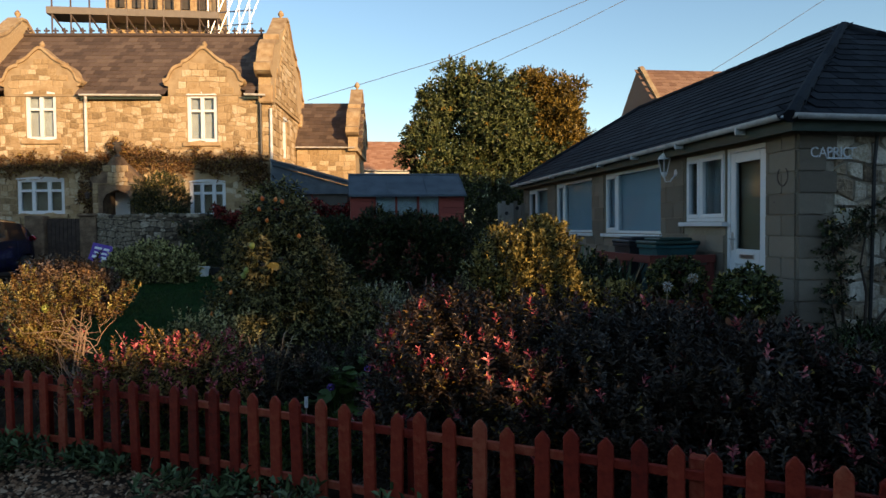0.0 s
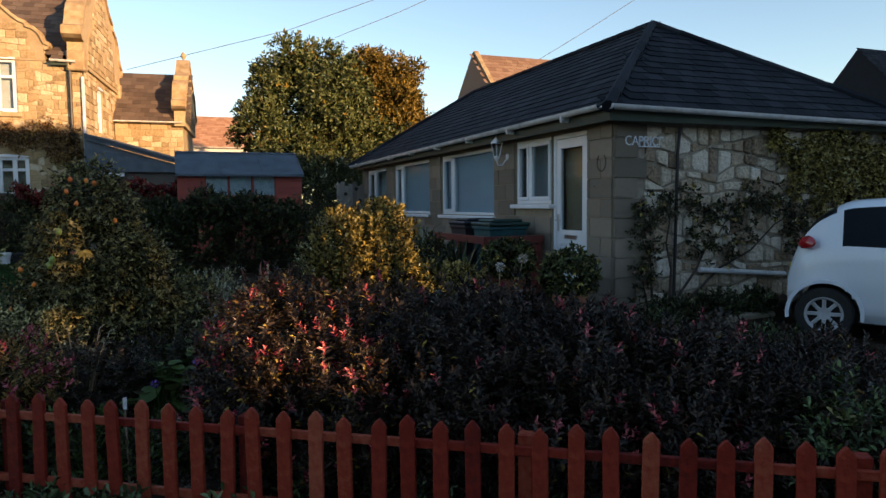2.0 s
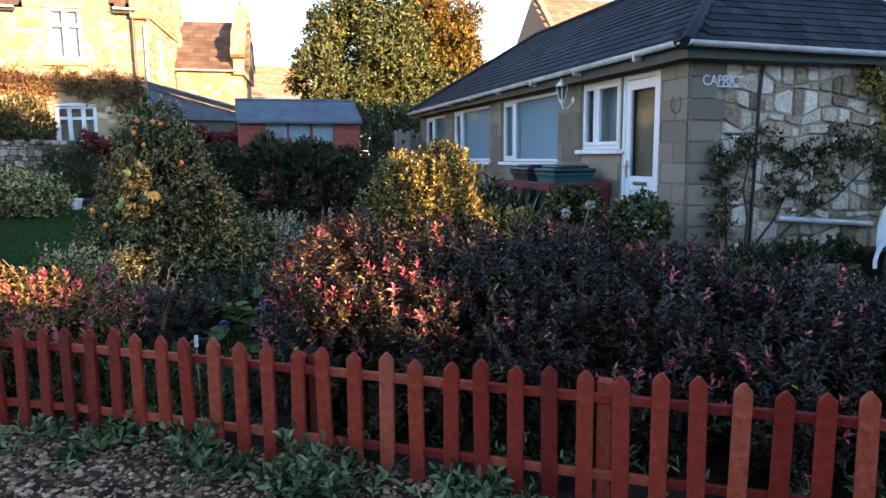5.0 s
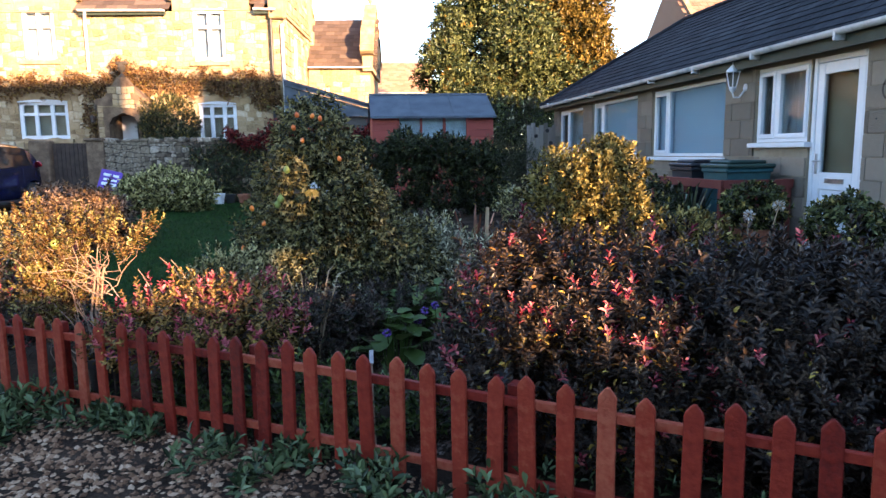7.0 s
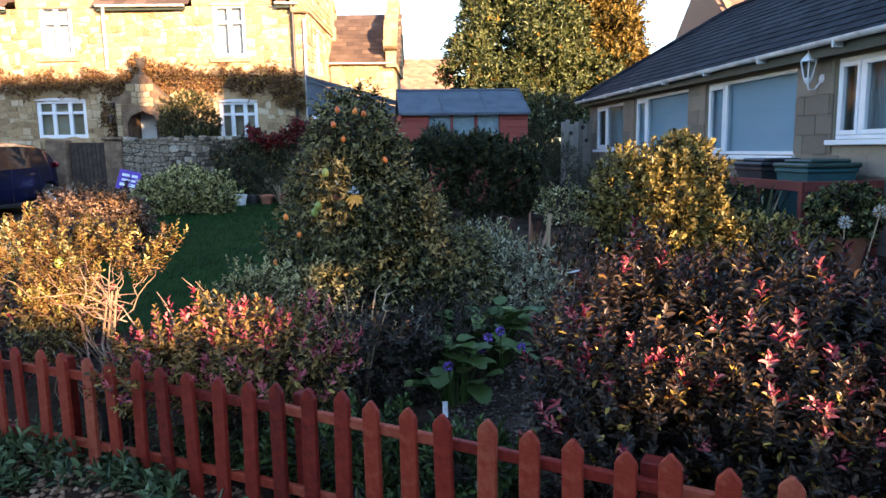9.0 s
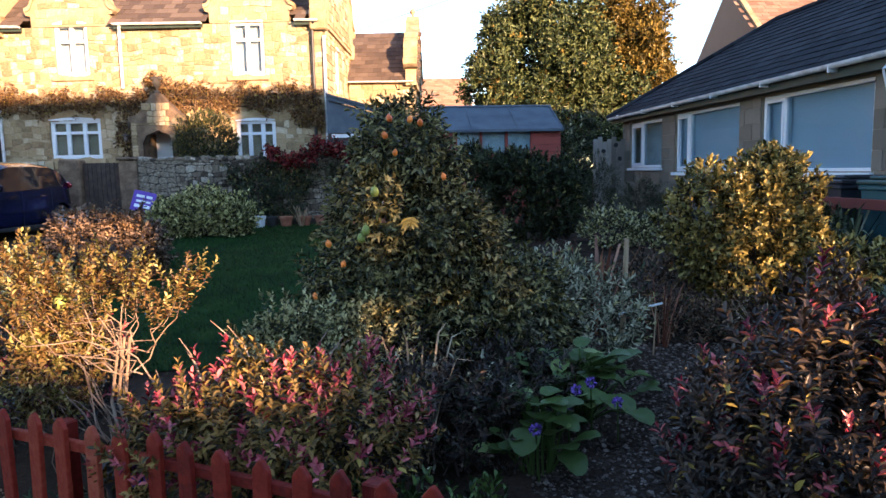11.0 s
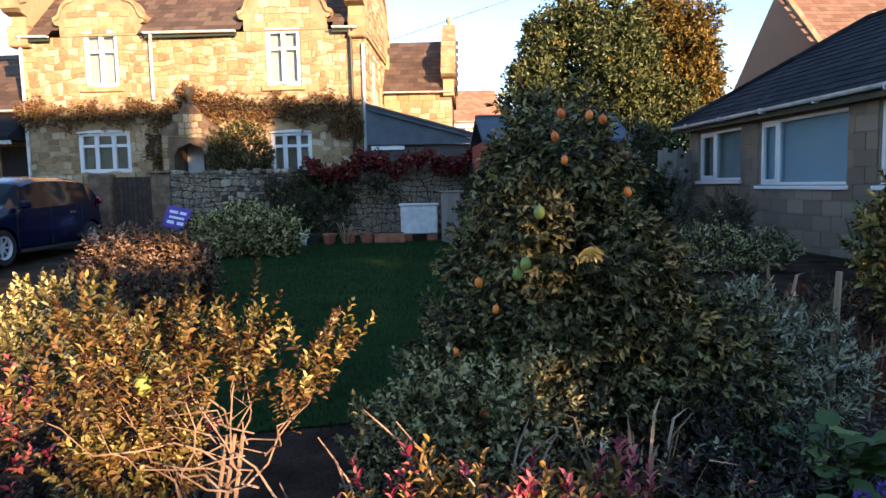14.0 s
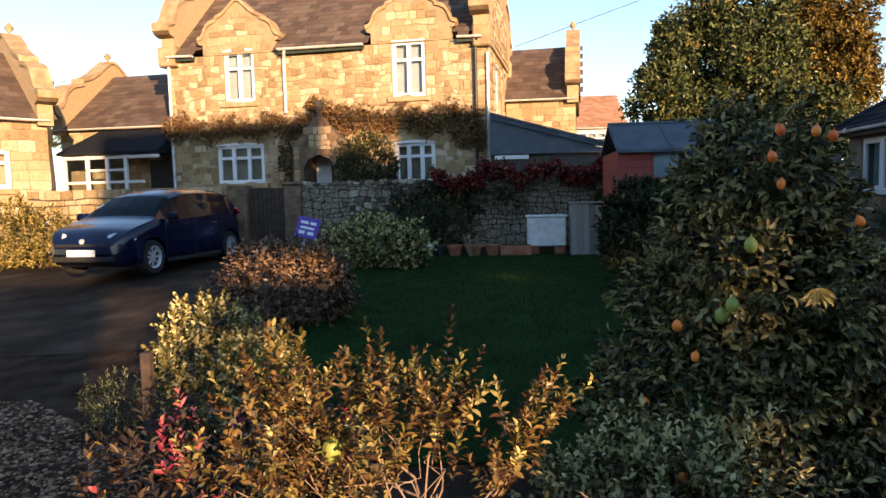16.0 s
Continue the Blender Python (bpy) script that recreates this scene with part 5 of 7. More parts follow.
for i in range(5):
    part("brace", Geo().tube([(-8.0 + i * 0.6, 44.6, 13.0), (-8.0 + i * 0.6, 44.6, 19)], 0.04, 5), M_CHROME, tower)
    part("brace", Geo().tube([(-8.2, 44.6, 13.6 + i * 0.8), (-5.4, 44.6, 13.9 + i * 0.8)], 0.04, 5), M_CHROME, tower)
    part("brace", Geo().tube([(-8.0 + i * 0.5, 44.6, 13.0), (-6.8 + i * 0.5, 44.6, 16.0)], 0.04, 5), M_CHROME, tower)

# ---------------------------------------------------------------- overhead cables
for pts in (((-1.5, 30, 6.7), (4.4, 30, 8.6), (10.2, 30, 11.1), (30, 30, 21)), ((6.3, 30, 8.46), (9, 30, 9.7), (11.9, 30, 11.17), (30, 30, 21)), ((15.6, 30, 8.1), (18.3, 30, 9.7), (21.2, 30, 11.5), (40, 30, 24))):
    c = thing("overhead_cable", pts[0], "thin grey overhead cable against the sky", "cable")
    part("wire", Geo().tube(pts, 0.016, 4), M_FELT, c)

# ---------------------------------------------------------------- unseen wall added behind the lane to shade the garden
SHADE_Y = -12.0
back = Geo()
# Openings cut where patches of sun should reach the shrubs and the house.
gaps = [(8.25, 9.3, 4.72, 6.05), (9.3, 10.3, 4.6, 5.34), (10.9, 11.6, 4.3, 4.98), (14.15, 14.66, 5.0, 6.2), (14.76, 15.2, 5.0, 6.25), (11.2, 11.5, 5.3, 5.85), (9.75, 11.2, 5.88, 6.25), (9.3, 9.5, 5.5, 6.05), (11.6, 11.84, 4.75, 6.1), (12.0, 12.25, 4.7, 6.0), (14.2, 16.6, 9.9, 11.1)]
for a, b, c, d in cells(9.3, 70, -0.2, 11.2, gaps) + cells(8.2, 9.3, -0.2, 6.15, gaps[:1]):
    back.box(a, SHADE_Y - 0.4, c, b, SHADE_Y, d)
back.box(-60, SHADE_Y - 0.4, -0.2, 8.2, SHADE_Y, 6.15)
# Taller end, added to keep sun off the far slate roof.
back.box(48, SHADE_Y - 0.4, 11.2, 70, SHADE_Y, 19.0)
part("unseen_shade_wall", back, M_BLOCK_J, None, "unseen wall added to shade the garden, with gaps that let sun through", kind="structure", category="wall")

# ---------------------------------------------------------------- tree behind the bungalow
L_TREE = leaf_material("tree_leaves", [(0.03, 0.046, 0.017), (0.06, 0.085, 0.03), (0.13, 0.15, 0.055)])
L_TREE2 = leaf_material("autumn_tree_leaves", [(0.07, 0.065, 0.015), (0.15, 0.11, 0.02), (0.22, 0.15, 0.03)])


def tree(name, at, blobs, mats, n, label, trunk_h, leaf=0.15, radius=0.22):
    ob = thing(name, at, label, "tree")
    hub, out = scatter(blobs, 26 * len(blobs), 0.1, None, 0.35)
    clumps = [(*h, *(RNG.uniform(0.28, 0.62) * np.array([1, 1, 0.8]))) for h in hub]
    pos, ways = scatter(clumps, n, 0.3, None, 0.3)
    g = Geo()
    top = Vector((at[0], at[1], at[2] + trunk_h))
    g.tube([at, (at[0] + 0.1, at[1], at[2] + trunk_h * 0.5), top], [radius, radius * 0.8, radius * 0.6], 9)
    for k in RNG.choice(n, 26, replace=False):
        e = Vector(pos[k])
        g.tube([top, top.lerp(e, 0.5) + Vector(RNG.normal(0, 0.2, 3)), e], [radius * 0.4, radius * 0.2, 0.02], 5)
    part("trunk", g, M_DARKSTEM, ob, smooth=True)
    axis = unit(ways + RNG.normal(0, 0.5, (n, 3)))
    sprigs("crown", ob, mats, pos, axis, leaf * 2.2, 4, leaf, leaf * 0.42, 60, tip=0.06 if len(mats) > 1 else 0.0)
    return ob


tree("evergreen_tree", (5.0, 28, 0.4), [(4.4, 28, 5.3, 1.7, 1.6, 1.9), (5.6, 28.2, 5.6, 1.5, 1.5, 1.7), (3.3, 28, 4.6, 1.1, 1.3, 1.3), (6.3, 28, 4.4, 2.0, 1.5, 1.4), (4.6, 28, 6.45, 1.1, 1.1, 0.85), (6.0, 28, 3.2, 3.2, 1.3, 1.1), (4.0, 27.8, 3.4, 1.4, 1.2, 1.0)],
     [L_TREE, L_TREE2], 9500, "tall evergreen tree with a ragged rounded crown", 3.0)
tree("autumn_tree", (7.9, 28.6, 0.4), [(7.9, 28.5, 6.0, 1.5, 1.3, 1.7), (8.5, 28.6, 4.9, 1.2, 1.2, 1.4), (7.3, 28.5, 6.6, 0.8, 0.9, 0.8)],
     [L_TREE2], 3600, "yellowing autumn tree beside the evergreen", 3.0)
tree("far_conifer", (-40.0, 60, 0.4), [(-40, 60, 9.5, 1.3, 1.3, 2.6), (-39, 60, 7.5, 1.6, 1.3, 2.0)], [L_TREE], 700, "distant dark conifer top beyond the cottages", 6.0)

# ---------------------------------------------------------------- cars


def car(name, at, turn, paint, label, L, W, H, wheel_r, base, back_x, front_x, nose, dark_side=True):
    """A five-door hatchback. Its own x runs to the nose, y to its left. back_x, front_x: axles from the middle."""
    ob = thing(name, at, label, "car", turn=turn)
    st = [-L / 2, -L / 2 + 0.06, -L / 2 + 0.25, -L * 0.36, -L * 0.2, 0.0, L * 0.1, L * 0.2, L * 0.27, L * 0.36, L * 0.43, L / 2 - 0.1, L / 2]
    belt = [0.58, 0.72, 0.92, 0.95, 0.93, 0.9, 0.89, 0.88, 0.87, 0.8, 0.74, 0.6, 0.46]
    top = [0.62, 0.95, H * 0.86, H * 0.97, H, H * 0.99, H * 0.93, H * 0.78, 0.93, 0.85, 0.77, 0.64, 0.5]
    half = [0.74, 0.84, 0.93, 0.98, 1.0, 1.0, 1.0, 0.99, 0.98, 0.95, 0.9, 0.8, 0.62]
    roofw = [0.72, 0.8, 0.74, 0.7, 0.7, 0.7, 0.71, 0.76, 0.86, 0.86, 0.82, 0.74, 0.58]
    low = [0.34, 0.27, 0.22, 0.2, 0.18, 0.18, 0.18, 0.19, 0.2, 0.2, 0.2, 0.22, 0.3]
    fine = np.linspace(-L / 2, L / 2, 121)

    def curve(v):
        c = np.interp(fine, st, v)
        k = np.array([0.25, 0.5, 0.25])
        for _ in range(8):
            c[1:-1] = np.convolve(c, k, "valid")
        return c
    belt, top, half, roofw, low = (curve(v) for v in (belt, top, half, roofw, low))
    rows = []
    for i, x in enumerate(fine):
        w = W / 2 * half[i]
        rw = W / 2 * roofw[i]
        b, t, lo = belt[i], max(top[i], belt[i] + 0.02), low[i]
        ring = [(0.0, lo - 0.02), (w * 0.9, lo), (w * 0.97, lo + 0.1), (w, (lo + b) / 2), (w * 0.985, b - 0.1), (w * 0.955, b), (rw + (w * 0.955 - rw) * 0.45, b + (t - b) * 0.5),
                (rw + 0.02, t - (t - b) * 0.14), (rw * 0.88, t - (t - b) * 0.02), (rw * 0.45, t + 0.012), (0.0, t + 0.018)]
        fine_ring = []
        for j in range(4):
            (y0, z0), (y1, z1) = ring[j], ring[j + 1]
            fine_ring += [(y0 + (y1 - y0) * n / 4, z0 + (z1 - z0) * n / 4) for n in range(4)]
        rows.append(fine_ring + ring[4:])
    k = len(rows[0])
    body, glass_f, glass_r = Geo(), Geo(), Geo()
    glass_s = {(n, sd): Geo() for n in range(3) for sd in (1, -1)}
    arch_r = wheel_r + 0.055
    for side in (1, -1):
        v = [[Vector((fine[i], side * y, z)) for y, z in rows[i]] for i in range(len(fine))]
        for i in range(len(fine) - 1):
            xm = (fine[i] + fine[i + 1]) / 2
            for j in range(k - 1):
                q = [v[i][j], v[i + 1][j], v[i + 1][j + 1], v[i][j + 1]]
                zm = sum(p.z for p in q) / 4
                if j < 16 and any(math.hypot(xm - ax, zm - wheel_r) < arch_r for ax in (back_x, front_x)):
                    continue
                is_side = j in (17, 18) and -L * 0.37 < xm < L * 0.2
                pillar = False
                screen_f = j >= 19 and L * 0.105 < xm < L * 0.262
                screen_r = j >= 19 and -L / 2 + 0.1 < xm < -L * 0.385
                tgt = body
                if is_side and not pillar:
                    tgt = glass_s[0 if xm < -L * 0.25 else 1 if xm < -0.02 else 2, side]
                elif screen_f and abs(sum(p.y for p in q) / 4) < W * 0.4:
                    tgt = glass_f
                elif screen_r:
                    tgt = glass_r
                tgt.add(q if side > 0 else q[::-1], [(0, 1, 2, 3)])
    for e in (0, -1):
        end = [Vector((fine[e], y, z)) for y, z in rows[e]] + [Vector((fine[e], -y, z)) for y, z in rows[e][::-1]]
        body.add(end, [tuple(range(len(end)))])
    bm = bmesh.new()
    bm.from_mesh(body.mesh("t", paint))
    bmesh.ops.remove_doubles(bm, verts=bm.verts, dist=0.002)
    me = bpy.data.meshes.new("body")
    bmesh.ops.recalc_face_normals(bm, faces=bm.faces)
    bm.to_mesh(me)
    bm.free()
    me.materials.append(paint)
    me.polygons.foreach_set("use_smooth", [True] * len(me.polygons))
    me.set_sharp_from_angle(angle=radians(35))
    bodyo = part("body", me, None, ob, local=True)
    for gs in glass_s.values():
        part("side_window", gs, M_CARGLASS, ob, "dark side window", local=True, smooth=True)
    part("windscreen", glass_f, M_CARGLASS, ob, "dark windscreen", local=True, smooth=True)
    part("rear_window", glass_r, M_CARGLASS, ob, "dark rear window", local=True, smooth=True)
    part("underbody", Geo().box(-L / 2 + 0.25, -W * 0.4, 0.16, L / 2 - 0.3, W * 0.4, 0.5, 0.03), M_TYRE, ob, local=True)
    for ax in (back_x, front_x):
        for s in (1, -1):
            m = pose(ax, s * (W / 2 - 0.1), wheel_r, 90, 0, 0)
            tyre = part("wheel", Geo().lathe([(wheel_r * 0.66, -0.09), (wheel_r * 0.93, -0.095), (wheel_r, -0.06), (wheel_r, 0.06), (wheel_r * 0.93, 0.095), (wheel_r * 0.66, 0.09)], seg=28, m=m, caps=False), M_TYRE, ob, "black tyre", local=True, smooth=True)
            rim = Geo()
            mo = m if s < 0 else m @ pose(0, 0, 0, 180, 0, 0)
            rim.lathe([(0.02, 0.05), (0.06, 0.055), (0.065, 0.03)], seg=12, m=mo)
            rim.lathe([(wheel_r * 0.58, 0.03), (wheel_r * 0.66, 0.07), (wheel_r * 0.68, 0.085), (wheel_r * 0.64, 0.09), (wheel_r * 0.56, 0.06), (wheel_r * 0.58, 0.03)], seg=24, m=mo, caps=False)
            for n in range(8):
                rim.box(-0.018, 0.05, 0.03, 0.018, wheel_r * 0.62, 0.058, 0.006, mo @ pose(0, 0, 0, 0, 0, 45 * n))
            part("rim", rim, M_RIM, tyre, "silver alloy rim", local=True)
            part("hub_shade", Geo().lathe([(0.0, 0.0), (wheel_r * 0.64, 0.0), (wheel_r * 0.64, 0.012), (0.0, 0.012)], seg=20, m=mo), M_TYRE, tyre, local=True)
            arc = [(t, arch_r * k) for k, ts in ((0.98, np.linspace(-0.15, math.pi + 0.15, 17)), (1.09, np.linspace(math.pi + 0.15, -0.15, 17))) for t in ts]
            arch = Geo()
            ring = [(ax + r * math.cos(t), wheel_r + r * math.sin(t)) for t, r in arc]
            for d0 in (0.28, 0.005):
                arch.v += [(x, s * (W / 2 - d0), z) for x, z in ring]
            nr = len(ring)
            arch.f += [(k, k + 1, nr + k + 1, nr + k) for k in range(nr - 1)] + [(nr + k, nr + k + 1, 2 * nr - 2 - k, 2 * nr - 1 - k) for k in range(16)]
            arch.m += [0] * len(arch.f)
            part("wheel_arch", arch, paint, ob, local=True)
    for s in (1, -1):
        part("mirror", Geo().box(L * 0.18, s * W / 2 - 0.02, 0.9, L * 0.18 + 0.1, s * (W / 2 + 0.15), 1.03, 0.03), paint, ob, local=True)
        for hx in (-L * 0.17, L * 0.06):
            part("door_handle", Geo().box(hx - 0.09, s * (W / 2 - 0.01) - 0.012, 0.77, hx + 0.09, s * (W / 2 - 0.01) + 0.02, 0.8, 0.008), paint if dark_side else M_RIM, ob, local=True)
        for dx in (-L * 0.245, -0.02, L * 0.225):
            part("door_seam", Geo().box(dx - 0.002, s * (W / 2 - 0.012) - 0.006, 0.24, dx + 0.002, s * (W / 2 - 0.012) + 0.012, 0.9), M_TYRE, ob, local=True)
        part("sill_trim", Geo().box(-L * 0.22, s * (W / 2 - 0.03), 0.17, L * 0.22, s * (W / 2 + 0.005), 0.24, 0.02), M_TYRE if dark_side else paint, ob, local=True)
        lm = Geo()
        lm.lathe([(0.0, 0.05), (0.6, 0.045), (0.95, 0.0), (0.9, -0.05), (0.0, -0.06)], seg=18, m=pose(L / 2 - 0.24, s * W * 0.33, 0.635, 0, 58, s * 30) @ Matrix.Diagonal((0.13, 0.25, 1.2, 1)))
        part("headlight", lm, M_LAMP, ob, "clear headlamp", local=True, smooth=True)
        part("fog_lamp", Geo().lathe([(0.07, 0), (0.06, 0.03), (0.0, 0.035)], seg=12, m=pose(L / 2 - 0.13, s * W * 0.33, 0.4, 0, 90, s * 20)), M_LAMP, ob, local=True)
        tl = Geo().lathe([(0.0, 0.05), (0.6, 0.045), (0.95, 0.0), (0.9, -0.04), (0.0, -0.06)], seg=16, m=pose(-L / 2 + 0.17, s * W * 0.435, 0.98, 0, -68, -s * 38) @ Matrix.Diagonal((0.075, 0.13, 0.7, 1)))
        part("tail_light", tl, M_TAIL, ob, "red tail lamp", local=True, smooth=True)
    part("grille", Geo().box(L / 2 - 0.13, -W * 0.3, 0.5, L / 2 + 0.0, W * 0.3, 0.56, 0.02).box(L / 2 - 0.13, -W * 0.34, 0.27, L / 2 + 0.01, W * 0.34, 0.37, 0.02), M_TYRE, ob, local=True)
    part("number_plate", Geo().box(L / 2 + 0.005, -0.26, 0.36, L / 2 + 0.02, 0.26, 0.47, 0.004), M_UPVC, ob, "plain white number plate", local=True)
    part("number_plate", Geo().box(-L / 2 - 0.02, -0.26, 0.62, -L / 2 - 0.005, 0.26, 0.73, 0.004), M_YELLOW, ob, local=True)
    part("badge", Geo().lathe([(0.05, 0), (0.04, 0.015)], seg=10, m=pose(L / 2 - 0.03, 0, 0.6, 0, 75, 0)), M_RIM, ob, local=True)
    part("wiper", Geo().tube([(L * 0.25, 0.45, 0.97), (L * 0.2, -0.1, 1.08)], 0.008, 5), M_TYRE, ob, local=True)
    return ob


M_BLUE = material("navy_car_paint", [(0.002, 0.0035, 0.02), (0.003, 0.006, 0.034)], 2.0, 0.2, 0.0, coat=0.35, spec=0.35)
M_WCAR = material("white_car_paint", [(0.7, 0.73, 0.78), (0.76, 0.79, 0.83)], 2.0, 0.35, 0.0, coat=0.6)
M_CARGLASS = material("tinted_car_glass", [(0.01, 0.012, 0.015), (0.015, 0.018, 0.022)], 2.0, 0.06, 0.0, coat=0.0, spec=0.06)
M_TYRE = material("rubber", [(0.012, 0.012, 0.012), (0.022, 0.022, 0.022)], 20.0, 0.85, 0.2)
M_RIM = material("alloy", [(0.45, 0.45, 0.46), (0.6, 0.6, 0.61)], 9.0, 0.4, 0.0, metal=0.3)
M_LAMP = material("lamp_glass", [(0.55, 0.56, 0.58), (0.75, 0.76, 0.78)], 30.0, 0.12, 0.0, coat=0.8)
M_TAIL = material("red_lens", [(0.3, 0.008, 0.012), (0.45, 0.015, 0.02)], 20.0, 0.15, 0.0, coat=0.8)
M_YELLOW = material("yellow_plate", [(0.6, 0.45, 0.05), (0.65, 0.5, 0.08)], 5.0, 0.5, 0.0)
car("blue_car", (-8.4, 17.9, 0.45), -97, M_BLUE, "dark navy five-door hatchback parked on the drive", 3.83, 1.66, 1.43, 0.29, 0, -1.27, 1.2, 0)
car("white_car", (7.5, 6.185, ground_z(6.3, 6.7) + 0.0), -54, M_WCAR, "white five-door hatchback parked by the stone wall", 3.7, 1.66, 1.42, 0.265, 0, -1.5, 1.22, 0, False)

# ---------------------------------------------------------------- bungalow's blocks and stones
unit_block = Geo().box(-0.5, -0.5, -0.5, 0.5, 0.5, 0.5, 0.03).mesh("block", M_BLOCK)
rb = random.Random(21)
z, row = 0.34, 0
while z < BE - 0.14:
    h = 0.225
    if z + h > BE - 0.12:
        h = BE - 0.12 - z
    y = BY + 0.01 - (row % 2) * 0.22
    while y < BY + BL - 0.02:
        w = 0.44
        a, b = max(y, BY + 0.01), min(y + w, BY + BL - 0.02)
        spans = [(a, b)]
        for q in holes:
            if z < q[3] - 0.03 and z + h > q[2] + 0.03:
                spans = [s for u, v in spans for s in ((u, min(v, q[0] - 0.01)), (max(u, q[1] + 0.01), v)) if s[1] - s[0] > 0.05]
        for u, v in spans:
            ob = part("block", unit_block, None, wall_side)
            ob.matrix_basis = Matrix.LocRotScale((BX - 0.004 - rb.uniform(0, 0.004), (u + v) / 2, z + h / 2), None, (0.03, v - u - 0.009, h - 0.009))
        y += w
    z += h
    row += 1
z = 0.34
row = 0
while z < BE - 0.14:
    h = min(0.225, BE - 0.12 - z)
    w = 0.42 if row % 2 else 0.3
    ob = part("quoin", unit_block, None, wall_front)
    ob.matrix_basis = Matrix.LocRotScale((BX + w / 2, BY - 0.012, z + h / 2), None, (w, 0.05, h - 0.01))
    z += h
    row += 1
rq = random.Random(33)
polys = courses(BX + 0.4, BX + BW, 0.34, BE - 0.13, [], 0.14, 0.19, rq, 0.07, 0.026, 0.4)
lay_stones(polys, lambda u, v, d: (u, BY - d, v), 0.032, rq, wall_front, M_RUBBLE, M_RUBBLE, lambda p: p[0][0], 300)

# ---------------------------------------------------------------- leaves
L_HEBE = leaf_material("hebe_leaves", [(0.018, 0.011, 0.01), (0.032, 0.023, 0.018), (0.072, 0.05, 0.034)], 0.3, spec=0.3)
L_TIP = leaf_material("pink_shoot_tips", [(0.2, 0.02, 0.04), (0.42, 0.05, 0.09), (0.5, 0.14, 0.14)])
L_OLD = leaf_material("orange_old_and_sunlit_leaves", [(0.22, 0.08, 0.03), (0.3, 0.16, 0.04), (0.36, 0.26, 0.06)])
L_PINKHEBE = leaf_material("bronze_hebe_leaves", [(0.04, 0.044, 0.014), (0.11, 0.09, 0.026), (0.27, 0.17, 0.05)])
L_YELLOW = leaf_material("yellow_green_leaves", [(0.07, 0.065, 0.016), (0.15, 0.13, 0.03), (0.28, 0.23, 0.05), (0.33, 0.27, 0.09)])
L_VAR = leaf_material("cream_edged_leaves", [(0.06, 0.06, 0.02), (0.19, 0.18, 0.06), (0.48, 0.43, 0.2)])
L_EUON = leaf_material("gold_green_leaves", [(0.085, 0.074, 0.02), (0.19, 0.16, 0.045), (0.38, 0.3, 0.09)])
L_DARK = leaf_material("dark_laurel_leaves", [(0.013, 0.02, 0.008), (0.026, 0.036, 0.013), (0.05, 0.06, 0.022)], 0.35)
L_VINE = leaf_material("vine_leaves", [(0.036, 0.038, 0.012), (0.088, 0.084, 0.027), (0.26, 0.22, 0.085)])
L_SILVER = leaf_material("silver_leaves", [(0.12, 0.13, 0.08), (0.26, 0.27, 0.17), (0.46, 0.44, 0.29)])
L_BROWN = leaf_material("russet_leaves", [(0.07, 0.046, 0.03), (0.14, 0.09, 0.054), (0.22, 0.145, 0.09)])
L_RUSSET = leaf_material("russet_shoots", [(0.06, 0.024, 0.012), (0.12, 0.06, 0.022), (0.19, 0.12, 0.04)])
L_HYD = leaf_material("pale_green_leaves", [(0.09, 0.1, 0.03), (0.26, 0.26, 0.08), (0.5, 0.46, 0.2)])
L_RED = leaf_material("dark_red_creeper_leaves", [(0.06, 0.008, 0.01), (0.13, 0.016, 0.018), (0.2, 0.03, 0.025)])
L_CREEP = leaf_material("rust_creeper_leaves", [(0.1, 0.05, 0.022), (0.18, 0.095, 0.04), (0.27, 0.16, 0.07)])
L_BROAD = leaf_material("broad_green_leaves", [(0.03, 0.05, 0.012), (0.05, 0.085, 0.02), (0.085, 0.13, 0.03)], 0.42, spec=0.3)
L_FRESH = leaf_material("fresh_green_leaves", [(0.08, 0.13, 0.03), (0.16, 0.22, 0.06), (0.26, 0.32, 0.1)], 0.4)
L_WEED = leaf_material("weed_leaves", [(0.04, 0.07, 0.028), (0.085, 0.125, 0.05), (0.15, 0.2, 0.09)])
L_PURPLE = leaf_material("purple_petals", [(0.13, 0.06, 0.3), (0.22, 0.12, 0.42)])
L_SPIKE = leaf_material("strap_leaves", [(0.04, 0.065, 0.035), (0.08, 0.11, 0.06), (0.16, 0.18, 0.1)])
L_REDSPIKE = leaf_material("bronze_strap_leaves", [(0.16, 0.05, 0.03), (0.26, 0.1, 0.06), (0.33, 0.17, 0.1)])

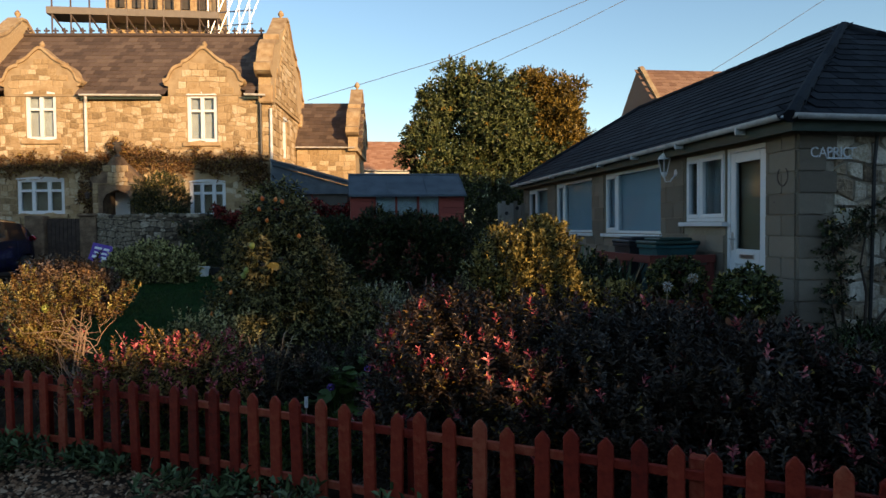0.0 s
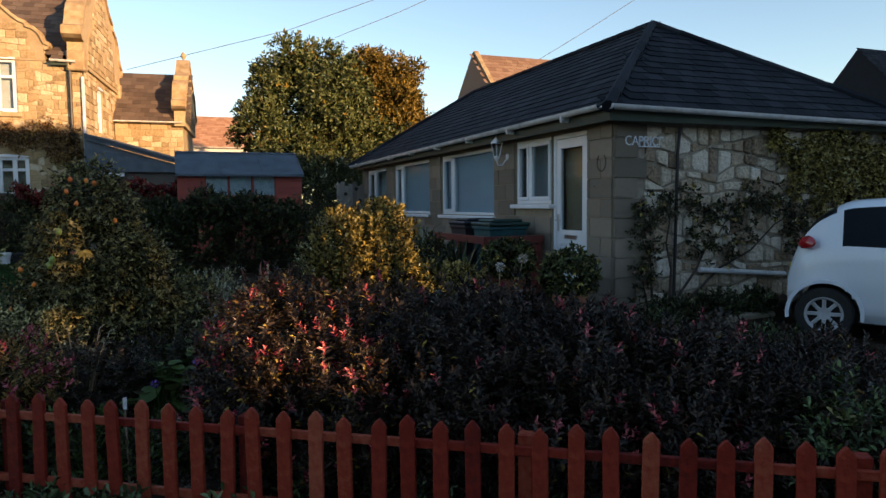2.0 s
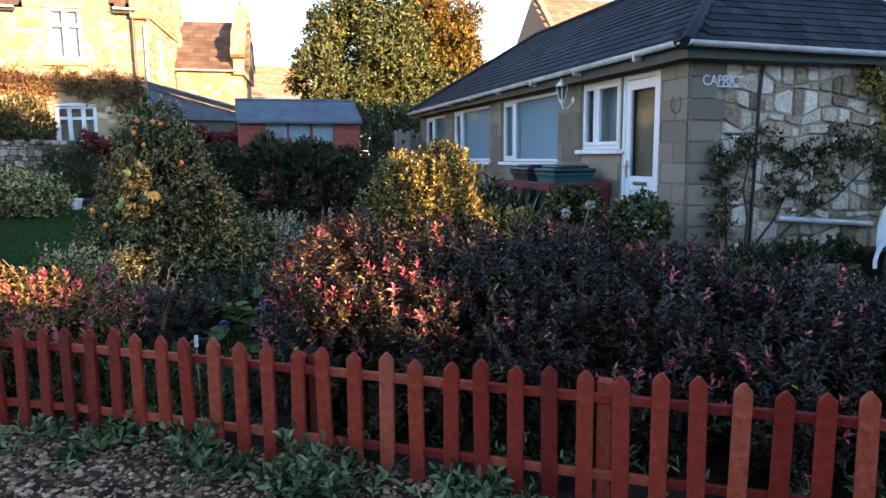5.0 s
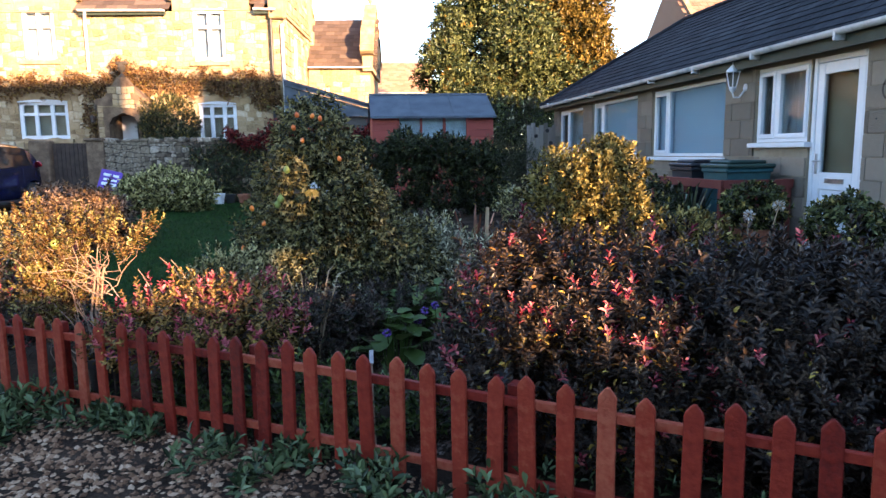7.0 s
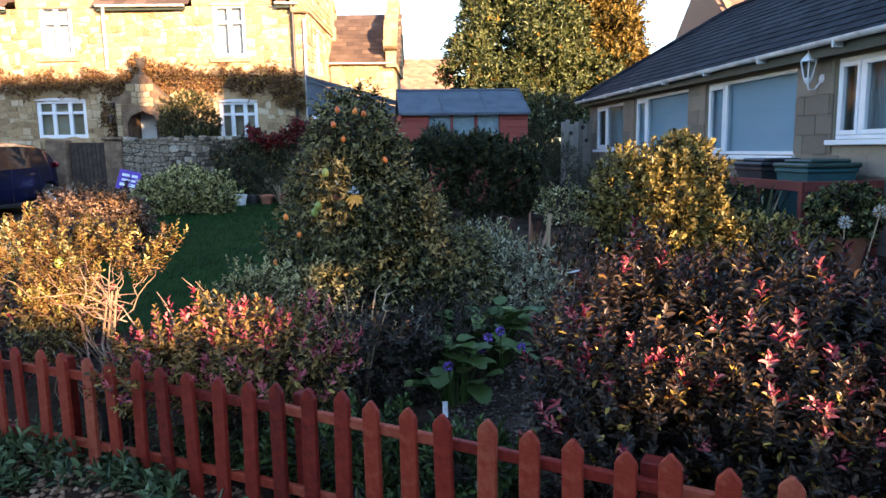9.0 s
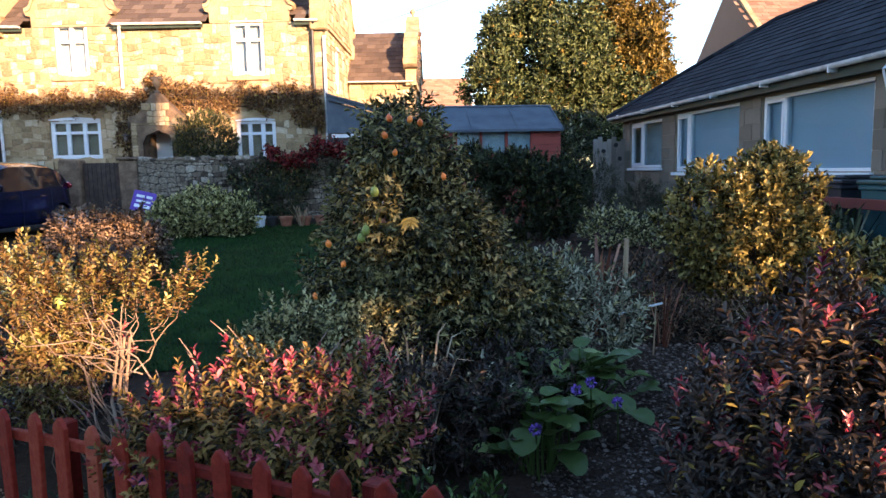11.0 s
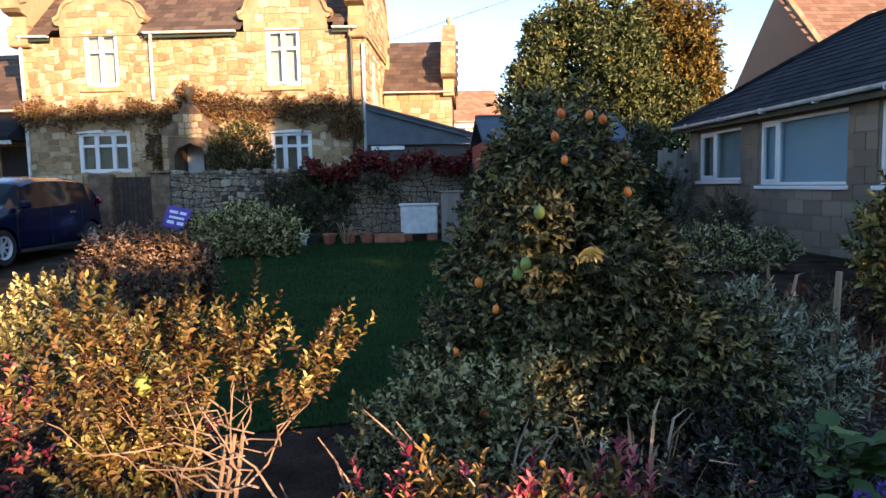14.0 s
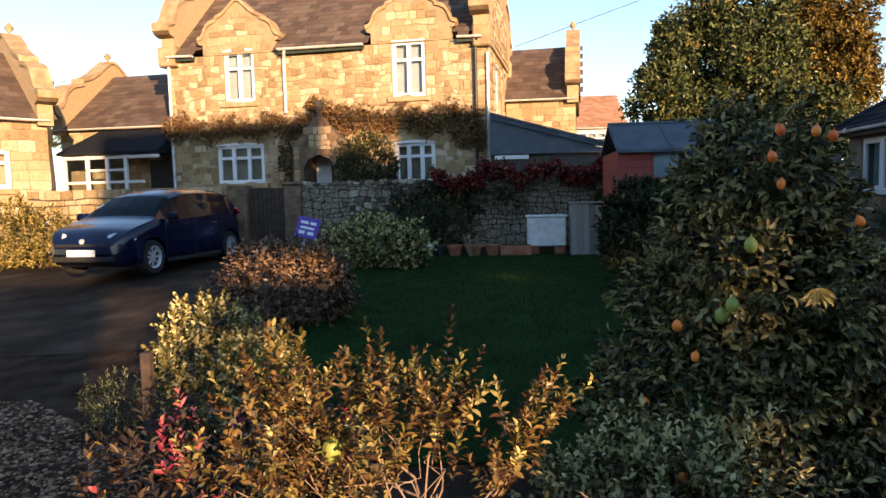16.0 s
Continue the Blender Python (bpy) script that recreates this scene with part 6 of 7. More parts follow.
# hedge of dark hebe behind the fence
# The first two bushes get extra orange leaves, painting their sunlit highlights.
for x, hh, r, tp in ((0.52, 1.12, 0.5, 0.38), (1.05, 1.12, 0.52, 0.3), (1.6, 1.1, 0.52, 0.16), (2.1, 1.02, 0.5, 0.2), (2.6, 0.93, 0.52, 0.14), (3.15, 0.85, 0.56, 0.1), (3.8, 0.74, 0.6, 0.05), (4.6, 0.66, 0.6, 0.05)):
    y = fence_y(x) + (0.92 if x < 0.6 else 1.0)
    bush("hebe_bush", (x, y), "dark purple-green hebe bush with pink shoot tips" if tp > 0.2 else "dark purple-green hebe bush behind the fence", "shrub",
         [(0, 0, hh * 0.52, r, r * 0.95, hh * 0.52), (0.25, 0.3, hh * 0.55, r * 0.8, r * 0.8, hh * 0.42), (-0.1, -0.28, hh * 0.36, r * 0.75, r * 0.5, hh * 0.36)],
         [L_HEBE, L_TIP, L_OLD], 1350, 0.17, 10, 0.041, 0.016, spread=74, tip=tp * 0.4, old=0.13 if tp > 0.2 else 0.02, upward=1.15, group="hedge along the fence", low=0.06)
bush("pink_hebe_bush", (-1.4, 7.13), "bronze hebe bush with bright pink flower tips", "shrub", [(0, 0, 0.55, 0.42, 0.36, 0.28), (0.35, -0.05, 0.5, 0.34, 0.32, 0.3), (-0.3, 0, 0.45, 0.3, 0.28, 0.26)],
     [L_PINKHEBE, L_TIP, L_OLD], 560, 0.16, 9, 0.038, 0.0155, spread=74, tip=0.45, old=0.1, upward=1.0, n_stems=26, low=0.36)
bush("red_tip_hebe_bush", (-3.05, 8.15), "hebe bush with red-bronze shoot tips", "shrub", [(0, 0, 0.5, 0.42, 0.4, 0.36), (0.35, 0.3, 0.45, 0.3, 0.3, 0.35)],
     [L_HEBE, L_TIP, L_OLD], 420, 0.16, 7, 0.045, 0.018, spread=74, tip=0.3, old=0.05, upward=1.0)
# sunlit shrub with bare contorted stems
yb = bush("yellow_shrub", (-2.1, 7.5), "sunlit yellow-green shrub on bare twisted stems", "shrub",
          [(-0.3, 0.12, 0.76, 0.2, 0.24, 0.24), (-0.4, 0.2, 0.6, 0.2, 0.2, 0.28), (-0.28, 0.1, 0.86, 0.2, 0.24, 0.12)],
          [L_RUSSET, L_YELLOW, L_YELLOW], 240, 0.15, 10, 0.028, 0.014, spread=74, tip=0.6, old=0.3, upward=1.0, n_stems=16, radius=0.008, stem_mat=M_STEM, low=0.42)
zy = ground_z(-2.1, 7.5)
fork = Vector((-2.06, 7.48, 0.85))
for dx in (-0.05, 0.02, 0.1):
    g = Geo()
    a = Vector((-2.12 + dx, 7.5 + dx * 0.4, zy - 0.02))
    g.tube([a, a.lerp(fork, 0.3) + Vector((0.05, 0, 0)), a.lerp(fork, 0.65) + Vector((-0.04, 0.02, 0)), fork + Vector((dx * 0.3, 0, 0))], [0.01, 0.009, 0.008, 0.006], 6)
    part("stem", g, M_STEM, yb, smooth=True)
heads, ways = [], []
for k in range(22):
    far = RNG.uniform(-0.5, 0.12)
    tip_at = Vector((-2.1 + far, 7.48 + RNG.normal(0, 0.14), 1.06 + RNG.uniform(-0.08, 0.07) - 0.25 * max(0.0, -far - 0.3)))
    if k < 3:
        tip_at = Vector((-1.86 + 0.04 * k, 7.42 + 0.05 * k, 0.95 + 0.05 * k))
    a = fork + Vector((RNG.normal(0, 0.05), RNG.normal(0, 0.05), RNG.uniform(-0.2, 0.04)))
    pts, off = [], Vector((0, 0, 0))
    for n in range(8):
        f = n / 7
        off = off * 0.6 + Vector(RNG.normal(0, 0.028, 3))
        low_at = Vector((a.x * 0.4 + tip_at.x * 0.6, a.y * 0.5 + tip_at.y * 0.5, a.z + 0.06))
        pts.append(a * (1 - f) ** 2 + low_at * (2 * f * (1 - f)) + tip_at * f * f + off * math.sin(math.pi * f))
    r = RNG.uniform(0.002, 0.0042)
    part("branch", Geo().tube(pts, [r * (1 - 0.08 * n) for n in range(8)], 5), M_STEM, yb, smooth=True)
    for n in range(8):
        at_n = pts[7] if n < 6 else pts[6]
        heads.append(at_n + Vector(RNG.normal(0, 0.035, 3)))
        ways.append((RNG.normal(0, 0.4), RNG.normal(0, 0.4), 1.0))
sprigs("foliage", yb, [L_RUSSET, L_YELLOW, L_YELLOW], np.array(heads), np.array(ways), 0.17, 12, 0.027, 0.012, 74, tip=0.5, old=0.2)
# other shrubs of the garden
bush("variegated_shrub", (-3.75, 9.95), "yellow variegated shrub lit on its crown", "shrub", [(0, 0, 0.7, 0.36, 0.36, 0.3), (0.25, 0.0, 0.45, 0.34, 0.36, 0.42), (-0.1, 0.1, 0.4, 0.32, 0.3, 0.4)],
     [L_VAR, L_YELLOW, L_YELLOW], 520, 0.13, 6, 0.04, 0.022, tip=0.5, old=0.2, upward=0.9)
bush("lavender_clump", (-4.5, 10.2), "grey-green lavender clump at the gravel's edge", "shrub", [(0, 0, 0.2, 0.4, 0.35, 0.25), (0.5, -0.5, 0.15, 0.35, 0.3, 0.22)], [L_SPIKE, L_DARK, L_DARK], 260, 0.16, 6, 0.035, 0.006, old=0.6, upward=1.0)
bush("russet_dome_shrub", (-4.35, 13.2), "russet-brown domed shrub beside the lawn", "shrub", [(0, 0, 0.42, 0.75, 0.7, 0.52), (0.3, -0.1, 0.35, 0.55, 0.5, 0.45)], [L_BROWN, L_CREEP, L_CREEP], 700, 0.16, 5, 0.06, 0.032, tip=0.1, upward=0.3, droop=0.3)
bush("pale_hydrangea", (-4.05, 16.9), "pale green hydrangea with cream edges", "shrub", [(0, 0, 0.45, 0.62, 0.55, 0.45), (0.5, 0, 0.38, 0.45, 0.45, 0.4), (-0.5, 0, 0.38, 0.42, 0.45, 0.4)], [L_HYD, L_VAR, L_DARK], 900, 0.15, 5, 0.07, 0.035, tip=0.1, old=0.25, upward=0.7)
bush("cream_edged_shrub", (-1.3, 8.15), "small cream-edged shrub with curled leaves", "shrub", [(0, 0, 0.5, 0.36, 0.34, 0.36), (0.3, 0.05, 0.42, 0.34, 0.3, 0.36), (-0.25, 0.1, 0.4, 0.25, 0.25, 0.32)], [L_VAR, L_VAR, L_DARK], 760, 0.12, 6, 0.034, 0.018, tip=0.3, old=0.22, upward=0.7, radius=0.006)
vine = bush("passion_vine_mound", (-0.75, 8.95), "tall mound of passion vine with orange fruits", "vine",
            [(0, 0, 0.5, 0.72, 0.6, 0.55), (0.02, 0, 1.05, 0.52, 0.5, 0.5), (0.02, 0, 1.5, 0.34, 0.34, 0.42), (0.6, -0.05, 0.42, 0.55, 0.5, 0.48), (0.3, 0.0, 0.9, 0.42, 0.42, 0.4)],
            [L_VINE, L_YELLOW, L_DARK], 4700, 0.15, 5, 0.047, 0.018, tip=0.1, old=0.3, upward=0.1, droop=0.35, radius=0.012, n_stems=24, inner=0.7)
M_FRUIT = material("orange_fruit", [(0.75, 0.13, 0.015), (0.9, 0.26, 0.03)], 8.0, 0.4, 0.1, objects=True)
M_GFRUIT = material("green_fruit", [(0.2, 0.26, 0.04), (0.3, 0.34, 0.07)], 8.0, 0.45, 0.1)
fruit_mesh = Geo().lathe([(0.0, -0.042), (0.018, -0.037), (0.03, -0.02), (0.033, 0.0), (0.029, 0.02), (0.016, 0.037), (0.004, 0.043), (0.004, 0.055), (0.0, 0.055)], seg=12).mesh("fruit", M_FRUIT, True)
gfruit_mesh = Geo().lathe([(0.0, -0.042), (0.018, -0.037), (0.03, -0.02), (0.033, 0.0), (0.029, 0.02), (0.016, 0.037), (0.004, 0.043), (0.004, 0.055), (0.0, 0.055)], seg=12).mesh("fruit", M_GFRUIT, True)
for x, y, z in ((-0.85, 8.43, 1.78), (-0.64, 8.42, 1.85), (-0.82, 8.44, 1.88), (-0.7, 8.42, 1.87), (-0.5, 8.5, 1.53), (-1.2, 8.4, 1.15), (-1.12, 8.45, 1.02), (-1.3, 8.5, 0.82), (-1.2, 8.3, 0.6), (-0.79, 8.5, 1.68)):
    part("fruit", fruit_mesh, None, vine, "ripe orange fruit").matrix_basis = pose(x, y, z, random.uniform(-20, 20), random.uniform(-20, 20), 0) @ Matrix.Scale(random.uniform(0.46, 0.58), 4)
for x, y, z in ((-1.01, 8.5, 1.17), (-0.98, 8.46, 1.22), (-0.92, 8.44, 1.45)):
    part("fruit", gfruit_mesh, None, vine, "unripe green fruit").matrix_basis = pose(x, y, z) @ Matrix.Scale(0.75, 4)
part("fruit", gfruit_mesh, None, yb, "pale yellow fruit").matrix_basis = pose(-2.29, 7.42, 1.03) @ Matrix.Scale(0.8, 4)
bush("silver_shrub", (0.3, 8.95), "silver-grey shrub with narrow leaves", "shrub", [(0, 0, 0.5, 0.34, 0.3, 0.32), (0.3, -0.1, 0.36, 0.3, 0.27, 0.3), (-0.2, -0.1, 0.46, 0.28, 0.25, 0.3)], [L_SILVER, L_VAR, L_DARK], 560, 0.14, 6, 0.046, 0.014, tip=0.25, old=0.12)
bush("gold_euonymus", (1.98, 9.4), "gold and green evergreen shrub, lit on one side", "shrub", [(0.15, 0, 0.82, 0.4, 0.4, 0.52), (0.12, 0, 1.12, 0.28, 0.28, 0.26), (-0.33, 0, 0.8, 0.36, 0.36, 0.48), (-0.08, -0.05, 0.6, 0.42, 0.38, 0.5), (0.3, -0.1, 0.45, 0.3, 0.3, 0.36)], [L_EUON, L_YELLOW, L_DARK], 1500, 0.13, 5, 0.052, 0.027, tip=0.25, old=0.2, low=0.12)
bush("pale_variegated_shrub", (2.2, 13.3), "pale variegated shrub in the bed", "shrub", [(0, 0, 0.3, 0.45, 0.4, 0.32), (0.6, 0, 0.26, 0.42, 0.35, 0.28)], [L_VAR, L_SILVER, L_DARK], 420, 0.13, 5, 0.045, 0.024, tip=0.2, old=0.3)
bush("low_green_shrub", (3.1, 10.6), "low dark green shrub under the window", "shrub", [(0, 0, 0.4, 0.5, 0.4, 0.42), (-0.3, -0.7, 0.3, 0.45, 0.4, 0.32)], [L_DARK, L_EUON, L_OLD], 420, 0.15, 5, 0.055, 0.028, tip=0.2, old=0.03)
for x, y, h in ((-0.25, 14.4, 1.3), (0.45, 14.5, 1.45), (1.15, 14.5, 1.38), (1.75, 14.7, 1.25)):
    bush("laurel_bush", (x, y), "dense dark evergreen hedge bush before the shed", "hedge", [(0, 0, h * 0.5, 0.48, 0.42, h * 0.52), (0.1, 0, h * 0.75, 0.42, 0.4, h * 0.26)], [L_DARK, L_VINE, L_OLD], 620, 0.16, 5, 0.07, 0.032, tip=0.1, old=0.01, group="hedge before the shed")
for x, y, h in ((2.6, 16.6, 1.45), (3.25, 17.2, 1.4), (3.7, 16.0, 0.9)):
    bush("grey_conifer_bush", (x, y), "dull grey-green bush beside the shed", "shrub", [(0, 0, h * 0.5, 0.45, 0.4, h * 0.5)], [L_DARK, L_SILVER, L_DARK], 380, 0.2, 6, 0.05, 0.008, tip=0.05, old=0.3)
bush("low_gold_shrub", (2.7, 9.3), "low gold-green shrub in the gravel bed", "shrub", [(0, 0, 0.3, 0.45, 0.36, 0.34), (0.4, 0.1, 0.28, 0.36, 0.36, 0.3)], [L_EUON, L_OLD, L_DARK], 420, 0.14, 5, 0.06, 0.028, tip=0.15, old=0.2)
bush("rusty_bed_plant", (1.3, 9.75), "rust-brown dying plant in the bed", "plant", [(0, 0, 0.25, 0.4, 0.3, 0.3)], [L_BROWN, L_CREEP, L_DARK], 200, 0.18, 5, 0.06, 0.016, tip=0.3, old=0.2)
for x, y, h in ((2.4, 22.2, 2.5), (3.8, 22.6, 2.7), (5.0, 23.5, 2.7), (1.2, 22.8, 2.3)):
    bush("boundary_bush", (x, y), "tall dull green bush behind the shed", "hedge", [(0, 0, h * 0.5, 0.9, 0.7, h * 0.5)], [L_DARK, L_SILVER, L_TREE], 420, 0.3, 5, 0.12, 0.04, tip=0.1, old=0.3, group="bushes behind the shed", radius=0.03)
bush("dark_bed_shrub", (-0.3, 8.3), "low dark shrub between the bed plants", "shrub", [(0, 0, 0.22, 0.4, 0.35, 0.26), (-0.5, 0.1, 0.25, 0.4, 0.35, 0.3), (-1.0, -0.35, 0.2, 0.4, 0.3, 0.26)], [L_HEBE, L_DARK, L_DARK], 520, 0.15, 6, 0.04, 0.014, tip=0.3, old=0.3)
bush("low_purple_plant", (1.0, 7.45), "low blue-purple plant on the bed gravel", "plant", [(0, 0, 0.14, 0.28, 0.24, 0.18), (0.4, 0.25, 0.12, 0.24, 0.2, 0.15)], [L_HEBE, L_SILVER, L_DARK], 260, 0.12, 6, 0.032, 0.013, spread=70, tip=0.06, old=0.2)
bush("green_edge_shrub", (2.98, 4.32), "green shrub with pale-edged leaves behind the fence", "shrub", [(0, 0, 0.42, 0.34, 0.28, 0.36), (0.35, -0.2, 0.3, 0.3, 0.25, 0.3)], [L_WEED, L_VAR, L_BROAD], 330, 0.15, 6, 0.05, 0.018, spread=70, tip=0.12, old=0.35, upward=0.9)
bush("low_bed_plant", (-0.75, 6.75), "low dark green plant filling the bed behind the fence", "plant", [(0, 0, 0.16, 0.45, 0.25, 0.2), (0.5, -0.25, 0.14, 0.4, 0.22, 0.18), (-0.5, 0.3, 0.14, 0.4, 0.25, 0.18)], [L_BROAD, L_WEED, L_DARK], 420, 0.14, 5, 0.05, 0.02, tip=0.15, old=0.3)
bush("low_purple_hebe", (-0.5, 7.7), "low dark purple hebe with matt leaves", "shrub", [(0, 0, 0.3, 0.36, 0.3, 0.3), (0.35, 0.3, 0.28, 0.34, 0.3, 0.28), (-0.4, 0.15, 0.28, 0.34, 0.3, 0.28)], [L_HEBE, L_SILVER, L_DARK], 560, 0.14, 7, 0.036, 0.015, spread=70, tip=0.08, old=0.2)
bush("dry_bed_plant", (1.75, 9.05), "dry russet plant under the gold shrub", "plant", [(0, 0, 0.16, 0.36, 0.2, 0.2), (-0.4, 0.15, 0.14, 0.3, 0.2, 0.18)], [L_BROWN, L_CREEP, L_DARK], 260, 0.14, 5, 0.04, 0.012, tip=0.3, old=0.25)
bush("porch_bush", (-5.4, 22.9), "clipped round evergreen beside the porch", "shrub", [(0, 0, 1.85, 0.85, 0.6, 0.95), (0.1, 0, 1.2, 0.8, 0.6, 0.9)], [L_DARK, L_EUON, L_VINE], 2600, 0.14, 5, 0.05, 0.026, tip=0.15, old=0.2)
bush("golden_lane_shrub", (-11.4, 19.0), "sunlit golden shrub by the cottage wall", "shrub", [(0, 0, 0.6, 0.8, 0.6, 0.65), (-1.0, 0.2, 0.7, 0.8, 0.6, 0.8), (1.0, 0.6, 0.4, 0.6, 0.5, 0.5)], [L_YELLOW, L_EUON, L_OLD], 800, 0.2, 5, 0.08, 0.035, tip=0.3, old=0.1)


def strap_clump(name, at, n, length, width, mats, label, category, lean=0.5):
    z = ground_z(*at)
    ob = thing(name, (*at, z), label, category)
    g = Geo()
    for i in range(n):
        a = RNG.uniform(0, 2 * math.pi)
        ln = length * RNG.uniform(0.6, 1.1)
        o = RNG.uniform(0.1, lean)
        d = Vector((math.cos(a), math.sin(a), 0))
        s = Vector((-d.y, d.x, 0)) * width
        b = Vector((at[0], at[1], z)) + d * 0.04
        pts = [b, b + d * ln * o * 0.35 + Vector((0, 0, ln * 0.5)), b + d * ln * o * 0.75 + Vector((0, 0, ln * 0.85)), b + d * ln * o * 1.15 + Vector((0, 0, ln * (1.0 - o * 0.35)))]
        g.add([pts[0] - s * 0.5, pts[0] + s * 0.5, pts[1] + s * 0.55, pts[1] - s * 0.55, pts[2] + s * 0.4, pts[2] - s * 0.4, pts[3]], [(0, 1, 2, 3), (3, 2, 4, 5), (5, 4, 6)])
    part("leaves", g, mats, ob)
    return ob


strap_clump("yucca", (3.55, 10.5), 46, 0.75, 0.03, L_SPIKE, "spiky green yucca by the bungalow wall", "plant", 0.8)
strap_clump("strap_leaf_clump", (2.45, 8.4), 30, 0.55, 0.03, L_SPIKE, "pale strap-leaved clump in the bed", "plant", 0.8)
strap_clump("bronze_flax", (0.78, 9.5), 26, 0.78, 0.025, L_REDSPIKE, "bronze-red flax with stiff strap leaves", "plant", 0.5)
strap_clump("dry_grass_clump", (1.15, 9.1), 26, 0.55, 0.009, L_REDSPIKE, "dry straw-coloured grass clump", "plant", 0.7)
strap_clump("dry_grass_clump", (1.78, 8.78), 34, 0.4, 0.009, M_DEAD, "dry straw-coloured grass clump", "plant", 0.9)
strap_clump("dry_stalk_clump", (-0.72, 7.75), 22, 0.75, 0.014, M_DEAD, "dead straw-coloured flower stalks", "plant", 0.5)
strap_clump("tall_green_clump", (3.9, 13.0), 30, 0.9, 0.03, L_SPIKE, "tall green strap leaves under the window", "plant", 0.6)
strap_clump("dry_pot_grass", (-2.55, 18.75), 30, 0.5, 0.015, M_DEAD, "dry straw grass beside the wall", "plant", 0.9)

# bergenia
def bergenia(cx, cy, n_l, reach, height, flowers, label):
    """Round leaves on short stalks, lying over one another round the crown."""
    zb = ground_z(cx, cy)
    ob = thing("bergenia", (cx, cy, zb), label, "plant", "bergenias in the bed")
    for i in range(n_l):
        t = RNG.uniform(0, 2 * math.pi)
        f = RNG.uniform(0.1, 1.0)
        c = Vector((cx + reach * f * math.cos(t), cy + reach * 0.75 * f * math.sin(t), zb + height * (1.0 - 0.65 * f * f) + RNG.uniform(-0.08, 0.04)))
        out = Vector((math.cos(t), math.sin(t), RNG.uniform(-0.5, 0.9))).normalized()
        side = out.cross(Vector((0, 0, 1))).normalized()
        nn = side.cross(out)
        h = RNG.uniform(0.05, 0.088)
        curl = RNG.uniform(0.1, 0.45)
        g = Geo()
        vs = [c + out * (h * 0.9)]
        for q in (0.5, 1.0):
            for k in range(14):
                u = -math.pi / 2 + 2 * math.pi * k / 14
                x, y = 0.92 * q * math.cos(u), q * math.sin(u) * (0.98 if math.sin(u) > 0 else 0.88)
                dip = curl * (x * x) - 0.2 * y * abs(y) + 0.05 * math.sin(5 * u + i) * q
                vs.append(c + out * (h * (0.9 + y)) + side * (h * x) + nn * (h * dip))
        g.add(vs, [(0, 1 + k, 1 + (k + 1) % 14) for k in range(14)] + [(1 + k, 15 + k, 15 + (k + 1) % 14, 1 + (k + 1) % 14) for k in range(14)])
        lf = part("leaf", g, L_BROAD if i % 9 else L_FRESH, ob, smooth=True)
        root = Vector((cx + 0.08 * math.cos(t), cy + 0.08 * math.sin(t), zb))
        part("stalk", Geo().tube([root, root.lerp(c, 0.6) + Vector((0, 0, 0.04)), c], 0.006, 5), L_BROAD, lf, smooth=True)
    for x, y, z in flowers:
        d = unit(RNG.normal(size=(46, 3)))
        cloud("flower_head", ob, [L_PURPLE], np.array([x, y, z]) + d * 0.012, d, RNG.normal(size=(46, 3)), 0.022, 0.015, label="purple flower head")
        part("flower_stalk", Geo().tube([(x + 0.04, y + 0.1, zb), (x + 0.02, y + 0.05, (z + zb) / 2), (x, y, z)], [0.006, 0.005, 0.004], 5), L_BROAD, ob, smooth=True)


bergenia(0.2, 8.1, 76, 0.48, 0.38, [(0.1, 7.72, 0.42), (0.04, 7.68, 0.36), (0.3, 7.66, 0.36), (0.17, 7.7, 0.46)], "broad-leaved bergenia with purple flower heads")
bergenia(-0.14, 7.6, 30, 0.2, 0.34, [(-0.2, 7.36, 0.36)], "smaller bergenia clump with dark round leaves")

# weeds along the foot of the fence
for k in range(30):
    s = RNG.uniform(-0.9, 4.3) if k < 24 else RNG.uniform(-3.0, 0.0)
    o = RNG.uniform(0.02, 0.35)
    p = fence_point(s, o, 0.0)
    w = thing("weed", p, "grey-green leafy weed at the foot of the fence", "weed", "weeds along the fence")
    n = 10
    pos = np.array(p) + np.column_stack([RNG.normal(0, 0.07, (n, 2)), np.zeros(n)])
    sprigs("leaves", w, [L_WEED], pos, unit(np.column_stack([RNG.normal(0, 0.55, (n, 2)), np.ones(n)])), RNG.uniform(0.08, 0.2), 5, 0.075, 0.028, 65)
for k in range(16):
    s = RNG.uniform(-2.2, 4.0)
    p = fence_point(s, -RNG.uniform(0.1, 0.5), 0.02)
    w = thing("weed", p, "green weed behind the fence", "weed", "weeds behind the fence")
    pos = np.array(p) + np.column_stack([RNG.normal(0, 0.1, (12, 2)), np.zeros(12)])
    sprigs("leaves", w, [L_WEED], pos, unit(np.column_stack([RNG.normal(0, 0.5, (12, 2)), np.ones(12)])), 0.16, 5, 0.06, 0.016, 65)

# ---------------------------------------------------------------- by the bungalow's door
M_BINBLACK = material("black_bin_plastic", [(0.012, 0.014, 0.02), (0.022, 0.025, 0.032)], 6.0, 0.5, 0.15)
M_BINGREEN = material("green_bin_plastic", [(0.015, 0.04, 0.035), (0.025, 0.06, 0.05)], 6.0, 0.5, 0.15)
M_TEAL = material("teal_bin_plastic", [(0.01, 0.06, 0.075), (0.02, 0.09, 0.1)], 6.0, 0.5, 0.15)
M_STORE = material("dark_red_timber", [(0.1, 0.016, 0.012), (0.16, 0.03, 0.02)], 7.0, 0.7, 0.3, objects=True)


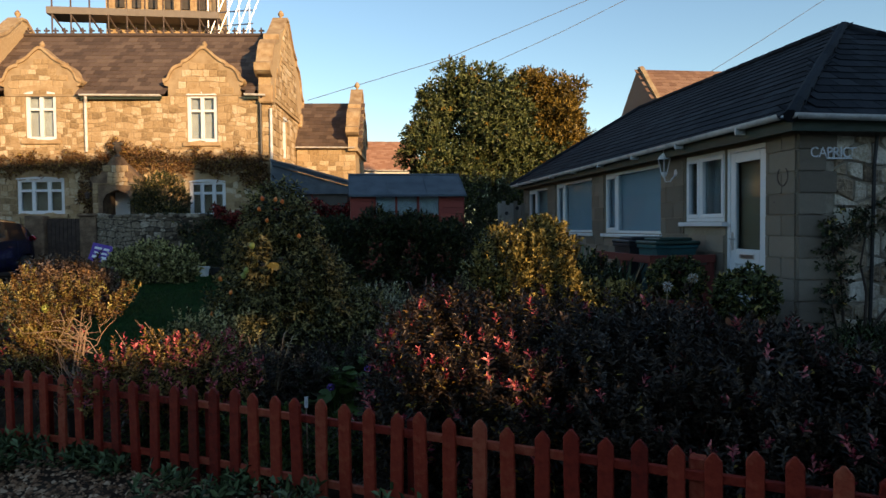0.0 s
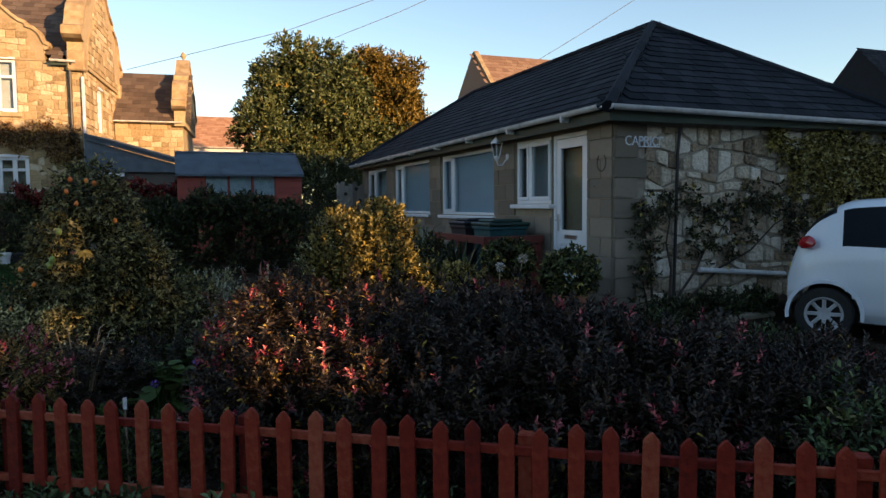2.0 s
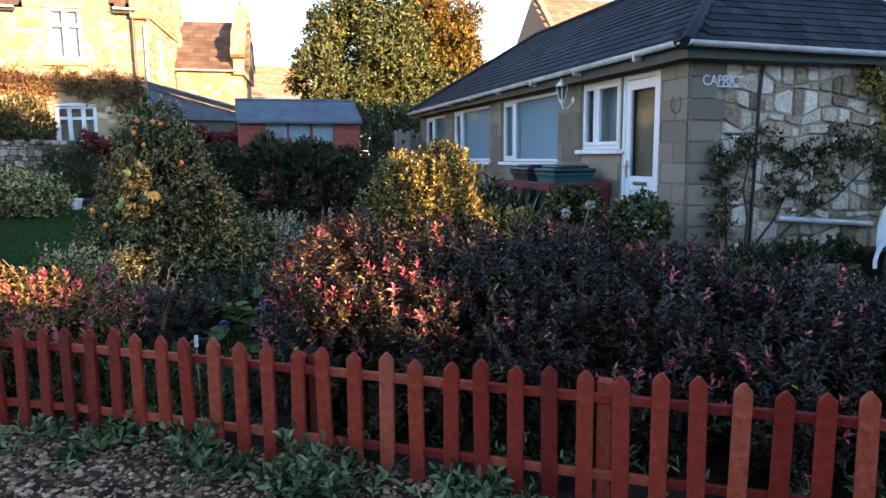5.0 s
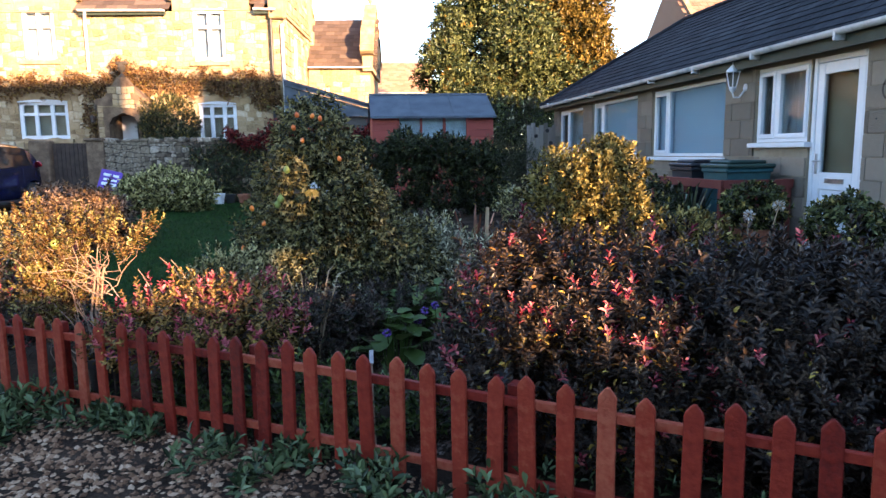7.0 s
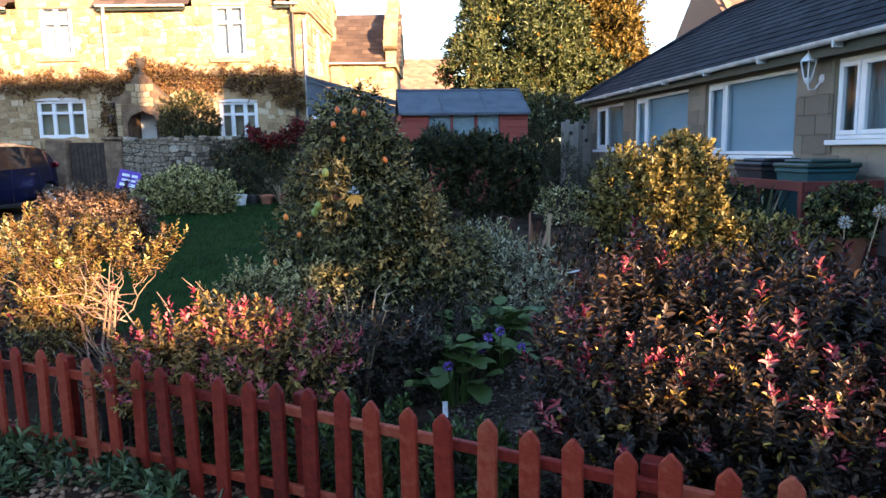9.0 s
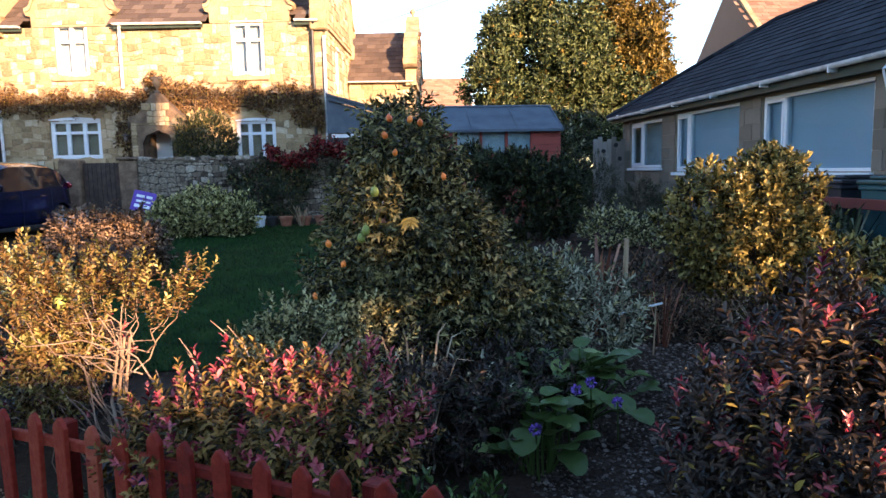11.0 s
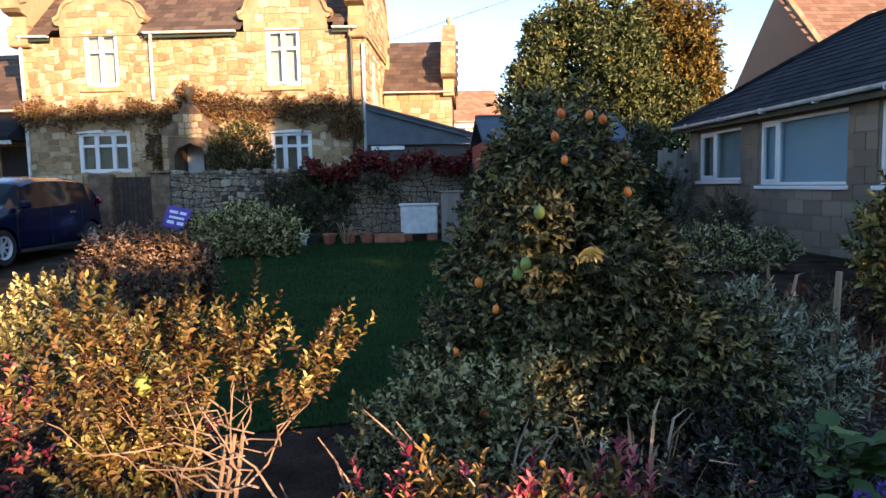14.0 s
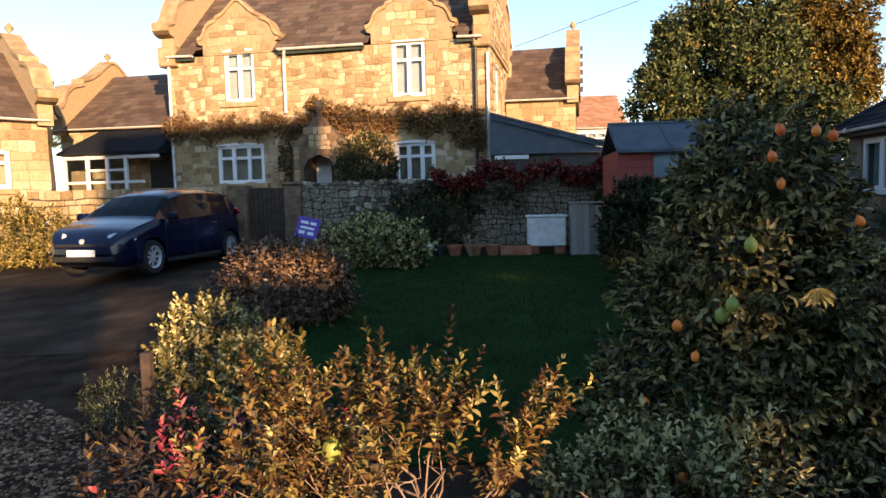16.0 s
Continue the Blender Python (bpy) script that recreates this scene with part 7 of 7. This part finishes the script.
def wheelie_bin(at, body_mat, lid_mat, label):
    ob = thing("wheelie_bin", at, label, "bin", "bins by the door")
    x, y, z = at
    g = Geo()
    lo, hi = 0.21, 0.27
    v = [(x - lo, y - lo, z + 0.08), (x + lo, y - lo, z + 0.08), (x + lo, y + lo, z + 0.08), (x - lo, y + lo, z + 0.08),
         (x - hi, y - hi, z + 0.96), (x + hi, y - hi, z + 0.96), (x + hi, y + hi, z + 0.96), (x - hi, y + hi, z + 0.96)]
    g.add(v, [(3, 2, 1, 0), (4, 5, 6, 7), (0, 1, 5, 4), (1, 2, 6, 5), (2, 3, 7, 6), (3, 0, 4, 7)])
    part("body", g, body_mat, ob)
    part("rim", Geo().box(x - 0.29, y - 0.29, z + 0.93, x + 0.29, y + 0.29, z + 0.98, 0.012), body_mat, ob)
    lid = Geo().box(x - 0.3, y - 0.31, z + 0.982, x + 0.31, y + 0.31, z + 1.03, 0.015).box(x - 0.22, y - 0.24, z + 1.03, x + 0.24, y + 0.24, z + 1.07, 0.02)
    part("lid", lid, lid_mat, ob)
    part("handle", Geo().tube([(x + 0.32, y - 0.22, z + 0.98), (x + 0.32, y + 0.22, z + 0.98)], 0.017, 8), lid_mat, ob)
    for s in (-1, 1):
        part("wheel", Geo().lathe([(0.03, -0.03), (0.1, -0.03), (0.1, 0.03), (0.03, 0.03)], seg=14, m=pose(x + 0.2, y + s * 0.24, z + 0.1, 90, 0, 0)), M_TYRE, ob)
    return ob


ZD = 0.36
wheelie_bin((4.1, 11.25, ZD), M_BINBLACK, M_BINBLACK, "black wheelie bin in a red timber store")
wheelie_bin((4.1, 10.42, ZD), M_TEAL, M_BINGREEN, "teal wheelie bin with a dark green lid")
store = thing("bin_store", (4.05, 10.8, ZD), "dark red timber bin store with an open front", "bin store")
for x, y in ((3.68, 9.98), (3.68, 10.83), (3.68, 11.68), (4.46, 9.98), (4.46, 11.68)):
    part("post", Geo().box(x - 0.035, y - 0.035, ZD - 0.05, x + 0.035, y + 0.035, ZD + 0.86, 0.005), M_STORE, store)
for a in (ZD + 0.76,):
    part("front_rail", Geo().box(3.635, 9.93, a, 3.66, 11.73, a + 0.1, 0.004), M_STORE, store)
    part("side_rail", Geo().box(3.66, 9.92, a, 4.5, 9.945, a + 0.1, 0.004), M_STORE, store)
for i in range(6):
    part("side_board", Geo().box(3.72, 9.95, ZD + 0.05 + i * 0.115, 4.43, 9.968, ZD + 0.155 + i * 0.115, 0.004), M_STORE, store)


def pot(name, at, r, h, mat, label, category="pot", rim=True):
    ob = thing(name, at, label, category)
    prof = [(r * 0.68, 0), (r * 0.9, h * 0.78), (r * 1.0, h * 0.78), (r * 1.03, h * 0.98), (r * 1.0, h), (r * 0.88, h), (r * 0.84, h * 0.88), (0.0, h * 0.86)]
    part("body", Geo().lathe(prof, at, 20), mat, ob, smooth=True)
    if rim:
        part("soil", Geo().lathe([(r * 0.84, h * 0.87), (0.0, h * 0.89)], at, 16), M_GROUND, ob)
    return ob


L_POT = leaf_material("pot_shrub_leaves", [(0.03, 0.045, 0.016), (0.06, 0.08, 0.025), (0.13, 0.14, 0.05)])


def potted(at, r, h, crown, label):
    p = pot("terracotta_pot", at, r, h, M_TERRACOTTA, label, "pot")
    b = thing("pot_shrub", (at[0], at[1], at[2] + h * 0.87), "round clipped green shrub in a terracotta pot", "shrub", "potted shrubs by the door")
    z = at[2] + h
    pos, ways = scatter([(at[0], at[1], z + crown * 0.85, crown * 1.1, crown * 1.1, crown * 0.9)], 330, 0.5)
    stems("branchwork", b, M_DARKSTEM, (at[0], at[1], at[2] + h * 0.85), pos[:10], 0.008, spread=0.02)
    sprigs("foliage", b, [L_POT, L_EUON, L_DARK], pos, unit(ways + RNG.normal(0, 0.3, (330, 3))), 0.07, 5, 0.055, 0.024, 70, 0.2, 1, 0.5)


potted((3.72, 9.42, ground_z(3.72, 9.42)), 0.21, 0.34, 0.25, "large terracotta pot beside the bin store")
potted((3.88, 8.28, ground_z(3.88, 8.28)), 0.19, 0.34, 0.25, "terracotta pot by the front door")
ag = thing("seed_head_stalks", (3.35, 8.9, ground_z(3.35, 8.9)), "two pale round seed heads on tall stalks", "flower")
for bx, by, hx, hy, hz in ((3.3, 8.85, 3.38, 8.95, 0.93), (3.35, 8.75, 3.62, 8.85, 1.02)):
    part("stalk", Geo().tube([(bx, by, ground_z(bx, by)), ((bx + hx) / 2, (by + hy) / 2, 0.65), (hx, hy, hz)], 0.006, 5), M_DEAD, ag)
    d = unit(RNG.normal(size=(60, 3)))
    cloud("seed_head", ag, [M_DEAD, M_WHITE], np.array([hx, hy, hz]) + d * 0.02, d, RNG.normal(size=(60, 3)), 0.045, 0.014, slots=RNG.integers(0, 2, 60))


def wall_climber(name, root, label, place, spans, mats, n, trunk_ends, leaf=0.05, stem_mat=None, r=0.018, depth=0.07, upright=False):
    """A climber trained on a wall: place(u, v, d) gives points of the wall; spans: rectangles u0, u1, v0, v1 with weights."""
    ob = thing(name, root, label, "climber")
    g = Geo()
    for e in trunk_ends:
        pts = [Vector(root)]
        e = Vector(e)
        for f in (0.2, 0.4, 0.6, 0.8, 1.0):
            p = Vector(root).lerp(e, f)
            if upright:
                p = Vector(root).lerp(e, max(0.0, (f - 0.4) / 0.6))
                p.z = root[2] + (e.z - root[2]) * min(1.0, f / 0.4)
            pts.append(p + Vector((RNG.normal(0, 0.05), 0, RNG.normal(0, 0.05))))
        g.tube(pts, [r, r * 0.9, r * 0.75, r * 0.6, r * 0.45, r * 0.25], 6)
    part("branchwork", g, stem_mat or M_DARKSTEM, ob, smooth=True)
    w = np.array([s[4] for s in spans], float)
    k = RNG.choice(len(spans), n, p=w / w.sum())
    sp = np.array([s[:4] for s in spans])[k]
    u = sp[:, 0] + (sp[:, 1] - sp[:, 0]) * RNG.random(n)
    v = sp[:, 2] + (sp[:, 3] - sp[:, 2]) * (0.5 + 0.5 * np.clip(RNG.normal(0, 0.5, n), -1, 1))
    v += 0.1 * np.sin(u * 5.0) + 0.06 * np.sin(u * 13.0)
    d = RNG.random(n) * depth
    pos = np.array([place(a, b, c) for a, b, c in zip(u, v, d)])
    out = np.array(place(0, 0, 1)) - np.array(place(0, 0, 0))
    sprigs("foliage", ob, mats, pos, unit(out * 0.7 + RNG.normal(0, 0.6, (n, 3)) + np.array([0, 0, -0.2])), leaf * 2.2, 4, leaf, leaf * 0.5, 65, 0.2, 1, 0.2, 0.15)
    return ob


def front_place(u, v, d):
    return (u, BY - 0.035 - d, v)


wall_climber("wall_climber", (5.22, BY - 0.08, 0.33), "thin-leaved dark climber trained along the stone wall", front_place,
             [(4.75, 7.4, 1.35, 1.78, 3), (4.75, 5.1, 0.5, 1.5, 0.7), (5.5, 6.6, 1.0, 1.4, 0.8), (7.0, 7.6, 1.0, 1.6, 0.8)], [L_DARK, L_EUON, L_BROWN], 430,
             [(4.85, BY - 0.06, 1.6), (6.2, BY - 0.06, 1.6), (7.3, BY - 0.06, 1.55), (5.3, BY - 0.06, 1.75), (4.8, BY - 0.06, 0.9)], 0.05)
wall_climber("ivy", (8.2, BY - 0.07, 0.33), "gold-green ivy under the eaves of the stone wall", front_place,
             [(6.75, 8.95, 2.15, 2.5, 2.2), (7.1, 8.95, 1.8, 2.35, 2.4), (7.5, 8.95, 1.4, 2.0, 2)], [L_EUON, L_VAR, L_VINE], 1700, [(8.0, BY - 0.05, 2.3), (8.6, BY - 0.05, 2.2)], 0.05)
for x, y, r in ((4.9, 7.85, 0.3), (5.6, 7.95, 0.3), (6.1, 7.9, 0.25), (4.2, 7.4, 0.35), (4.9, 6.6, 0.35), (3.6, 6.4, 0.35)):
    bush("wall_foot_plant", (x, y), "low dark green plant at the wall's foot", "plant", [(0, 0, 0.1, r, r * 0.7, 0.16)], [L_DARK, L_WEED, L_WEED], 130, 0.14, 5, 0.055, 0.02, tip=0.2, old=0.2, upward=1.0, n_stems=6)
slab = thing("stone_slab", (5.95, 8.0, 0.33), "flat grey stone slab at the wall's foot", "slab")
part("top", Geo().box(5.55, 7.75, 0.3, 6.25, 8.15, 0.4, 0.02), M_BLOCK_J, slab)

# ---------------------------------------------------------------- creepers on the stone house and wall


def house_place(u, v, d):
    return hp(u, -0.05 - d, v)


wall_climber("house_creeper", hp(-5.4, -0.1, 0.4), "rust-brown creeper in a band across the house front", house_place,
             [(-9.1, -5.3, 3.35, 3.95, 3), (-5.3, -2.7, 3.35, 4.05, 3.2), (-2.7, -0.1, 3.3, 4.0, 3), (-0.9, 0.0, 2.9, 3.4, 0.8), (-4.9, -3.9, 3.9, 4.3, 0.6), (-5.8, -5.2, 2.0, 3.4, 0.8), (-9.3, -8.6, 3.6, 4.1, 0.5)],
             [L_CREEP, L_OLD, L_BROWN], 3000, [hp(-8.5, -0.1, 3.6), hp(-6.5, -0.1, 3.7), hp(-2.0, -0.1, 3.6), hp(-4.0, -0.1, 3.8), hp(-0.5, -0.1, 3.5)], 0.058, r=0.03, depth=0.14, upright=True)


def wall_place(u, v, d):
    return (u, 20.56 - d, v)


wall_climber("red_creeper", (-0.4, 20.5, 0.45), "dark red creeper spilling along the garden wall top", wall_place,
             [(-2.6, 0.7, 1.98, 2.22, 4), (-3.4, -2.4, 1.85, 2.1, 1)], [L_RED, L_BROWN, L_RED], 1300, [(-2.5, 20.5, 2.1), (-1.2, 20.5, 2.2), (0.3, 20.5, 2.2)], 0.075, depth=0.3)
wall_climber("wall_ivy", (-3.6, 20.5, 0.45), "dark ivy hanging on the garden wall", wall_place,
             [(-4.4, -2.6, 1.1, 1.95, 2), (-3.3, -1.5, 1.3, 1.9, 0.8), (0.0, 0.7, 0.6, 1.9, 1)], [L_DARK, L_VINE, L_BROWN], 620, [(-4.0, 20.5, 1.6), (-3.0, 20.5, 1.7)], 0.07, depth=0.2)
bush("wall_foot_shrub", (-3.1, 19.7), "thin dark green shrub before the garden wall", "shrub", [(0, 0, 0.5, 0.5, 0.3, 0.5), (-0.5, 0, 0.6, 0.4, 0.3, 0.45)], [L_DARK, L_VINE, L_BROWN], 260, 0.22, 5, 0.08, 0.03, tip=0.2, old=0.05)

# ---------------------------------------------------------------- things at the lawn's far edge
zl = ground_z(-3, 18.7)
pot("white_pot", (-3.4, 18.75, zl), 0.13, 0.25, M_WHITE, "chipped white pot at the lawn's edge")
pot("black_pot", (-3.17, 18.85, zl), 0.12, 0.22, M_BLACK, "black plastic plant pot")
for x in (-2.88, -2.5, -2.15):
    pot("terracotta_pot", (x, 18.9, zl), 0.15, 0.22, M_TERRACOTTA, "terracotta pot before the garden wall")
tr = thing("terracotta_trough", (-1.7, 18.9, zl), "long terracotta trough before the garden wall", "trough")
part("body", Geo().box(-2.0, 18.78, zl, -1.4, 19.02, zl + 0.2, 0.015), M_TERRACOTTA, tr)
part("soil", Geo().box(-1.97, 18.8, zl + 0.2, -1.43, 19.0, zl + 0.205), M_GROUND, tr)
tub = thing("white_tank", (-1.1, 19.2, zl), "stained white rectangular tank by the wall", "tank")
part("body", Geo().box(-1.47, 18.95, zl + 0.16, -0.74, 19.4, zl + 0.72, 0.02), M_WHITE, tub)
part("rim", Geo().box(-1.5, 18.92, zl + 0.72, -0.71, 19.43, zl + 0.76, 0.01), M_WHITE, tub)
for x in (-1.35, -0.85):
    part("brick_foot", Geo().box(x - 0.1, 19.0, zl - 0.02, x + 0.1, 19.35, zl + 0.16, 0.01), M_TERRACOTTA, tub)
bx = thing("grey_cupboard", (-0.37, 18.9, zl), "grey weathered timber cupboard standing upright", "cupboard")
for i in range(5):
    part("board", Geo().box(-0.66 + i * 0.112, 18.7, zl, -0.553 + i * 0.112, 18.72, zl + 0.97 - 0.012 * i, 0.004), M_WOOD, bx)
part("case", Geo().box(-0.66, 18.722, zl, -0.1, 19.1, zl + 0.94, 0.008), M_WOOD, bx)
part("lid", Geo().box(-0.69, 18.66, zl + 0.975, -0.07, 19.13, zl + 1.0, 0.006), M_WOOD, bx)
M_SIGN = material("purple_board", [(0.09, 0.03, 0.3), (0.13, 0.05, 0.38)], 3.0, 0.5, 0.05)
board = thing("purple_board", (-6.25, 19.8, ground_z(-6.2, 19.8)), "small purple notice board leaning on the wall", "sign")
BM = pose(-6.25, 19.8, ground_z(-6.2, 19.8), -18, 14, 4)
part("panel", Geo().box(-0.24, 0, 0.38, 0.24, 0.03, 0.84, 0.005, BM), M_SIGN, board)
part("leg", Geo().box(-0.03, 0.03, 0.0, 0.03, 0.07, 0.7, 0.004, BM), M_WOOD, board)
for a, b, c, d in ((-0.17, 0.69, 0.0, 0.75), (0.04, 0.69, 0.17, 0.75), (-0.15, 0.58, 0.15, 0.63), (-0.17, 0.46, -0.03, 0.53), (0.03, 0.46, 0.16, 0.53)):
    part("letter_bar", Geo().box(a, -0.004, b, c, 0.0, d, 0, BM), M_UPVC, board)

# ---------------------------------------------------------------- small things in the beds
sk = thing("stick", (0.81, 8.93, ground_z(0.81, 8.93)), "pale bare stake standing in the bed", "stake")
part("stake", Geo().tube([(0.78, 8.93, 0.1), (0.79, 8.93, 0.55), (0.81, 8.93, 1.07)], [0.022, 0.02, 0.017], 7), M_DEAD, sk)
cn = thing("white_cane", (0.92, 8.9, ground_z(0.92, 8.9)), "white cane laid across the dead stalks", "cane")
part("cane", Geo().tube([(0.74, 8.88, 0.55), (1.08, 8.95, 0.6)], 0.009, 6), M_WHITE, cn)
part("prop", Geo().tube([(1.02, 8.95, ground_z(1.02, 8.95) - 0.01), (1.03, 8.94, 0.59)], 0.006, 5), M_DEAD, cn)
M_BLUEPOT = material("blue_glaze", [(0.01, 0.016, 0.07), (0.018, 0.03, 0.11)], 6.0, 0.25, 0.05, coat=0.5)
pot("blue_pot", (1.84, 9.02, ground_z(1.84, 9.02)), 0.075, 0.2, M_BLUEPOT, "blue glazed pot among dry grass")
pot("black_pot", (-2.02, 7.38, ground_z(-2.02, 7.38)), 0.13, 0.3, M_BLACK, "black plastic pot under the twisted shrub")
ps = thing("brown_post", (-3.98, 9.55, ground_z(-3.98, 9.55)), "short dark brown post beside the variegated shrub", "post")
part("post", Geo().box(-4.01, 9.52, 0.1, -3.95, 9.58, 0.78, 0.006), M_DARKSTEM, ps)
pl = thing("plant_label", (-0.32, 6.32, ground_z(-0.32, 6.32)), "white plant label on a stick", "label")
part("stick", Geo().tube([(-0.32, 6.32, 0.0), (-0.33, 6.33, 0.5)], 0.006, 5), M_STEM, pl)
part("tag", Geo().box(-0.34, 6.32, 0.48, -0.318, 6.325, 0.55, 0.001), M_GUTTER, pl)
pn2 = thing("pansy", (-1.85, 7.0, ground_z(-1.85, 7.0)), "small mauve pansies by the fence", "flower")
d = unit(RNG.normal(size=(40, 3)))
cloud("petals", pn2, [L_PURPLE], np.array([-1.85, 7.0, 0.42]) + d * 0.03, d, RNG.normal(size=(40, 3)), 0.035, 0.03)
part("stem", Geo().tube([(-1.85, 7.0, 0.0), (-1.85, 7.0, 0.42)], 0.005, 5), M_DARKSTEM, pn2)
# dead wood trailing from the twisted shrub
tw = thing("trailing_branches", (-1.55, 7.3, ground_z(-1.55, 7.3)), "bare trailing branches between the shrubs", "branches")
for k in range(12):
    a = Vector((-1.6 + RNG.normal(0, 0.08), 7.3 + RNG.normal(0, 0.05), 0.05))
    e = Vector((-1.6 + RNG.uniform(-0.5, 0.55), 7.35 + RNG.uniform(-0.1, 0.25), RNG.uniform(0.6, 0.95)))
    mid = a.lerp(e, 0.55) + Vector((RNG.normal(0, 0.08), 0, 0.12))
    part("branch", Geo().tube([a, a.lerp(mid, 0.5) + Vector((0, 0, 0.06)), mid, mid.lerp(e, 0.5) + Vector((0, 0, 0.05)), e], [0.006, 0.0055, 0.0045, 0.0035, 0.002], 6), M_STEM, tw, smooth=True)
lf = thing("yellow_leaf_spray", (-0.72, 8.35, 1.25), "yellowed hand-shaped leaf hanging on the vine", "leaf")
for k in range(7):
    t = -2.6 + k * 0.35
    c = np.array([[-0.72, 8.33, 1.3]])
    a = unit(np.array([[math.cos(t) * 0.9, -0.2, math.sin(t)]]))
    cloud("lobe", lf, [L_YELLOW], c, a, np.array([[0.1 + 0.2 * math.sin(k * 2.1), -1.0, 0.3]]), 0.075 + 0.012 * math.sin(k * 1.7), 0.024)
